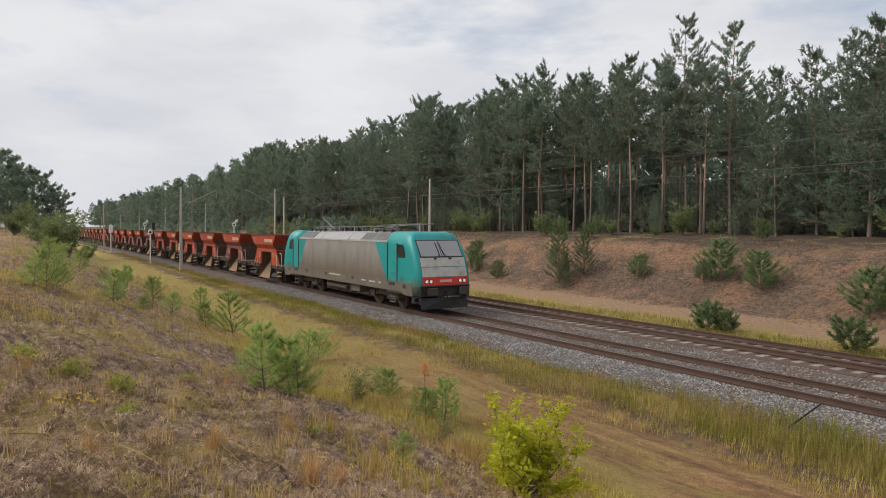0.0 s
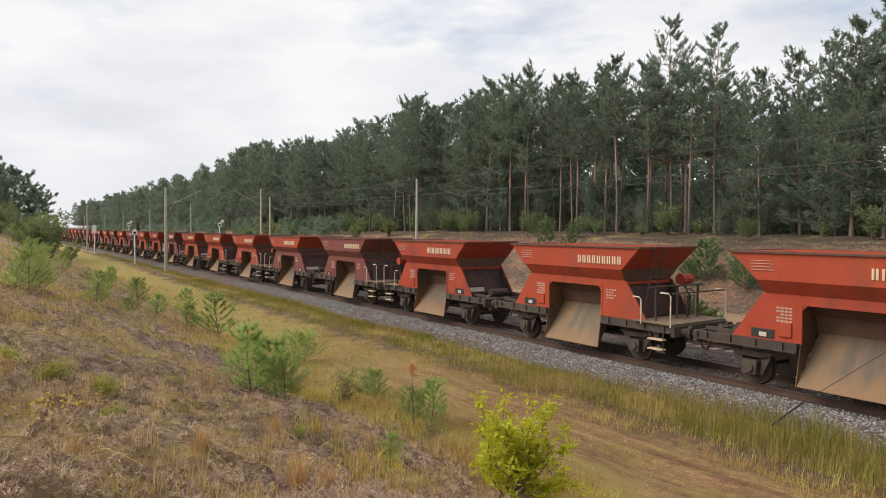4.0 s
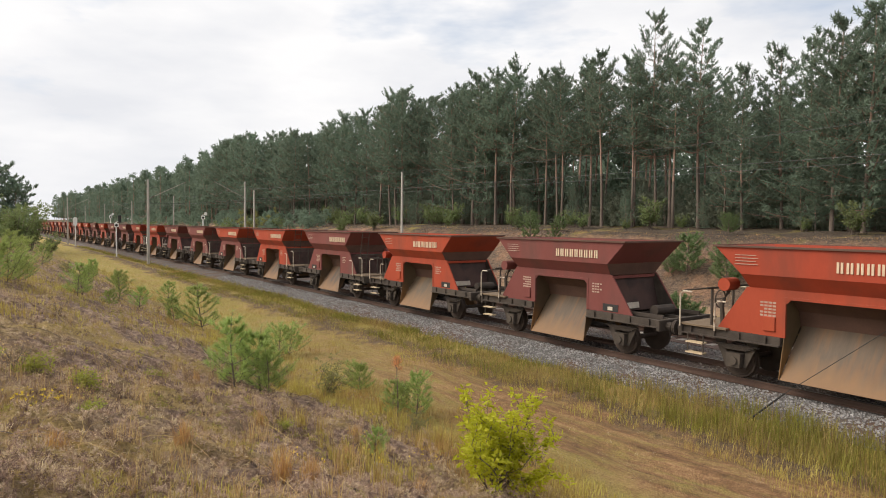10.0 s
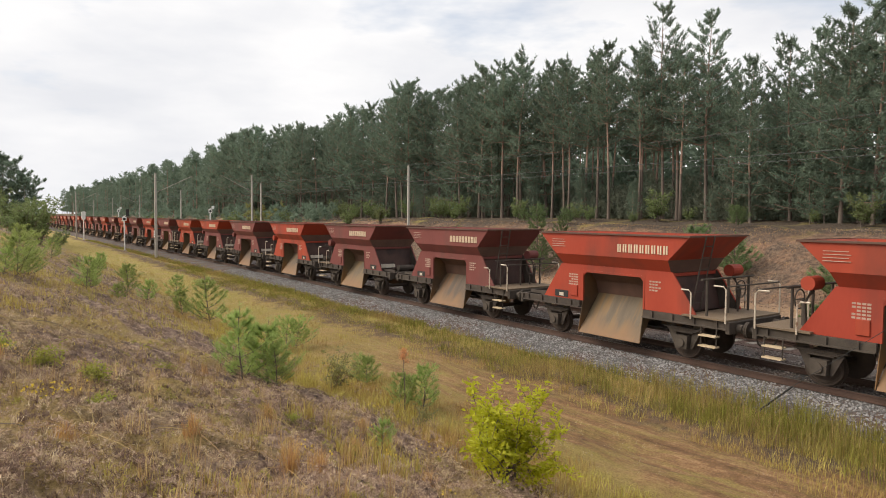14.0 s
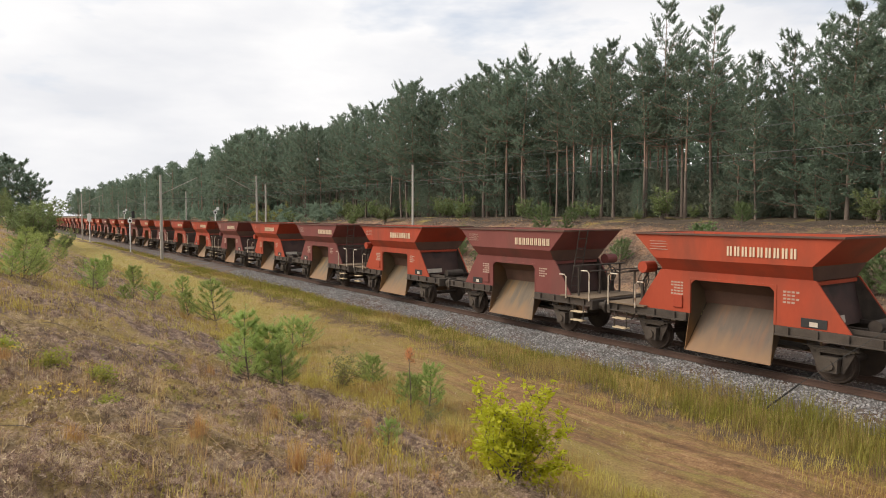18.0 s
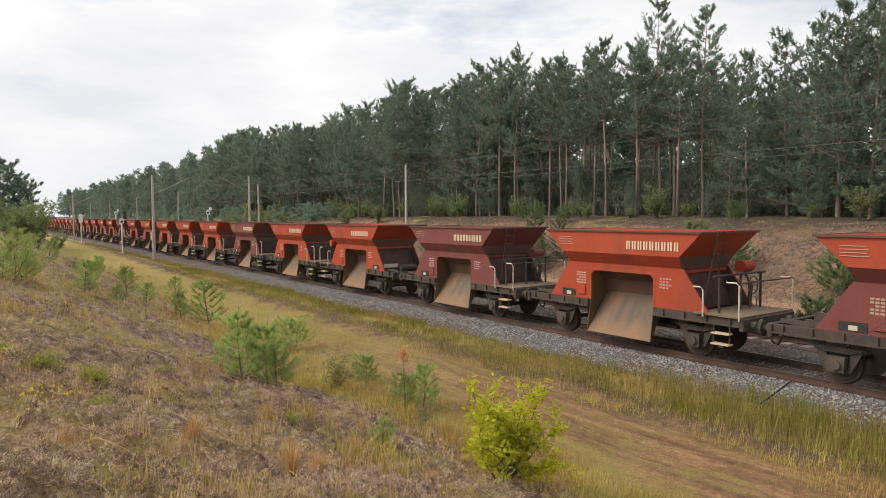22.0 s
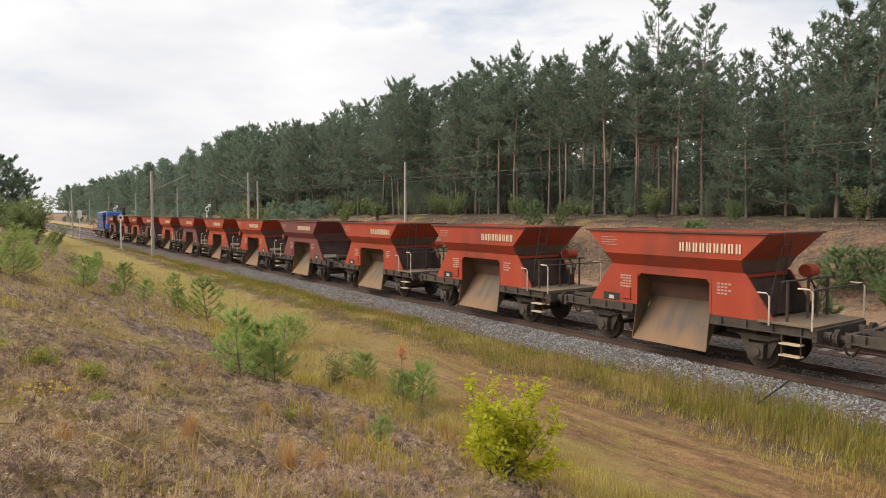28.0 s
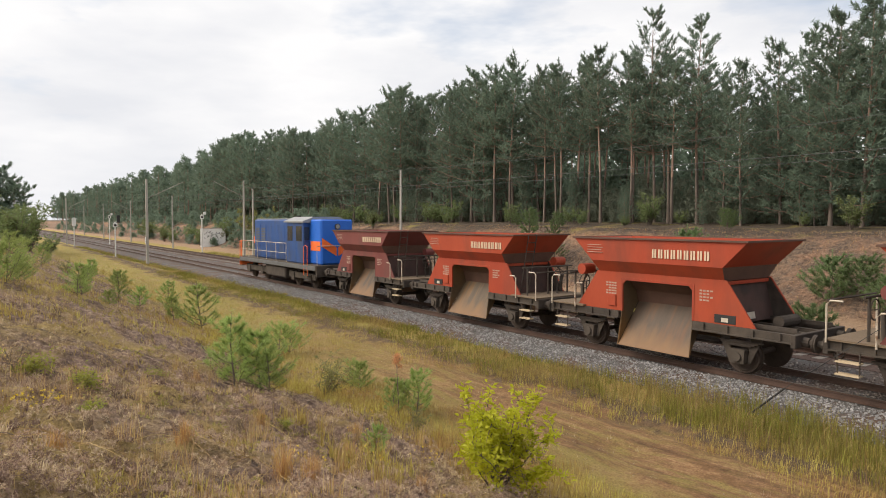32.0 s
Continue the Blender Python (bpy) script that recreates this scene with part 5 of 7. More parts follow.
    cyl(b, (3.1, -0.25, 1.36), (3.1, 0.6, 1.36), 0.15, n=12)
    part("end_deck_gear", b, FRAME_DARK, t)
    return t


# colour and turn of each wagon, from the locomotive back: o orange, r red, m maroon, x maroon with an orange band; capital: platform leading
ORDER = "OXROOoMxRO" "omoomomoMO" "XMmoOMmomx" "oMoMoMomOR" "XOMoOMOOOO" "omoOOOOmoo" "xOxoOM"
START_1 = -52.11 + 3.05
RUN = [(0, 0.0), (1, 16.95), (2, 33.9), (3, 50.85), (4, 68.1), (5, 85.4), (6, 102.78), (7, 120.08), (8, 137.44), (9, 154.89), (10, 172.45), (11, 190.12),
       (12, 207.92), (13, 225.84), (14, 243.89), (15, 262.05), (16, 280.32), (17, 298.7), (18, 317.18), (19, 335.76), (20, 354.43), (21, 373.18), (22, 392.03),
       (23, 410.96), (24, 429.97), (25, 449.07), (26, 468.25), (27, 487.51), (28, 506.85), (29, 526.25), (30, 545.71), (31, 565.2), (32, 584.69)]
TRAIN = []


def build_wagons():
    protos = {}
    kinds = {"p": (ORANGE_B, ORANGE_B, "weathered red-orange two-axle hopper wagon with tan side chutes"), "o": (ORANGE, ORANGE, "dusty orange two-axle hopper wagon with tan side chutes"), "r": (RED, RED, "faded red two-axle hopper wagon with tan side chutes"),
             "m": (MAROON, MAROON, "dull maroon two-axle hopper wagon with tan side chutes"), "x": (MAROON, ORANGE, "maroon two-axle hopper wagon with an orange top band")}
    for k, ch in enumerate(ORDER):
        x = START_1 - PITCH * k
        m = pose(x, 0, 0, 0, 0, 180 if ch.isupper() else 0)
        c = ch.lower()
        if c == "o" and (k * 7 + k // 3) % 5 in (1, 3):
            c = "p"
        if c not in protos:
            w = protos[c] = wagon(*kinds[c])
            w.matrix_basis = m
        else:
            w = copy_thing(protos[c], m)
        TRAIN.append((w, x, 180 if ch.isupper() else 0))


build_wagons()


# ---- the electric locomotive at the head ----
WHEELS = []


def wheelset(parent, x, r, name="wheelset"):
    b = B()
    for s in (-1, 1):
        cyl(b, (0, s * 0.69, 0), (0, s * 0.82, 0), r, r * 0.985, 28)
        cyl(b, (0, s * 0.665, 0), (0, s * 0.70, 0), r + 0.03, r + 0.03, 28)
        cyl(b, (0, s * 0.82, 0), (0, s * 0.85, 0), r * 0.84, r * 0.8, 24)
        cyl(b, (0, s * 0.85, 0), (0, s * 0.95, 0), r * 0.25, r * 0.2, 12)
        for k in range(6):
            a = k * math.pi / 3
            cyl(b, (r * 0.55 * math.cos(a), s * 0.85, r * 0.55 * math.sin(a)), (r * 0.55 * math.cos(a), s * 0.865, r * 0.55 * math.sin(a)), r * 0.09, n=6)
    cyl(b, (0, -0.7, 0), (0, 0.7, 0), 0.1, n=10)
    w = part(name, b, WHEEL_M, parent)
    w.location = (x, 0, r)
    WHEELS.append((w, x, r))
    return w


CAB_Z = [0.82, 1.33, 1.70, 2.17, 2.64, 3.0, 3.41, 3.62, 3.76, 3.82]
CAB_F = [9.00, 9.12, 9.10, 8.97, 8.80, 8.58, 8.30, 8.16, 8.02, 7.70]
CAB_W = [1.47, 1.49, 1.49, 1.49, 1.48, 1.47, 1.43, 1.32, 1.18, 1.00]


def front_x(z):
    return float(np.interp(z, CAB_Z, CAB_F))


def half_w(z):
    return float(np.interp(z, CAB_Z, CAB_W))


def build_electric():
    t = thing("electric_locomotive", "teal and silver-grey electric locomotive with a red front band", "locomotive")
    # middle body with sloping roof edges
    b = prism(B(), [(-1.47, 0.92), (1.47, 0.92), (1.49, 1.2), (1.49, 3.28), (1.44, 3.34), (1.02, 3.72), (0.9, 3.75), (-0.9, 3.75), (-1.02, 3.72), (-1.44, 3.34), (-1.49, 3.28), (-1.49, 1.2)], -6.06, 6.06, "x")
    part("body", b, SILVER, t)
    for e in (-1, 1):
        # cab as a stack of rings
        b = B()
        rows = []
        for z, f, w in zip(CAB_Z, CAB_F, CAB_W):
            c = 0.34 if z < 3.5 else 0.4
            bend = [(f - c + c * math.sin(a), -w + 0.2 - 0.2 * math.cos(a)) for a in (0.0, 0.4, 0.8, 1.2, math.pi / 2)]
            half = [(6.04, -w), (f - c - 0.06, -w)] + bend + [(f, -w + 0.26)]
            ring = half + [(x, -y) for x, y in half[::-1]]
            rows.append([b.verts.new((e * x, y, z)) for x, y in ring])
        for r0, r1 in zip(rows, rows[1:]):
            for i in range(len(r0)):
                j = (i + 1) % len(r0)
                b.faces.new((r0[i], r0[j], r1[j], r1[i]))
        b.faces.new(rows[0])
        b.faces.new(rows[-1])
        bmesh.ops.recalc_face_normals(b, faces=b.faces)
        cab = part("cab", b, TEAL, t, "teal painted cab", smooth=True)

        def front(name, z0, z1, y0, y1, mat, off, parent=cab, label=""):
            q = [(e * (front_x(z0) + off), y0, z0), (e * (front_x(z0) + off), y1, z0), (e * (front_x(z1) + off), y1, z1), (e * (front_x(z1) + off), y0, z1)]
            return part(name, plate(B(), q if e > 0 else q[::-1], 0.02), mat, parent, label)

        front("window_surround", 2.62, 3.43, -1.2, 1.2, BLACK, 0.024)
        for y0, y1 in ((-1.15, -0.02), (0.02, 1.15)):
            front("windscreen", 2.67, 3.39, y0, y1, WSCREEN, 0.032, label="windscreen pane with a sky reflection painted pale")
        front("front_panel", 2.19, 2.60, -1.24, 1.24, LIGHTGREY, 0.024, label="dirty pale grey panel")
        front("front_panel", 1.72, 2.16, -1.24, 1.24, LIGHTGREY, 0.026, label="pale grey panel")
        front("red_band", 1.33, 1.70, -1.26, 1.26, FRONTRED, 0.03, label="bright red band")
        part("lower_front", box(B(), min(e * 8.9, e * 9.15), max(e * 8.9, e * 9.15), -1.38, 1.38, 0.80, 1.31, 0.02), BLACK, cab, "black lower front")
        front("number_mark", 1.46, 1.58, -0.32, 0.36, WHITE_L, 0.036)
        front("emblem", 2.28, 2.50, -0.14, 0.14, WHITE_L, 0.034)
        for s in (-1, 1):
            for k, y in enumerate((0.82, 1.05)):
                lamp = part("headlight", cyl(B(), (e * 9.13, s * y, 1.51), (e * 9.165, s * y, 1.51), 0.1, n=14), BLACK, cab, "round headlamp")
                part("lens", cyl(B(), (e * 9.165, s * y, 1.51), (e * 9.172, s * y, 1.51), 0.075, n=14), LAMP_ON, lamp)
            b = B()
            tube(b, [(e * (front_x(2.56) + 0.05), s * 0.42, 2.56), (e * (front_x(2.72) + 0.07), s * 0.16, 2.72), (e * (front_x(3.0) + 0.06), s * 0.10 - 0.03, 3.0)], 0.014, 5)
            tube(b, [(e * (front_x(2.70) + 0.05), s * 0.12, 2.70), (e * (front_x(3.30) + 0.045), s * 0.10 - 0.07, 3.30)], 0.02, 5)
            box(b, min(e * (front_x(2.55) + 0.02), e * (front_x(2.55) + 0.07)), max(e * (front_x(2.55) + 0.02), e * (front_x(2.55) + 0.07)), s * 0.42 - 0.06, s * 0.42 + 0.06, 2.52, 2.59)
            part("wiper", b, BLACK, cab)
            b = B()
            tube(b, [(e * 8.85, s * 1.36, 1.8), (e * 8.95, s * 1.40, 1.85), (e * 8.80, s * 1.40, 2.4), (e * 8.70, s * 1.36, 2.45)], 0.016, 5)
            part("grab_rail", b, RAILING, cab)
            # side: door, grooves, window
            d = part("cab_door", box(B(), min(e * 6.22, e * 7.04), max(e * 6.22, e * 7.04), min(s * 1.47, s * 1.497), max(s * 1.47, s * 1.497), 1.40, 3.22, 0.006), TEAL, t, "teal cab door")
            for z in (2.35, 1.85):
                b = B()
                tube(b, [(e * 6.86, s * 1.497, z), (e * 6.86, s * 1.55, z), (e * 6.66, s * 1.55, z)], 0.016, 5)
                part("door_handle", b, ROOFGREY, d, "grey lever handle")
            for x0, x1 in ((6.10, 6.17), (7.08, 7.15)):
                b = B()
                box(b, min(e * x0, e * x1), max(e * x0, e * x1), min(s * 1.48, s * 1.496), max(s * 1.48, s * 1.496), 1.3, 3.26)
                part("door_groove", b, BLACK, t)
                b = B()
                tube(b, [(e * (x0 + x1) / 2, s * 1.515, 1.5), (e * (x0 + x1) / 2, s * 1.515, 3.1)], 0.014, 5)
                part("door_rail", b, LOUVRE, t)
            b = B()
            yy0, yy1 = sorted((s * 1.46, s * 1.494))
            prism(b, [(e * 7.24, 2.58), (e * 7.86, 2.58), (e * 7.88, 2.68), (e * 7.78, 3.02), (e * 7.62, 3.2), (e * 7.28, 3.2), (e * 7.22, 3.12), (e * 7.22, 2.66)], yy0, yy1, "y")
            win = part("side_window", b, GLASS, t, "dark cab side window")
            # skirt panel under the cab and its recess
            b = B()
            prism(b, [(e * 6.06, 0.93), (e * 7.5, 0.93), (e * 7.9, 0.80), (e * 8.62, 0.80), (e * 8.50, 1.40), (e * 6.06, 1.40)], min(s * 1.465, s * 1.496), max(s * 1.465, s * 1.496), "y")
            part("lower_panel", b, GRIME, t, "brown dusty lower panel")
            part("recess", box(B(), min(e * 7.66, e * 7.98), max(e * 7.66, e * 7.98), min(s * 1.47, s * 1.499), max(s * 1.47, s * 1.499), 1.12, 1.30), BLACK, t)
            part("recess", box(B(), min(e * 6.3, e * 6.9), max(e * 6.3, e * 6.9), min(s * 1.47, s * 1.499), max(s * 1.47, s * 1.499), 1.18, 1.34), BLACK, t)
            b = B()
            for x in (6.35, 6.85):
                tube(b, [(e * x, s * 1.42, 0.35), (e * x, s * 1.42, 0.95)], 0.02, 5)
            part("step_frame", b, GRIME, t)
            for z in (0.36, 0.62, 0.88):
                part("step", box(B(), min(e * 6.33, e * 6.87), max(e * 6.33, e * 6.87), min(s * 1.34, s * 1.47), max(s * 1.34, s * 1.47), z, z + 0.03), GRIME, t)
            # teal wedge running into the grey side
            pts = [(e * 6.06, 3.27), (e * 4.80, 3.27), (e * 6.0, 1.42), (e * 6.06, 1.42)]
            part("teal_wedge", prism(B(), pts, min(s * 1.486, s * 1.494), max(s * 1.486, s * 1.494), "y"), TEAL, t)
            # buffers
            b = B()
            box(b, min(e * 9.0, e * 9.12), max(e * 9.0, e * 9.12), s * 0.875 - 0.2, s * 0.875 + 0.2, 0.86, 1.24, 0.02)
            cyl(b, (e * 9.1, s * 0.875, 1.05), (e * 9.38, s * 0.875, 1.05), 0.12, n=12)
            box(b, min(e * 9.38, e * 9.43), max(e * 9.38, e * 9.43), s * 0.875 - 0.28, s * 0.875 + 0.28, 0.87, 1.23, 0.02)
            part("buffer", b, FRAME_DARK, t, "dark square-headed buffer")
            b = B()
            for z in (0.5, 0.75, 1.0):
                box(b, min(e * 8.72, e * 9.0), max(e * 8.72, e * 9.0), min(s * 1.2, s * 1.45), max(s * 1.2, s * 1.45), z, z + 0.03)
            box(b, min(e * 8.70, e * 8.73), max(e * 8.70, e * 8.73), min(s * 1.2, s * 1.45), max(s * 1.2, s * 1.45), 0.45, 1.28)
            part("shunter_step", b, BLACK, t)
        part("buffer_beam", box(B(), min(e * 8.5, e * 9.05), max(e * 8.5, e * 9.05), -1.35, 1.35, 0.84, 1.30, 0.03), BLACK, t)
        part("front_ledge", box(B(), min(e * 8.9, e * 9.28), max(e * 8.9, e * 9.28), -1.3, 1.3, 1.26, 1.31, 0.01), BLACK, t)
        b = B()
        q = [(e * 9.12, -1.3, 0.22), (e * 9.22, 0, 0.22), (e * 9.22, 0, 0.74), (e * 9.0, -1.3, 0.74)]
        plate(b, q if e > 0 else q[::-1], 0.03)
        q = [(e * 9.22, 0, 0.22), (e * 9.12, 1.3, 0.22), (e * 9.0, 1.3, 0.74), (e * 9.22, 0, 0.74)]
        plate(b, q if e > 0 else q[::-1], 0.03)
        part("snow_plough", b, BLACK, t)
        b = B()
        tube(b, [(e * 9.05, 0, 1.02), (e * 9.3, 0, 1.0), (e * 9.35, 0, 0.7)], 0.05, 6)
        for y in (-0.45, -0.3, 0.3, 0.45):
            tube(b, [(e * 9.08, y, 0.98), (e * 9.2, y, 0.72), (e * 9.15, y * 1.3, 0.6)], 0.03, 6)
        part("coupling", b, BLACK, t)
        # bogie
        bg = part("bogie", box(B(), e * 5.22 - 1.9, e * 5.22 + 1.9, -1.1, -0.98, 0.55, 0.92, 0.03), FRAME_DARK, t)
        part("bogie_frame", box(B(), e * 5.22 - 1.9, e * 5.22 + 1.9, 0.98, 1.1, 0.55, 0.92, 0.03), FRAME_DARK, bg)
        b = B()
        for y in (-1, 1):
            for dx in (-1.3, 1.3):
                for k in (-0.35, 0.35):
                    cyl(b, (e * 5.22 + dx + k, y * 1.05, 0.55), (e * 5.22 + dx + k, y * 1.05, 0.95), 0.1, n=10)
                box(b, e * 5.22 + dx - 0.2, e * 5.22 + dx + 0.2, y * 1.05 - 0.12, y * 1.05 + 0.12, 0.42, 0.75)
            cyl(b, (e * 5.22 - 0.3, y * 1.08, 0.85), (e * 5.22 - 0.3, y * 1.08, 1.2), 0.16, n=10)
            cyl(b, (e * 5.22 + 0.3, y * 1.08, 0.85), (e * 5.22 + 0.3, y * 1.08, 1.2), 0.16, n=10)
            tube(b, [(e * 5.22 - 2.0, y * 1.0, 0.3), (e * 5.22 - 2.0, y * 1.0, 0.8)], 0.04, 6)
            tube(b, [(e * 5.22 + 2.0, y * 1.0, 0.25), (e * 5.22 + 2.0, y * 1.0, 0.8)], 0.06, 6)
        part("spring_gear", b, FRAME_DARK, bg)
        for dx in (-1.3, 1.3):
            wheelset(t, e * 5.22 + dx, 0.61)
    # sides of the middle body
    for s in (-1, 1):
        b = B()
        prism(b, [(-6.06, 0.93), (6.06, 0.93), (6.06, 1.42), (-6.06, 1.42)], min(s * 1.465, s * 1.497), max(s * 1.465, s * 1.497), "y")
        part("lower_panel", b, GRIME, t, "brown dusty lower panel")
        for x in (-4.6, -1.55, 2.1):
            part("recess", box(B(), x - 0.14, x + 0.14, min(s * 1.47, s * 1.5), max(s * 1.47, s * 1.5), 1.2, 1.36), BLACK, t)
        b = B()
        for k in range(14):
            box(b, -1.1 + 0.115 * k, -1.02 + 0.115 * k, min(s * 1.48, s * 1.5), max(s * 1.48, s * 1.5), 1.27, 1.36)
        part("number_panel", b, WHITE_L, t, "row of white bars")
        b = B()
        for x, w in ((3.2, 0.5), (4.1, 0.7), (5.2, 0.25)):
            box(b, x, x + w, min(s * 1.48, s * 1.5), max(s * 1.48, s * 1.5), 1.2, 1.26)
        part("data_panel", b, WHITE_L, t)
        # roof edge panels with louvres
        span = ((-6.0, -4.55, LOUVRE), (-4.5, -3.6, LOUVRE), (-3.55, -2.5, ROOFGREY), (-2.45, 1.35, ROOFGREY), (1.4, 2.9, ROOFGREY), (2.95, 4.4, LOUVRE), (4.45, 6.0, LOUVRE))
        for x0, x1, m in span:
            q = [(x0, s * 1.452, 3.352), (x1, s * 1.452, 3.352), (x1, s * 1.04, 3.725), (x0, s * 1.04, 3.725)]
            up = part("roof_panel", plate(B(), q if s < 0 else q[::-1], 0.015), ROOFGREY, t)
            if m is LOUVRE:
                b = B()
                for k in range(9):
                    u = 0.08 + 0.84 * k / 8
                    y, z = 1.452 - 0.412 * u, 3.352 + 0.373 * u
                    q = [(x0 + 0.06, s * (y + 0.012), z + 0.006), (x1 - 0.06, s * (y + 0.012), z + 0.006), (x1 - 0.06, s * (y - 0.02), z + 0.034), (x0 + 0.06, s * (y - 0.02), z + 0.034)]
                    plate(b, q if s < 0 else q[::-1], 0.006)
                part("louvre", b, LOUVRE, up, "dark grey ventilation louvre")
        part("gutter", box(B(), -6.06, 6.06, min(s * 1.48, s * 1.51), max(s * 1.48, s * 1.51), 3.27, 3.30), ROOFGREY, t)
    part("transformer", box(B(), -2.3, 1.3, -1.15, 1.15, 0.35, 0.95, 0.06), FRAME_DARK, t)
    part("battery_box", box(B(), 1.5, 2.6, -1.3, 1.3, 0.5, 0.93, 0.04), GRIME, t)
    b = B()
    for y in (-1.2, 1.2):
        cyl(b, (-1.9, y, 0.62), (0.9, y, 0.62), 0.13, n=10)
    part("air_pipe", b, FRAME_DARK, t)
    # roof gear
    part("roof_deck", box(B(), -5.6, 5.6, -0.75, 0.75, 3.75, 3.80, 0.02), ROOFGREY, t)
    for x in (-5.2, -4.4, -2.6, -1.9, -1.2, 0.2, 1.6, 2.4, 4.4, 5.2):
        b = B()
        for k in range(4):
            cyl(b, (x, -0.45, 3.8 + 0.06 * k), (x, -0.45, 3.84 + 0.06 * k), 0.07, 0.05, 8)
        part("insulator", b, INSULATOR, t)
    part("busbar", tube(B(), [(-5.2, -0.45, 4.06), (5.3, -0.45, 4.06)], 0.02, 6), LOUVRE, t)
    for x0, x1, y, z in ((-6.0, -3.2, -0.7, 3.90), (-3.4, -0.4, 0.3, 3.95), (-2.0, 1.2, -0.15, 4.0), (0.8, 3.4, 0.35, 3.93), (3.2, 6.4, -0.7, 3.90)):
        b = B()
        tube(b, [(x0, y, 3.76), (x0 + 0.15, y, z), (x1 - 0.15, y, z), (x1, y, 3.76)], 0.03, 6)
        for k in range(4):
            xx = x0 + 0.3 + (x1 - x0 - 0.6) * k / 3
            box(b, xx - 0.08, xx + 0.08, y - 0.08, y + 0.08, 3.74, z + 0.03)
        part("roof_conduit", b, BLACK, t, "dark conduit on the roof")
    for x in (-3.5, 3.0):
        part("roof_box", box(B(), x - 0.45, x + 0.45, -0.5, 0.5, 3.75, 3.96, 0.03), LOUVRE, t)
    part("horn", cyl(B(), (7.25, -0.3, 3.80), (7.25, -0.3, 4.14), 0.05, n=8), ROOFGREY, t)
    part("antenna", cyl(B(), (-7.2, 0.3, 3.80), (-7.2, 0.3, 4.02), 0.04, n=8), ROOFGREY, t)

    def pantograph(x, up, d):
        p = part("pantograph", box(B(), x - 0.8, x + 0.8, -0.5, 0.5, 3.86, 3.92), LOUVRE, t, "dark pantograph")
        zk, zt = (4.62, 5.50) if up else (4.06, 4.14)
        xk, xt = (x - d * 1.15, x + d * 0.1) if up else (x + d * 1.3, x - d * 0.3)
        b = B()
        tube(b, [(x + d * 0.6, 0, 3.92), (xk, 0, zk)], 0.04, 6)
        for y in (-0.35, 0.35):
            tube(b, [(xk, y * 0.4, zk), (xt, y, zt)], 0.025, 6)
        tube(b, [(x - d * 0.5, -0.3, 3.92), (xk, 0, zk - 0.05)], 0.02, 6)
        part("arm", b, LOUVRE, p)
        b = B()
        for k in (-0.18, 0.18):
            tube(b, [(xt + k, -0.95, zt - 0.16), (xt + k, -0.6, zt + 0.02), (xt + k, 0.6, zt + 0.02), (xt + k, 0.95, zt - 0.16)], 0.025, 6)
        for y in (-0.35, 0.35):
            tube(b, [(xt - 0.18, y, zt), (xt + 0.18, y, zt)], 0.02, 5)
        part("collector", b, LOUVRE if up else ROOFGREY, p)

    pantograph(-4.4, True, 1)
    pantograph(4.9, False, -1)
    b = B()
    for y in (-0.6, 0.6):
        tube(b, [(3.3, y, 4.12), (7.55, y * 0.6, 4.2)], 0.025, 6)
    part("folded_arm", b, LOUVRE, t)
    x0 = -18.2 - 16.95
    t.matrix_basis = pose(x0, 0, 0)
    TRAIN.append((t, x0, 0))


build_electric()


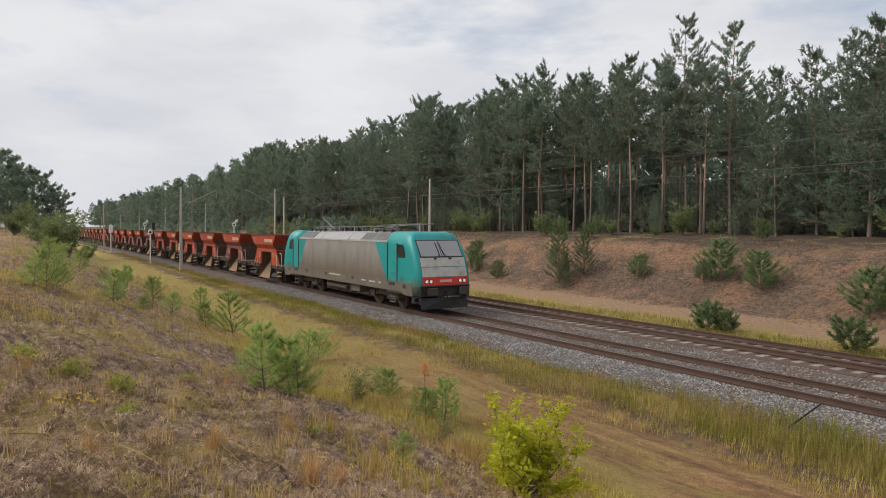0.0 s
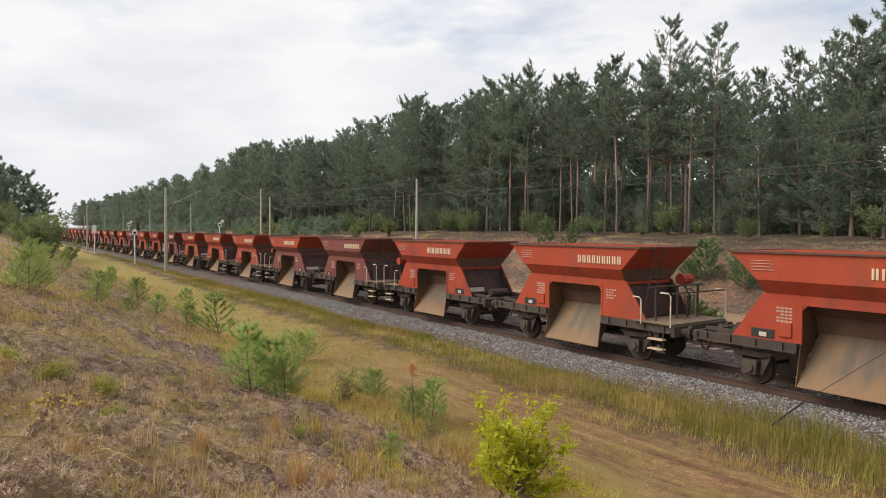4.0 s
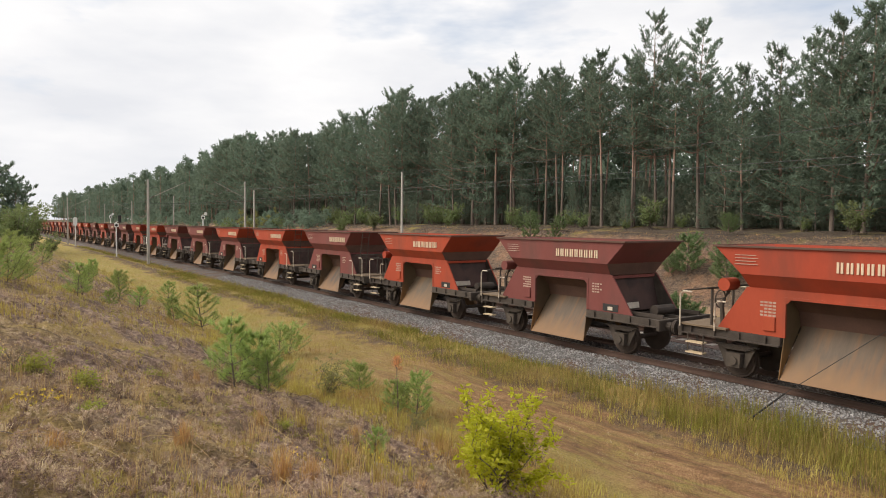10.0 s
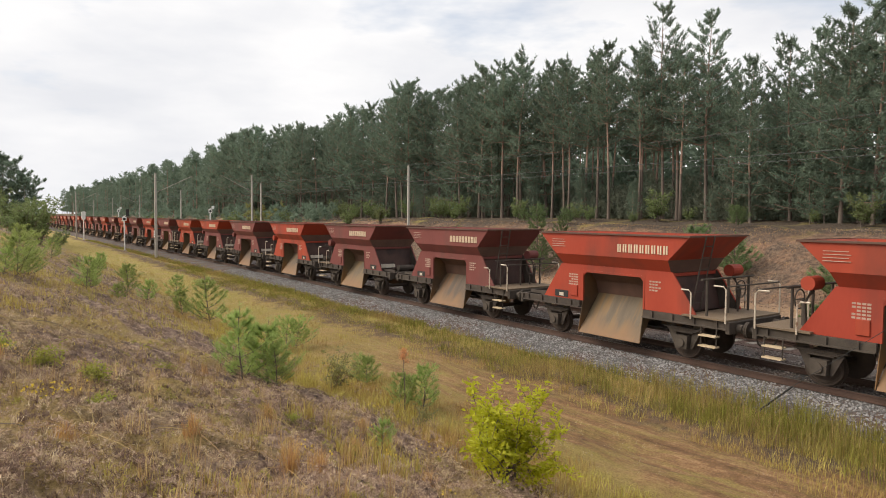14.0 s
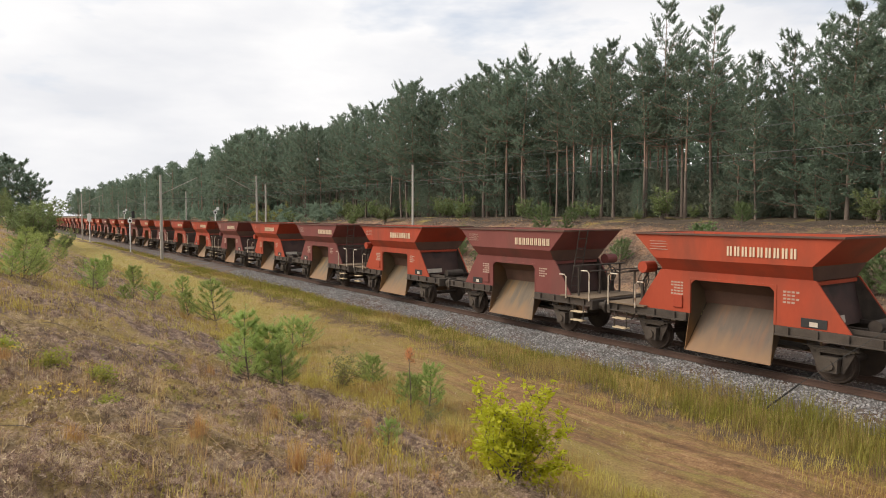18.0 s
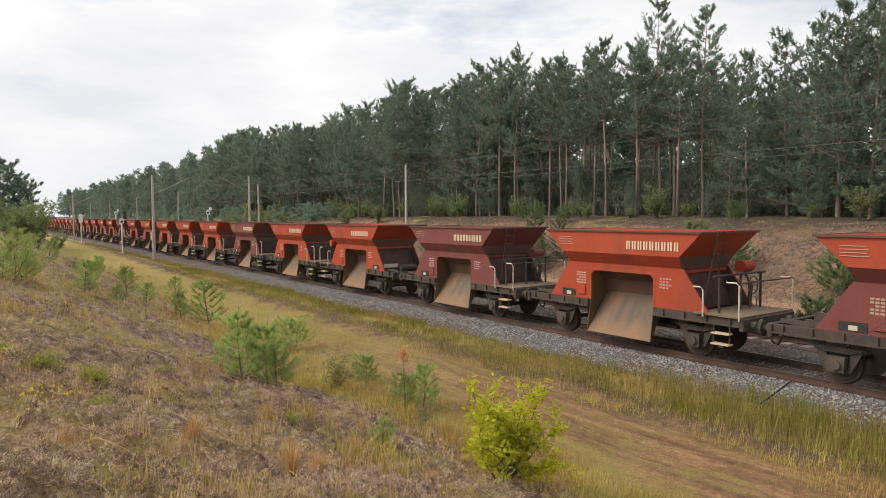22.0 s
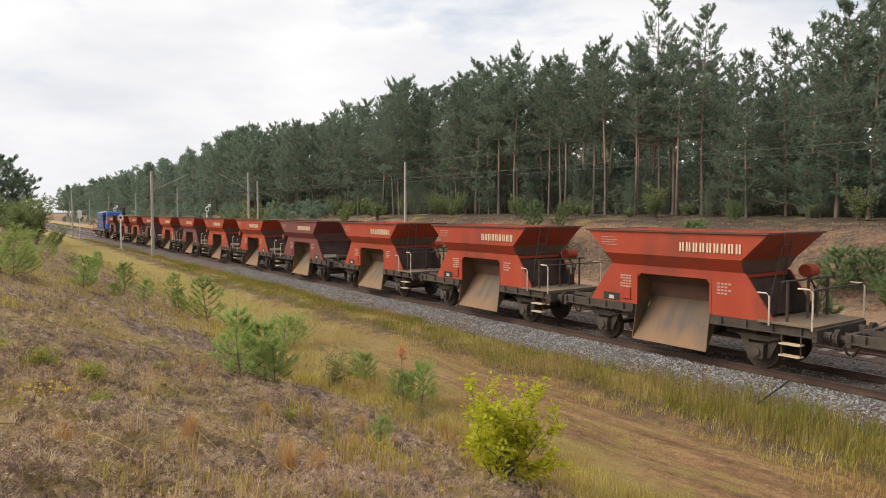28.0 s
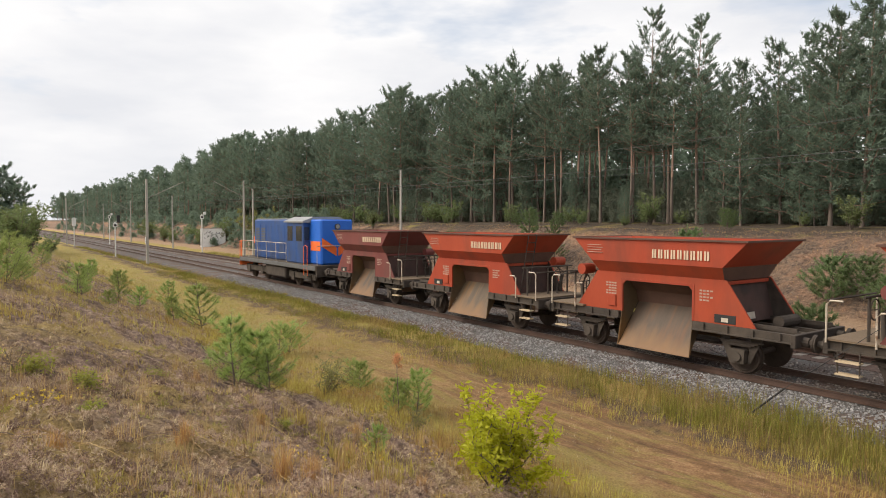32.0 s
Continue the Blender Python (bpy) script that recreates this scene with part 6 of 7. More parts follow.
# ---- the diesel at the tail ----
def build_diesel():
    x = START_1 - PITCH * (len(ORDER) - 1) - HALF - 7.12
    t = thing("diesel_locomotive", "blue hood diesel locomotive with orange stripes and rails", "locomotive")
    part("frame", box(B(), -6.45, 6.5, -1.42, 1.42, 1.08, 1.42, 0.02), FRAME_DARK, t)
    part("sole_bar", box(B(), -6.4, 6.45, -1.45, 1.45, 1.12, 1.36, 0.01), LOUVRE, t)
    part("fuel_tank", box(B(), -1.6, 1.7, -1.3, 1.3, 0.38, 1.06, 0.08), FRAME_DARK, t)
    hood = part("long_hood", box(B(), -4.5, 2.2, -1.0, 1.0, 1.42, 4.0, 0.07), BLUE, t, "blue engine hood with doors")
    part("hood_roof", box(B(), -4.5, 2.2, -0.85, 0.85, 4.0, 4.06, 0.02), ROOFGREY, hood)
    for s in (-1, 1):
        for k in range(6):
            x0 = -4.3 + 1.06 * k
            part("hood_door", box(B(), x0, x0 + 0.98, min(s * 0.99, s * 1.012), max(s * 0.99, s * 1.012), 1.55, 3.7, 0.006), BLUE, hood)
            if k < 2:
                b = B()
                for q in range(9):
                    box(b, x0 + 0.12, x0 + 0.86, min(s * 1.01, s * 1.03), max(s * 1.01, s * 1.03), 2.5 + 0.11 * q, 2.56 + 0.11 * q)
                part("grille", b, LOUVRE, hood)
    part("orange_patch", box(B(), -4.6, -4.44, -1.01, 1.01, 2.35, 2.85, 0.01), SIGNAL_O, hood, "orange warning stripe")
    cab = part("cab", box(B(), 2.2, 4.75, -1.4, 1.4, 1.42, 3.85, 0.06), BLUE, t, "blue driver's cab with large windows")
    b = prism(B(), [(-1.5, 3.82), (1.5, 3.82), (1.5, 3.9), (0.8, 4.16), (-0.8, 4.16), (-1.5, 3.9)], 2.05, 4.9, "x")
    part("cab_roof", b, ROOFGREY, cab, "pale grey overhanging roof")
    for s in (-1, 1):
        for x0, x1 in ((2.45, 3.15), (3.75, 4.5)):
            fr = part("window_frame", box(B(), x0 - 0.05, x1 + 0.05, min(s * 1.39, s * 1.412), max(s * 1.39, s * 1.412), 2.72, 3.62, 0.01), BLACK, cab)
            part("pane", box(B(), x0, x1, min(s * 1.39, s * 1.418), max(s * 1.39, s * 1.418), 2.77, 3.57), GLASS, fr)
        part("cab_door", box(B(), 3.22, 3.70, min(s * 1.39, s * 1.415), max(s * 1.39, s * 1.415), 1.5, 3.6, 0.008), BLUE, cab)
        for e, yy in ((2.19, 1), (4.76, 1)):
            part("end_window", box(B(), min(e, e - 0.02 if e < 3 else e + 0.02), max(e, e - 0.02 if e < 3 else e + 0.02), min(s * 1.05, s * 1.34), max(s * 1.05, s * 1.34), 2.8, 3.55), GLASS, cab)
    sh = part("short_hood", box(B(), 4.75, 6.3, -1.0, 1.0, 1.42, 4.0, 0.08), BLUE_B, t, "blue short hood, painted brighter as if lit")
    part("end_panel", box(B(), 6.29, 6.32, -0.93, 0.93, 1.5, 3.93, 0.01), BLUE_B, sh)
    lampm = part("headlight", cyl(B(), (6.3, 0, 3.6), (6.38, 0, 3.6), 0.17, n=14), BLACK, sh)
    part("lens", cyl(B(), (6.38, 0, 3.6), (6.388, 0, 3.6), 0.13, n=14), ROOFGREY, lampm)
    for s in (-1, 1):
        part("orange_band", box(B(), 4.9, 6.2, min(s * 0.99, s * 1.012), max(s * 0.99, s * 1.012), 2.2, 2.75, 0.005), SIGNAL_O, sh, "orange band")
        q = [(6.33, s * 0.05, 1.9), (6.33, s * 0.95, 2.45), (6.33, s * 0.95, 2.95), (6.33, s * 0.05, 2.4)]
        part("orange_chevron", plate(B(), q if s > 0 else q[::-1], 0.01), SIGNAL_O, sh)
        # rails along the walkway
        for e0, e1 in ((-6.3, 2.1),):
            b = B()
            tube(b, [(e0, s * 1.38, 2.55), (e1, s * 1.38, 2.55)], 0.022, 6)
            part("handrail", b, RAILING, t, "pale walkway rail")
            b = B()
            tube(b, [(e0, s * 1.38, 1.95), (e1, s * 1.38, 1.95)], 0.018, 6)
            part("handrail", b, RAILING, t)
            for k in range(6):
                xx = e0 + (e1 - e0) * k / 5
                part("stanchion", tube(B(), [(xx, s * 1.38, 1.42), (xx, s * 1.38, 2.57)], 0.02, 6), SIGNAL_O if k in (0,) else RAILING, t)
        for xx in (4.85, 5.35, -6.35, -5.95):
            b = B()
            tube(b, [(xx, s * 1.43, 0.75), (xx, s * 1.43, 2.45), (xx + 0.25 * (1 if xx in (4.85, -6.35) else -1), s * 1.43, 2.5)], 0.022, 6)
            part("step_rail", b, SIGNAL_O, t, "orange grab rail")
        for z in (0.45, 0.75, 1.05):
            part("step", box(B(), 4.85, 5.4, min(s * 1.25, s * 1.45), max(s * 1.25, s * 1.45), z, z + 0.03), FRAME_DARK, t)
            part("step", box(B(), -6.4, -5.9, min(s * 1.25, s * 1.45), max(s * 1.25, s * 1.45), z, z + 0.03), FRAME_DARK, t)
        for e in (-1, 1):
            b = B()
            cyl(b, (e * 6.5, s * 0.875, 1.05), (e * 6.95, s * 0.875, 1.05), 0.12, n=10)
            cyl(b, (e * 6.95, s * 0.875, 1.05), (e * 7.1, s * 0.875, 1.05), 0.23, 0.22, 14)
            part("buffer", b, FRAME_DARK, t)
    for e in (-1, 1):
        part("headstock", box(B(), min(e * 6.4, e * 6.55), max(e * 6.4, e * 6.55), -1.4, 1.4, 0.75, 1.4, 0.02), SIGNAL_O if e < 0 else FRAME_DARK, t)
        b = B()
        tube(b, [(e * 6.4, -1.3, 1.42), (e * 6.4, -1.3, 2.5), (e * 6.4, 1.3, 2.5), (e * 6.4, 1.3, 1.42)], 0.025, 6)
        part("end_rail", b, SIGNAL_O if e < 0 else RAILING, t)
        bg = part("bogie", box(B(), e * 3.9 - 1.9, e * 3.9 + 1.9, -1.15, -1.0, 0.5, 0.85, 0.03), FRAME_DARK, t)
        part("bogie_frame", box(B(), e * 3.9 - 1.9, e * 3.9 + 1.9, 1.0, 1.15, 0.5, 0.85, 0.03), FRAME_DARK, bg)
        b = B()
        for y in (-1.08, 1.08):
            for dx in (-1.25, 1.25):
                box(b, e * 3.9 + dx - 0.2, e * 3.9 + dx + 0.2, y - 0.12, y + 0.12, 0.35, 0.8)
                cyl(b, (e * 3.9 + dx - 0.38, y, 0.5), (e * 3.9 + dx - 0.38, y, 0.9), 0.1, n=8)
                cyl(b, (e * 3.9 + dx + 0.38, y, 0.5), (e * 3.9 + dx + 0.38, y, 0.9), 0.1, n=8)
        part("axle_gear", b, FRAME_DARK, bg)
        for dx in (-1.25, 1.25):
            wheelset(t, e * 3.9 + dx, 0.5)
    part("exhaust", cyl(B(), (0.4, 0.2, 4.0), (0.4, 0.2, 4.25), 0.14, n=10), BLACK, t)
    t.matrix_basis = pose(x, 0, 0)
    TRAIN.append((t, x, 0))


build_diesel()


# ---- young trees and bushes on the near slope ----
def at_ground(x, y, turn=0.0, s=1.0):
    return pose(x, y, float(height(x, y)) - 0.03, 0, 0, turn) @ Matrix.Diagonal((s, s, s, 1))


def place(src, spots, seed=1):
    """src at the first spot, copies at the others; spots are x, y, height over src's own height."""
    rng = random.Random(seed)
    for i, (x, y, s) in enumerate(spots):
        m = at_ground(x, y, rng.uniform(0, 360), s)
        t = src if i == 0 else copy_thing(src, m)
        t.matrix_basis = m


def young_pine(name, seed, h, spread, whorls, label, needle, length=0.1, width=0.0042, per=26, group="", cone=1.0, lean=0.06):
    """A young pine: thin leader, whorls of limbs that bend upwards, side shoots, brushes of needles on all of them."""
    rng = np.random.RandomState(seed)
    t = thing(name, label, "tree", group)
    ph = rng.uniform(0, 6.3)

    def at(f):
        return np.array((lean * h * math.sin(f * 2.6 + ph) - lean * h * math.sin(ph), lean * h * (math.cos(f * 2.1 + ph) - math.cos(ph)), h * f))
    r0 = 0.012 * h + 0.004
    bm, rings = B(), []
    for i in range(7):
        c, r = at(i / 6) - np.array((0, 0, 0.05 if i == 0 else 0)), r0 * (1 - 0.85 * i / 6)
        rings.append([bm.verts.new((c[0] + r * math.cos(k * 1.2566), c[1] + r * math.sin(k * 1.2566), c[2])) for k in range(5)])
    for lo, hi in zip(rings, rings[1:]):
        for k in range(5):
            bm.faces.new((lo[k], lo[(k + 1) % 5], hi[(k + 1) % 5], hi[k]))
    part("trunk", bm, BARK_LOW, t, smooth=True)
    wood, A, Z = B(), [], []
    A.append(at(0.78))
    Z.append(at(1.02))
    for w in range(whorls):
        g = (w + 0.3) / whorls
        f = 0.05 + 0.85 * g + rng.uniform(-0.02, 0.02)
        for k in range(rng.randint(4, 7)):
            az = 6.283 * k / 5 + w * 1.1 + rng.uniform(-0.4, 0.4)
            reach = spread * ((1 - g) ** (0.8 * cone) * (0.75 + 0.25 * min(1, 4 * g)) + 0.12) * rng.uniform(0.5, 1.2)
            out = np.array((math.cos(az), math.sin(az), 0.0))
            p = [at(f) + out * reach * u + np.array((0, 0, reach * (0.25 * u + (0.35 + 0.3 * g) * u * u))) for u in (0, 0.4, 0.75, 1.0)]
            tube(wood, [tuple(q) for q in p], 0.004 * h * (1.2 - g) + 0.002, 3)
            A += [p[1], p[2]]
            Z += [p[2], p[3]]
            for q in range(4):
                v = rng.uniform(0.25, 0.95)
                b0 = np.array([np.interp(v, (0, 0.4, 0.75, 1.0), [e[i] for e in p]) for i in range(3)])
                d = out * 0.6 + np.array((-out[1], out[0], 0.0)) * rng.uniform(-1, 1) + np.array((0, 0, rng.uniform(0.3, 0.9)))
                A.append(b0)
                Z.append(b0 + d / np.linalg.norm(d) * reach * rng.uniform(0.18, 0.38))
    tagged(part("branchwork", wood, BARK_LOW, t), kind="stuff")
    A, Z = np.array(A), np.array(Z)
    a, d = np.repeat(A, per, 0), np.repeat(Z - A, per, 0)
    m = len(a)
    base = a + d * rng.uniform(0.0, 1.05, m)[:, None]
    dn = d / (np.linalg.norm(d, axis=1)[:, None] + 1e-6)
    rad = np.cross(dn, rng.normal(0, 1, (m, 3)))
    rad /= np.linalg.norm(rad, axis=1)[:, None] + 1e-9
    way = dn * rng.uniform(0.35, 1.0, m)[:, None] + rad * 0.75
    way /= np.linalg.norm(way, axis=1)[:, None]
    sd = np.cross(way, rng.normal(0, 1, (m, 3)))
    sd /= np.linalg.norm(sd, axis=1)[:, None] + 1e-9
    ln = length * rng.uniform(0.6, 1.15, m)[:, None]
    tri_soup("crown", np.stack([base - sd * width, base + sd * width, base + way * ln], 1), needle, t)
    return t


SAP = "pine saplings on the slope"
sap_a = young_pine("pine_sapling", 101, 1.6, 0.72, 7, "light green pine sapling in dry grass", NEEDLE_Y, 0.13, 0.0045, 34, SAP)
place(sap_a, [(-13.42, -12.67, 1.0), (-13.1, -12.1, 0.62), (-25.9, -9.93, 1.2), (-28.9, -12.34, 0.82), (-12.36, -8.95, 0.72), (-12.4, -9.5, 0.55), (-23.24, -14.41, 0.7), (-33, -9.6, 0.8)], 3)
sap_b = young_pine("pine_sapling", 102, 1.3, 0.62, 6, "bushy young pine in dry grass", NEEDLE_Y, 0.13, 0.0045, 34, SAP)
place(sap_b, [(-13.55, -12.1, 1.08), (-27.82, -11.78, 0.7), (-27.13, -10.65, 0.85), (-15.0, -8.95, 0.62), (-8.33, -12.28, 0.36), (-23.9, -14.2, 0.55), (-31, -13.2, 0.7), (-36, -12.4, 0.8), (-12.9, -9.0, 0.55), (-40, -10.6, 0.7), (-24.6, -13.3, 0.5)], 4)
sap_c = young_pine("pine_sapling", 103, 1.3, 0.95, 6, "spreading green young pine", NEEDLE_Y, 0.13, 0.0045, 34, SAP, cone=0.7)
place(sap_c, [(-21.8, -16.3, 0.95), (-22.3, -16.0, 0.6), (-21.3, -16.6, 0.55), (-20.15, -9.1, 0.8), (-20.6, -8.6, 0.75), (-15.7, -8.8, 0.5), (-14.2, -12.3, 0.6), (-28, -15.6, 0.6), (-31, -15.9, 0.7), (-34, -14.6, 0.7), (-38, -15.6, 0.8)], 5)
rust = pine("pine_sapling", 104, 1.2, 0.8, 0.2, 9, 4, 10, 0.08, 0.006, "young pine with a dead rust-brown top", trunk_r=0.018, needle=RUSTTIP, stubs=False, flat_top=False, bark_switch=1.0, rise0=0.35, sparse=0.3, group=SAP)
place(rust, [(-12.28, -9.49, 1.12)])
yb = broad_bush("cherry_bush", 201, 1.45, 0.95, 16, 3800, 0.10, LEAF_Y, "bright yellow-green leafy bush on the slope", slim=0.2, tilt_to=0.8)
place(yb, [(-6.85, -11.2, 1.0)])
wil = broad_bush("willow_bush", 202, 1.0, 0.6, 12, 1100, 0.06, LEAF_O, "olive willow bush in dry grass", group="low bushes")
place(wil, [(-14.38, -10.26, 1.0), (-10.6, -10.2, 0.5), (-17.5, -10.4, 0.6), (-35, -13.5, 0.7)], 6)
drybush = broad_bush("dry_shrub", 203, 0.7, 0.35, 9, 260, 0.03, GRASS_D, "withered brown shrub beside the sandy road", group="low bushes")
place(drybush, [(-8.41, -9.0, 1.0), (-10.1, -16.6, 0.9), (-17.0, -15.5, 0.8), (-11.7, -15.3, 0.6)], 7)
farb = broad_bush("leafy_bush", 204, 2.9, 1.7, 16, 3200, 0.16, LEAF, "round green leafy bush on the rise", group="leafy bushes")
place(farb, [(-50.6, -14.0, 1.0), (-49.6, -14.9, 0.85), (-56, -15.2, 0.85), (-75, -15.2, 1.0), (-80, -16.7, 1.1), (-82, -13.6, 1.2), (-60, -12.2, 0.55), (-67, -17, 0.9)], 8)
low = broad_bush("low_green_shrub", 205, 0.22, 0.42, 12, 620, 0.035, LEAF_G, "low green shrub among lichen", group="low bushes")
place(low, [(-10.0, -16.45, 1.5), (-7.66, -16.05, 0.8), (-9.2, -15.9, 1.2), (-10.9, -16.9, 1.4), (-12.0, -14.5, 1.0), (-9.0, -13.4, 0.8)], 9)

# ---- growth on the far bank ----
sp = young_pine("spruce_tree", 111, 4.4, 1.25, 15, "dense blue-green spruce on the sandy bank", NEEDLE_B, 0.13, 0.013, 26, "trees on the bank", lean=0.01)
place(sp, [(-33.8, 14.4, 1.05), (-32.6, 15.6, 0.8), (-32.9, 14.0, 0.62)], 10)
yp = young_pine("young_pine", 112, 2.5, 1.25, 8, "young pine on the sandy bank", NEEDLE_B, 0.19, 0.013, 34, "trees on the bank", cone=0.8, lean=0.03)
place(yp, [(-23.0, 16.6, 1.05), (-24.0, 16.6, 0.55), (-20.2, 16.2, 0.95), (-14.0, 14.2, 0.95), (-12.8, 14.5, 0.85), (-28.5, 16.3, 0.66), (-44.4, 14.9, 0.8), (-40.6, 14.3, 0.62), (-46.5, 16.5, 0.8), (-40.0, 20.2, 0.7), (-49, 15.5, 0.7), (-11.2, 13.0, 0.8), (-38, 21.5, 0.55), (-42, 20.5, 0.5), (-6, 15, 1.0), (-53, 14, 0.8), (-58, 15.5, 0.9), (-24, 22.5, 0.6)], 11)
mp = young_pine("mountain_pine", 113, 1.05, 0.72, 6, "low dark green pine bush beside the track", NEEDLE_B, 0.16, 0.010, 46, "trees on the bank", cone=0.5, lean=0.02)
place(mp, [(-17.8, 8.3, 1.05), (-17.1, 8.5, 0.8), (-11.86, 8.2, 1.05), (-58, 9.6, 0.7), (-71, 9.8, 0.9), (-74, 9.6, 0.6), (-66, 10.2, 0.6)], 12)
bb = broad_bush("leafy_bush", 206, 3.6, 1.9, 14, 2600, 0.2, LEAF, "green bush at the foot of the bank", group="leafy bushes")
place(bb, [(-80, 16.5, 0.6), (-105, 15.7, 1.1), (-97, 17, 0.9), (-90, 18, 0.7), (-112, 13.5, 0.8), (-120, 14, 0.9), (-127, 12.6, 0.7), (-70, 18, 0.6), (-135, 13, 1.0), (-64, 19, 0.6), (-150, 13, 1.2)], 13)
ub = broad_bush("leafy_bush", 208, 2.2, 1.5, 12, 1800, 0.16, LEAF, "light green shrub at the forest's edge", group="leafy bushes")
rng_u = random.Random(5)
place(ub, [(rng_u.uniform(-95, 2), rng_u.uniform(25.5, 29.5), rng_u.uniform(0.4, 1.3)) for k in range(34)], 15)
bi = broad_bush("birch_tree", 207, 5.2, 1.5, 12, 2600, 0.22, LEAF_O, "young birch with yellowing leaves")
place(bi, [(-93, 16.0, 1.0)])


# ---- grasses ----
def blades(name, seed, spots, per, h, width, spread, mat, label, curl=0.35, parent=None):
    """Bent grass blades in tufts; spots is an array of x, y, size."""
    rng = np.random.RandomState(seed)
    p = np.repeat(spots, per, 0)
    n = len(p)
    bx, by = p[:, 0] + rng.normal(0, spread, n), p[:, 1] + rng.normal(0, spread, n)
    base = np.stack([bx, by, height(bx, by) - 0.02], -1)
    ln = (h * p[:, 2] * rng.uniform(0.45, 1.15, n))[:, None]
    a = rng.uniform(0, 6.283, n)
    out = np.stack([np.cos(a), np.sin(a), np.zeros(n)], -1)
    side = np.stack([-np.sin(a + 0.7), np.cos(a + 0.7), np.zeros(n)], -1) * width * rng.uniform(0.6, 1.3, n)[:, None]
    up = np.array([0, 0, 1.0])
    bend = rng.uniform(0.05, 1.0, n)[:, None] * curl
    mid = base + up * ln * 0.6 + out * ln * bend * 0.3
    tip = base + up * ln * (1 - bend * 0.35) + out * ln * bend
    V = np.stack([base - side, base + side, mid + side * 0.7, mid - side * 0.7, tip], 1).reshape(-1, 3)
    k = np.arange(n)[:, None] * 5
    F = np.concatenate([k + np.array([0, 1, 2]), k + np.array([0, 2, 3]), k + np.array([3, 2, 4])]).astype(np.int32)
    me = bpy.data.meshes.new(name)
    me.vertices.add(len(V))
    me.vertices.foreach_set("co", V.astype(np.float32).reshape(-1))
    m = len(F)
    me.loops.add(m * 3)
    me.loops.foreach_set("vertex_index", F.reshape(-1))
    me.polygons.add(m)
    me.polygons.foreach_set("loop_start", np.arange(0, m * 3, 3, dtype=np.int32))
    me.update(calc_edges=True)
    return tagged(part_of(name, me, mat, parent), label, "grass", kind="stuff")


def spread_spots(seed, n, r0, r1, test, a0=8, a1=104):
    """Spots over the slope, thinner with distance from its top, kept where test says."""
    rng = np.random.RandomState(seed)
    r = r0 * (r1 / r0) ** rng.rand(n)
    a = np.radians(rng.uniform(a0, a1, n))
    x, y = -np.sin(a) * r, -17.0 + np.cos(a) * r
    keep = test(x, y, rng)
    return np.stack([x, y, rng.uniform(0.6, 1.2, n)], -1)[keep]


def patchy(x, y, k, s):
    return np.sin(x * k + s) + np.sin(y * k * 1.3 + s * 2.1) + 0.7 * np.sin((x + y) * k * 2.1 + s * 3.3) + 0.5 * np.sin((x - 0.6 * y) * k * 4.3 + s)


SLOPE = lambda x, y: (y < -9.6 + 0.9 * np.sin(x * 0.3)) & (y > -40)
hr = np.random.RandomState(31)
for hk, (mat, share, what) in enumerate(((HEATH, 6500, "grey-brown lichen cushions on the slope"), (HEATH_L, 2600, "pale straw-coloured lichen cushions"), (HEATH_G, 2600, "olive moss cushions among the lichen"), (HEATH_D, 4200, "dark dead heather cushions"))):
    hs = spread_spots(61 + hk, share, 2.6, 36, lambda x, y, r: SLOPE(x, y) & (patchy(x, y, 1.1, 1 + hk * 1.7) + 0.8 * r.normal(0, 1, len(x)) > (-0.7, 0.5, 0.7, -0.1)[hk]))
    c = np.repeat(hs, 7, 0)
    off = hr.normal(0, 0.062, (len(c), 2)) * c[:, 2:3]
    dome = 0.09 * np.exp(-(off ** 2).sum(1) / 0.006)
    hx, hy = c[:, 0] + off[:, 0], c[:, 1] + off[:, 1]
    hc = np.stack([hx, hy, height(hx, hy) + dome], -1)
    hd = np.concatenate([off * 9, np.full((len(c), 1), 0.5)], 1)
    tagged(tri_soup("heath_mat", needle_clumps(hr, hc, hd, 13, 0.037, 0.0032), mat), what, "heath", kind="stuff")
blades("hair_grass_tuft", 320, spread_spots(21, 3900, 2.8, 40, lambda x, y, r: SLOPE(x, y) & (patchy(x, y, 0.9, 4) + r.normal(0, 1, len(x)) > 0.0)), 22, 0.13, 0.0032, 0.016, HEATH_L, "grey-straw tufts of hair grass on the slope", 1.25)
blades("hair_grass_tuft", 321, spread_spots(22, 3000, 2.8, 30, lambda x, y, r: SLOPE(x, y) & (patchy(x, y, 0.8, 9) + r.normal(0, 1, len(x)) > 0.4)), 22, 0.12, 0.0036, 0.02, HEATH_D, "withered dark tufts on the slope", 1.25)
blades("short_dry_grass", 302, spread_spots(2, 13000, 2.6, 60, lambda x, y, r: SLOPE(x, y) & (patchy(x, y, 0.7, 2) + r.normal(0, 1, len(x)) > 0.4)), 7, 0.11, 0.0024, 0.07, GRASS_D, "short straw-coloured grass on the slope", 0.9)
blades("tall_dry_grass", 303, spread_spots(3, 520, 3.0, 45, lambda x, y, r: SLOPE(x, y) & (patchy(x, y, 0.5, 5) > 0.1)), 30, 0.42, 0.0026, 0.05, GRASS_D, "tufts of tall dry grass", 0.7)
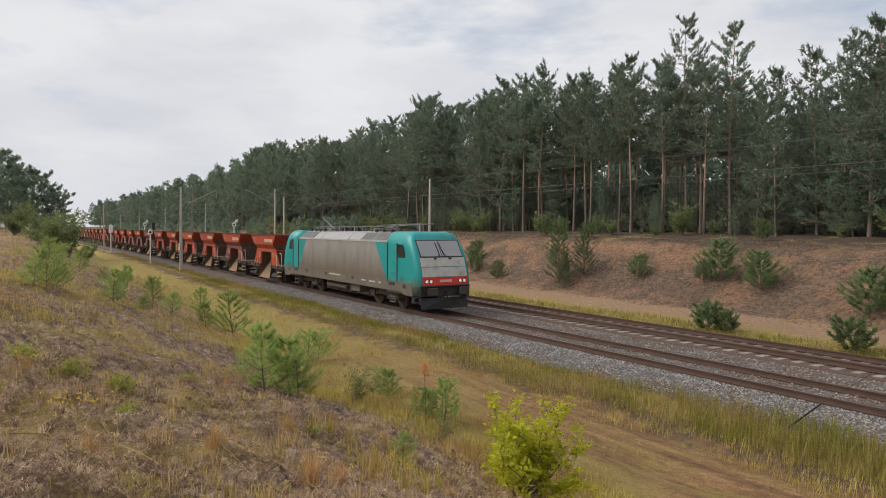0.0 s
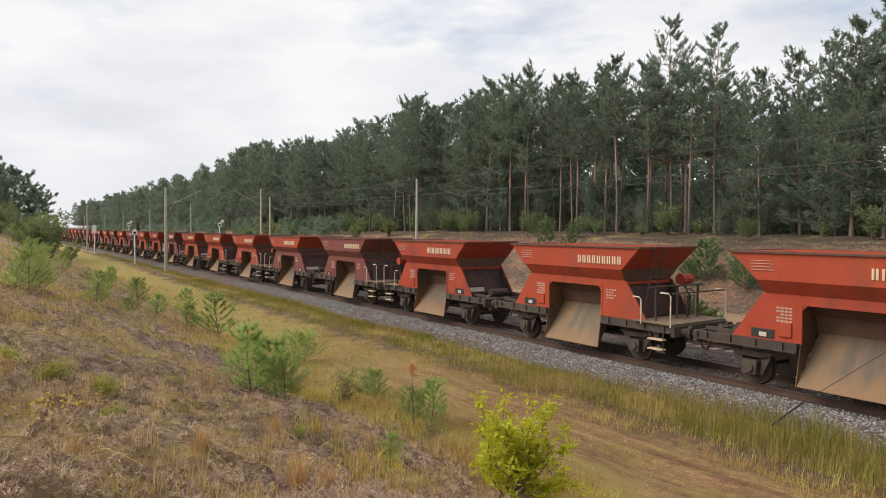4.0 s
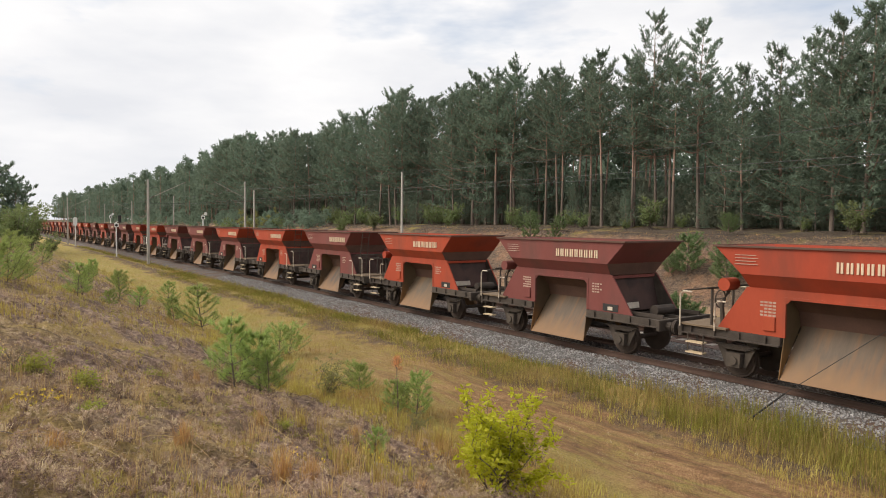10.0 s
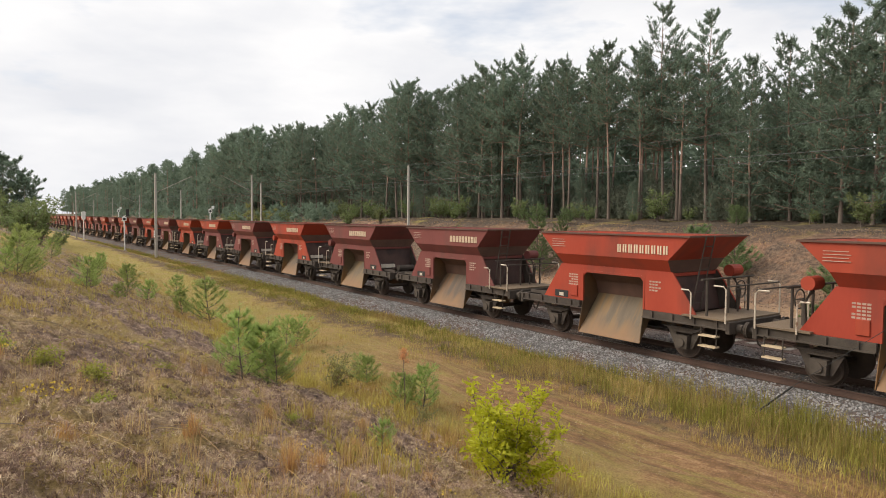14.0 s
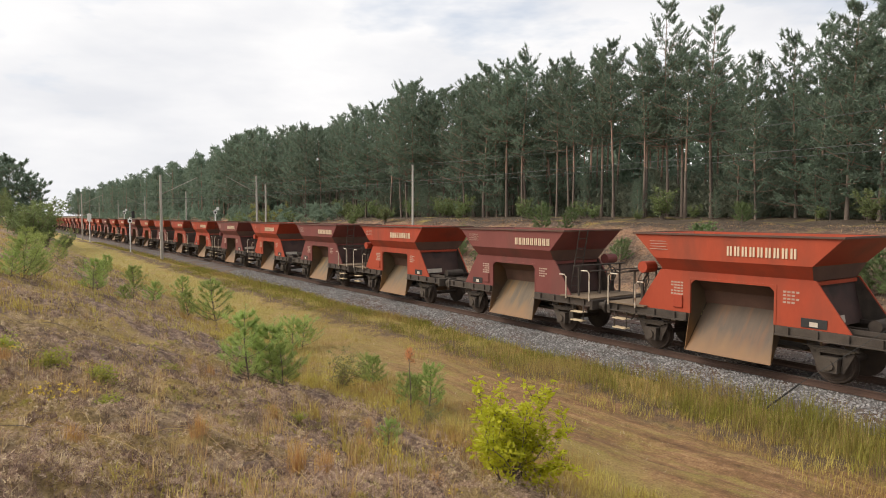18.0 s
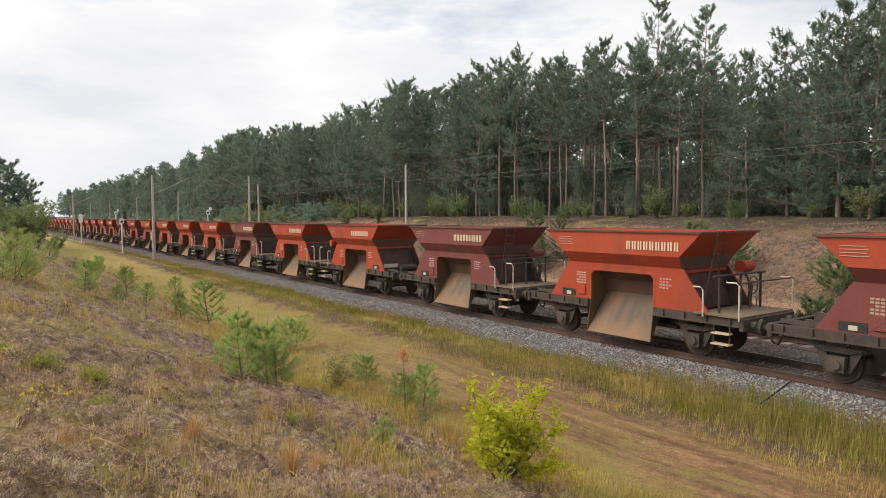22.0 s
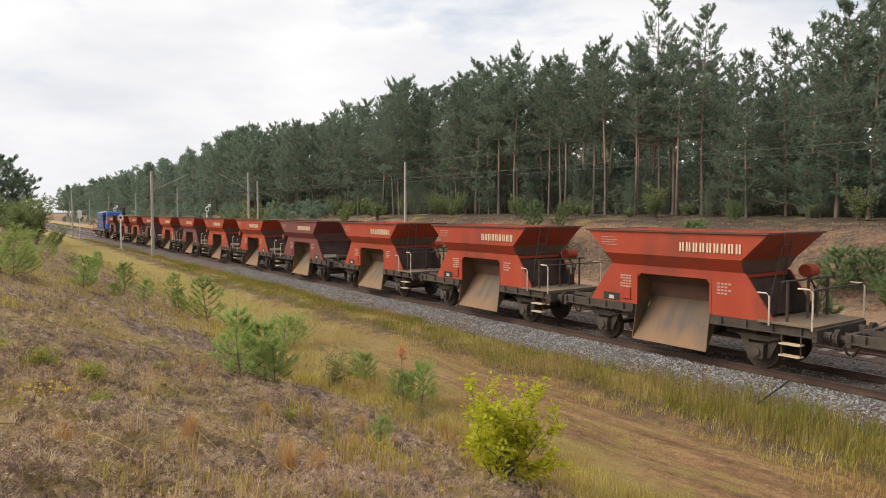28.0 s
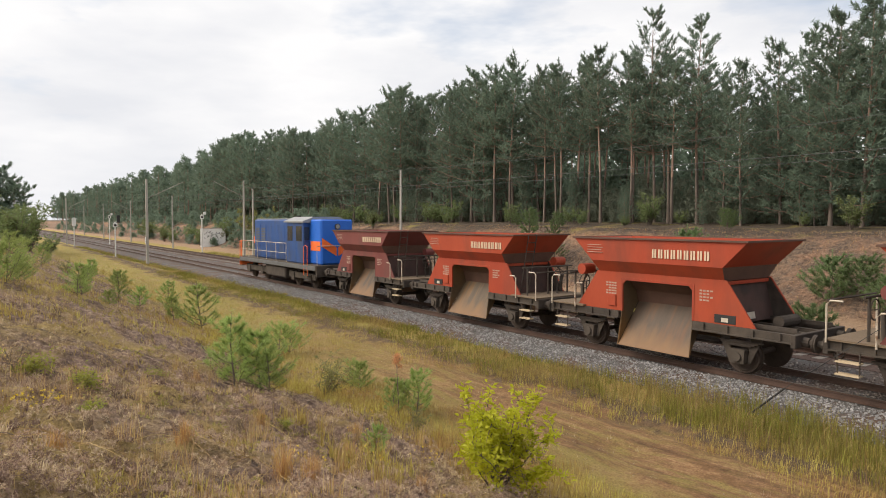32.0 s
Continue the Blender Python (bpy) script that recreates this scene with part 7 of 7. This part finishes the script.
blades("rusty_grass_tuft", 304, np.array([(-6.25, -16.47, 0.7), (-6.71, -15.36, 1.0), (-5.87, -14.66, 1.4), (-5.6, -14.5, 1.2), (-8.6, -13.9, 0.8), (-10.2, -16.9, 0.8), (-7.4, -13.2, 0.9), (-6.2, -12.9, 0.9), (-12.5, -13.7, 0.9), (-9.7, -11.9, 0.8)]), 110, 0.3, 0.0028, 0.045, GRASS_R, "rust-coloured tufts of dry grass", 0.6)
blades("green_herbs", 305, spread_spots(4, 8500, 2.8, 70, lambda x, y, r: (y < -8.6) & (y > -30) & (patchy(x, y, 0.6, 3) + 0.05 * np.clip(-x - 12, 0, 30) > 0.7)), 8, 0.14, 0.006, 0.06, GRASS_Y, "green and yellowing herbs among the lichen", 0.8)
blades("road_verge_grass", 306, spread_spots(5, 34000, 7, 90, lambda x, y, r: (y > -11.2) & (y < -2.9) & ((y > -5.2 + 0.5 * patchy(x, y, 0.5, 1)) | (y < -7.9 + 0.4 * patchy(x, y, 0.6, 2)) | (x < -20 + 4 * patchy(x, y, 0.4, 4)))), 6, 0.24, 0.005, 0.09, GRASS_Y, "yellowish grass along the dirt road", 0.7)


def strip_spots(seed, n, x0, x1, y0, y1, big):
    rng = np.random.RandomState(seed)
    x = x1 - (x1 - x0) * rng.rand(n) ** 1.35
    y = rng.uniform(y0, y1, n) + 0.25 * np.sin(x * 0.5)
    s = np.interp(x, [-60, -24, -14, -8, 6], [0.24, 0.32, 0.5, 0.88, 1.0]) * rng.uniform(0.4, 1.3, n) if big else rng.uniform(0.5, 1.2, n)
    spots = np.stack([x, y, s], -1)
    return spots[patchy(x, y, 0.9, 2) + 1.6 * rng.normal(0, 1, n) > -0.8] if big else spots


hb = np.random.RandomState(33)
herb_at = np.array([(-13.6, -10.4), (-12.9, -10.0), (-12.3, -10.3), (-11.6, -9.9), (-11.0, -10.4), (-10.4, -9.8), (-9.7, -10.3), (-9.2, -9.7), (-8.6, -10.2), (-14.6, -10.9), (-15.4, -10.6), (-8.0, -12.6), (-7.3, -13.4), (-6.4, -13.2), (-9.4, -13.0), (-22.5, -10.6), (-24.0, -11.5), (-20.0, -11.4), (-18.0, -11.0)])
herb_spots = np.repeat(herb_at, 7, 0) + hb.normal(0, 0.28, (len(herb_at) * 7, 2))
blades("yellow_herbs", 323, np.concatenate([herb_spots, hb.uniform(0.5, 1.2, (len(herb_spots), 1))], 1), 26, 0.38, 0.006, 0.04, GRASS_Y, "upright yellow-green herbs in flower on the slope", 0.45)
blades("road_straw", 322, spread_spots(23, 9000, 8, 60, lambda x, y, r: (y > -8.2) & (y < -4.6) & (patchy(x, y, 1.3, 7) + 1.2 * r.normal(0, 1, len(x)) + 2.0 * np.exp(-((y + 6.4) / 0.35) ** 2) > 1.6)), 6, 0.10, 0.003, 0.08, HEATH_L, "dry straw lying on the sandy road", 1.4)
blades("tall_green_grass", 307, strip_spots(6, 9500, -60, 8, -5.0, -2.45, True), 9, 0.62, 0.006, 0.07, GRASS_G, "tall green and yellow grass beside the ballast", 0.45)
blades("tall_grass_stalks", 308, strip_spots(7, 1300, -50, 8, -4.8, -2.9, True), 6, 0.75, 0.003, 0.08, GRASS_D, "dry stalks standing in the tall grass", 0.3)
blades("far_verge_grass", 309, strip_spots(8, 5000, -90, 8, 7.3, 9.3, False), 6, 0.26, 0.008, 0.1, GRASS_G, "yellow-green grass beyond the far track", 0.5)
blades("bank_grass", 310, strip_spots(9, 3000, -95, 10, 12.5, 23, False), 6, 0.18, 0.006, 0.12, GRASS_R, "sparse dry grass on the bank", 0.8)
blades("bank_moss", 311, strip_spots(10, 800, -19, 4, 19.0, 24, False), 8, 0.11, 0.005, 0.2, HEATH, "pale cut twigs and moss along the bank's top", 1.0)
blades("ridge_grass", 312, spread_spots(13, 17000, 15, 75, lambda x, y, r: (y < -8.8) & (y > -19) & (patchy(x, y, 0.45, 6) + 0.6 * r.normal(0, 1, len(x)) > -0.3), 50, 96), 6, 0.24, 0.006, 0.1, GRASS_Y, "pale yellow-green grass along the rise", 0.7)
blades("track_edge_grass", 313, np.concatenate([strip_spots(14, 5200, -120, -36, -3.6, -1.9, False), strip_spots(15, 900, -36, -22, -3.4, -2.8, False)]), 6, 0.26, 0.010, 0.1, GRASS_G, "yellowish grass growing over the edge of the ballast", 0.6)

rngf = np.random.RandomState(12)
ft = []
for cx, cy, n in ((-7.9, -16.45, 26), (-7.6, -16.6, 18), (-10.4, -16.8, 14), (-6.4, -14.2, 14), (-7.6, -12.6, 16), (-9.2, -12.0, 12), (-11.2, -10.8, 14), (-5.2, -13.2, 12), (-8.0, -11.5, 14)):
    for _ in range(n):
        x, y = cx + rngf.normal(0, 0.16), cy + rngf.normal(0, 0.16)
        c = np.array([x, y, float(height(x, y)) + rngf.uniform(0.08, 0.2)])
        for q in range(5):
            d, e = rngf.normal(0, 0.009, 3), rngf.normal(0, 0.009, 3)
            ft.append((c + d, c + e, c + rngf.normal(0, 0.009, 3)))
tagged(tri_soup("yellow_flowers", np.array(ft), FLOWER), "small yellow everlasting flowers in the dry grass", "flowers", kind="stuff")


# litter on the bank: chips, twigs and cones
lr = np.random.RandomState(41)
lx, ly = 8 - 75 * lr.rand(11000) ** 1.3, lr.uniform(12.6, 21.5, 11000)
lc = np.stack([lx, ly, height(lx, ly) + 0.01], -1)
tagged(tri_soup("bank_litter", needle_clumps(lr, lc, np.tile((0, 0, 0.15), (11000, 1)), 3, 0.11, 0.02), HEATH_D), "grey-brown litter scattered over the bank", "litter", kind="stuff")
# long bleached stalks lying over the lichen
sr = np.random.RandomState(43)
stalk = B()
for k in range(40):
    cx, cy = ((-6.25, -16.3), (-6.7, -15.3), (-5.9, -14.7), (-8.6, -13.9))[k % 4]
    a, ln = sr.uniform(0, 6.3), sr.uniform(0.35, 0.95)
    pts = []
    for q in range(6):
        u = q / 5
        a2 = a + 0.25 * u
        x, y = cx + ln * u * math.cos(a2), cy + ln * u * math.sin(a2)
        pts.append((x, y, float(height(x, y)) + 0.02 + 0.16 * ln * math.sin(math.pi * min(1, u * 0.9 + 0.1))))
    tube(stalk, pts, 0.0022, 3)
tagged(part("grass_stalks", stalk, GRASS_D), "long bleached grass stalks lying over the lichen", "grass", kind="stuff")


# ---- small things ----
def build_small():
    b = B()
    bmesh.ops.create_icosphere(b, subdivisions=2, radius=0.06)
    rng = random.Random(8)
    for v in b.verts:
        v.co *= rng.uniform(0.8, 1.15)
        v.co.z *= 0.55
    st = part("stone", b, CONCRETE)
    st.location = (-8.0, -12.45, float(height(-8.0, -12.45)) + 0.02)
    tagged(st, "pale pebble lying in the dry grass", "stone")
    gm = mast(1.9, -3.1, 8.2, label="concrete catenary mast with a guy wire")
    g = thing("guy_wire", "dark guy wire with a thick anchor rod in the grass", "wire", at=pose(-8.1, -3.0, -0.45))
    part("anchor_rod", cyl(B(), (0, 0, -0.1), (0.95, 0, 0.83), 0.022, 0.02, 8), BLACK, g, "black anchor rod")
    part("wire", tube(B(), [(0.95, 0, 0.83), (10.0, -0.1, 8.5)], 0.007, 6), BLACK, g)
    # fallen twigs
    rg = np.random.RandomState(21)
    for k in range(26):
        r, a = 3.4 * (14 / 3.4) ** rg.rand(), math.radians(rg.uniform(30, 95))
        x, y = -math.sin(a) * r, -17 + math.cos(a) * r
        if y > -10:
            continue
        b = B()
        d = rg.uniform(0, 6.3)
        pts = [(0, 0, 0)]
        for q in range(4):
            d += rg.normal(0, 0.25)
            pts.append((pts[-1][0] + 0.14 * math.cos(d), pts[-1][1] + 0.14 * math.sin(d), 0.0))
        zs = [float(height(x + u, y + v)) + 0.025 for u, v, _ in pts]
        o = part("twig", tube(b, [(u, v, z - zs[0]) for (u, v, _), z in zip(pts, zs)], 0.004, 4), GRASS_D if k % 2 else BARK_LOW)
        o.location = (x, y, zs[0])
        tagged(o, "thin dry twig lying on the lichen", "twig", "fallen twigs")


build_small()


def motions():
    for ob, x, turn in TRAIN:
        walk(ob, [(t, pose(x + d, 0, 0, 0, 0, turn)) for t, d in RUN])
    ts, ds = np.array(RUN).T
    times = np.arange(0, 32 * FPS + 1) / FPS
    run = np.interp(times, ts, ds)
    sets = [(w, x, r, 1) for w, x, r in WHEELS]
    for ob, x, turn in TRAIN[:len(ORDER)]:
        sets += [(c, c.location.x, 0.46, -1 if turn else 1) for c in ob.children if c.name.startswith("wheelset")]
    for w, x, r, way in sets:
        walk(w, [(float(t), Matrix.Translation((x, 0, r)) @ Matrix.Rotation(way * float(d) / r, 4, "Y")) for t, d in zip(times, run)])


motions()
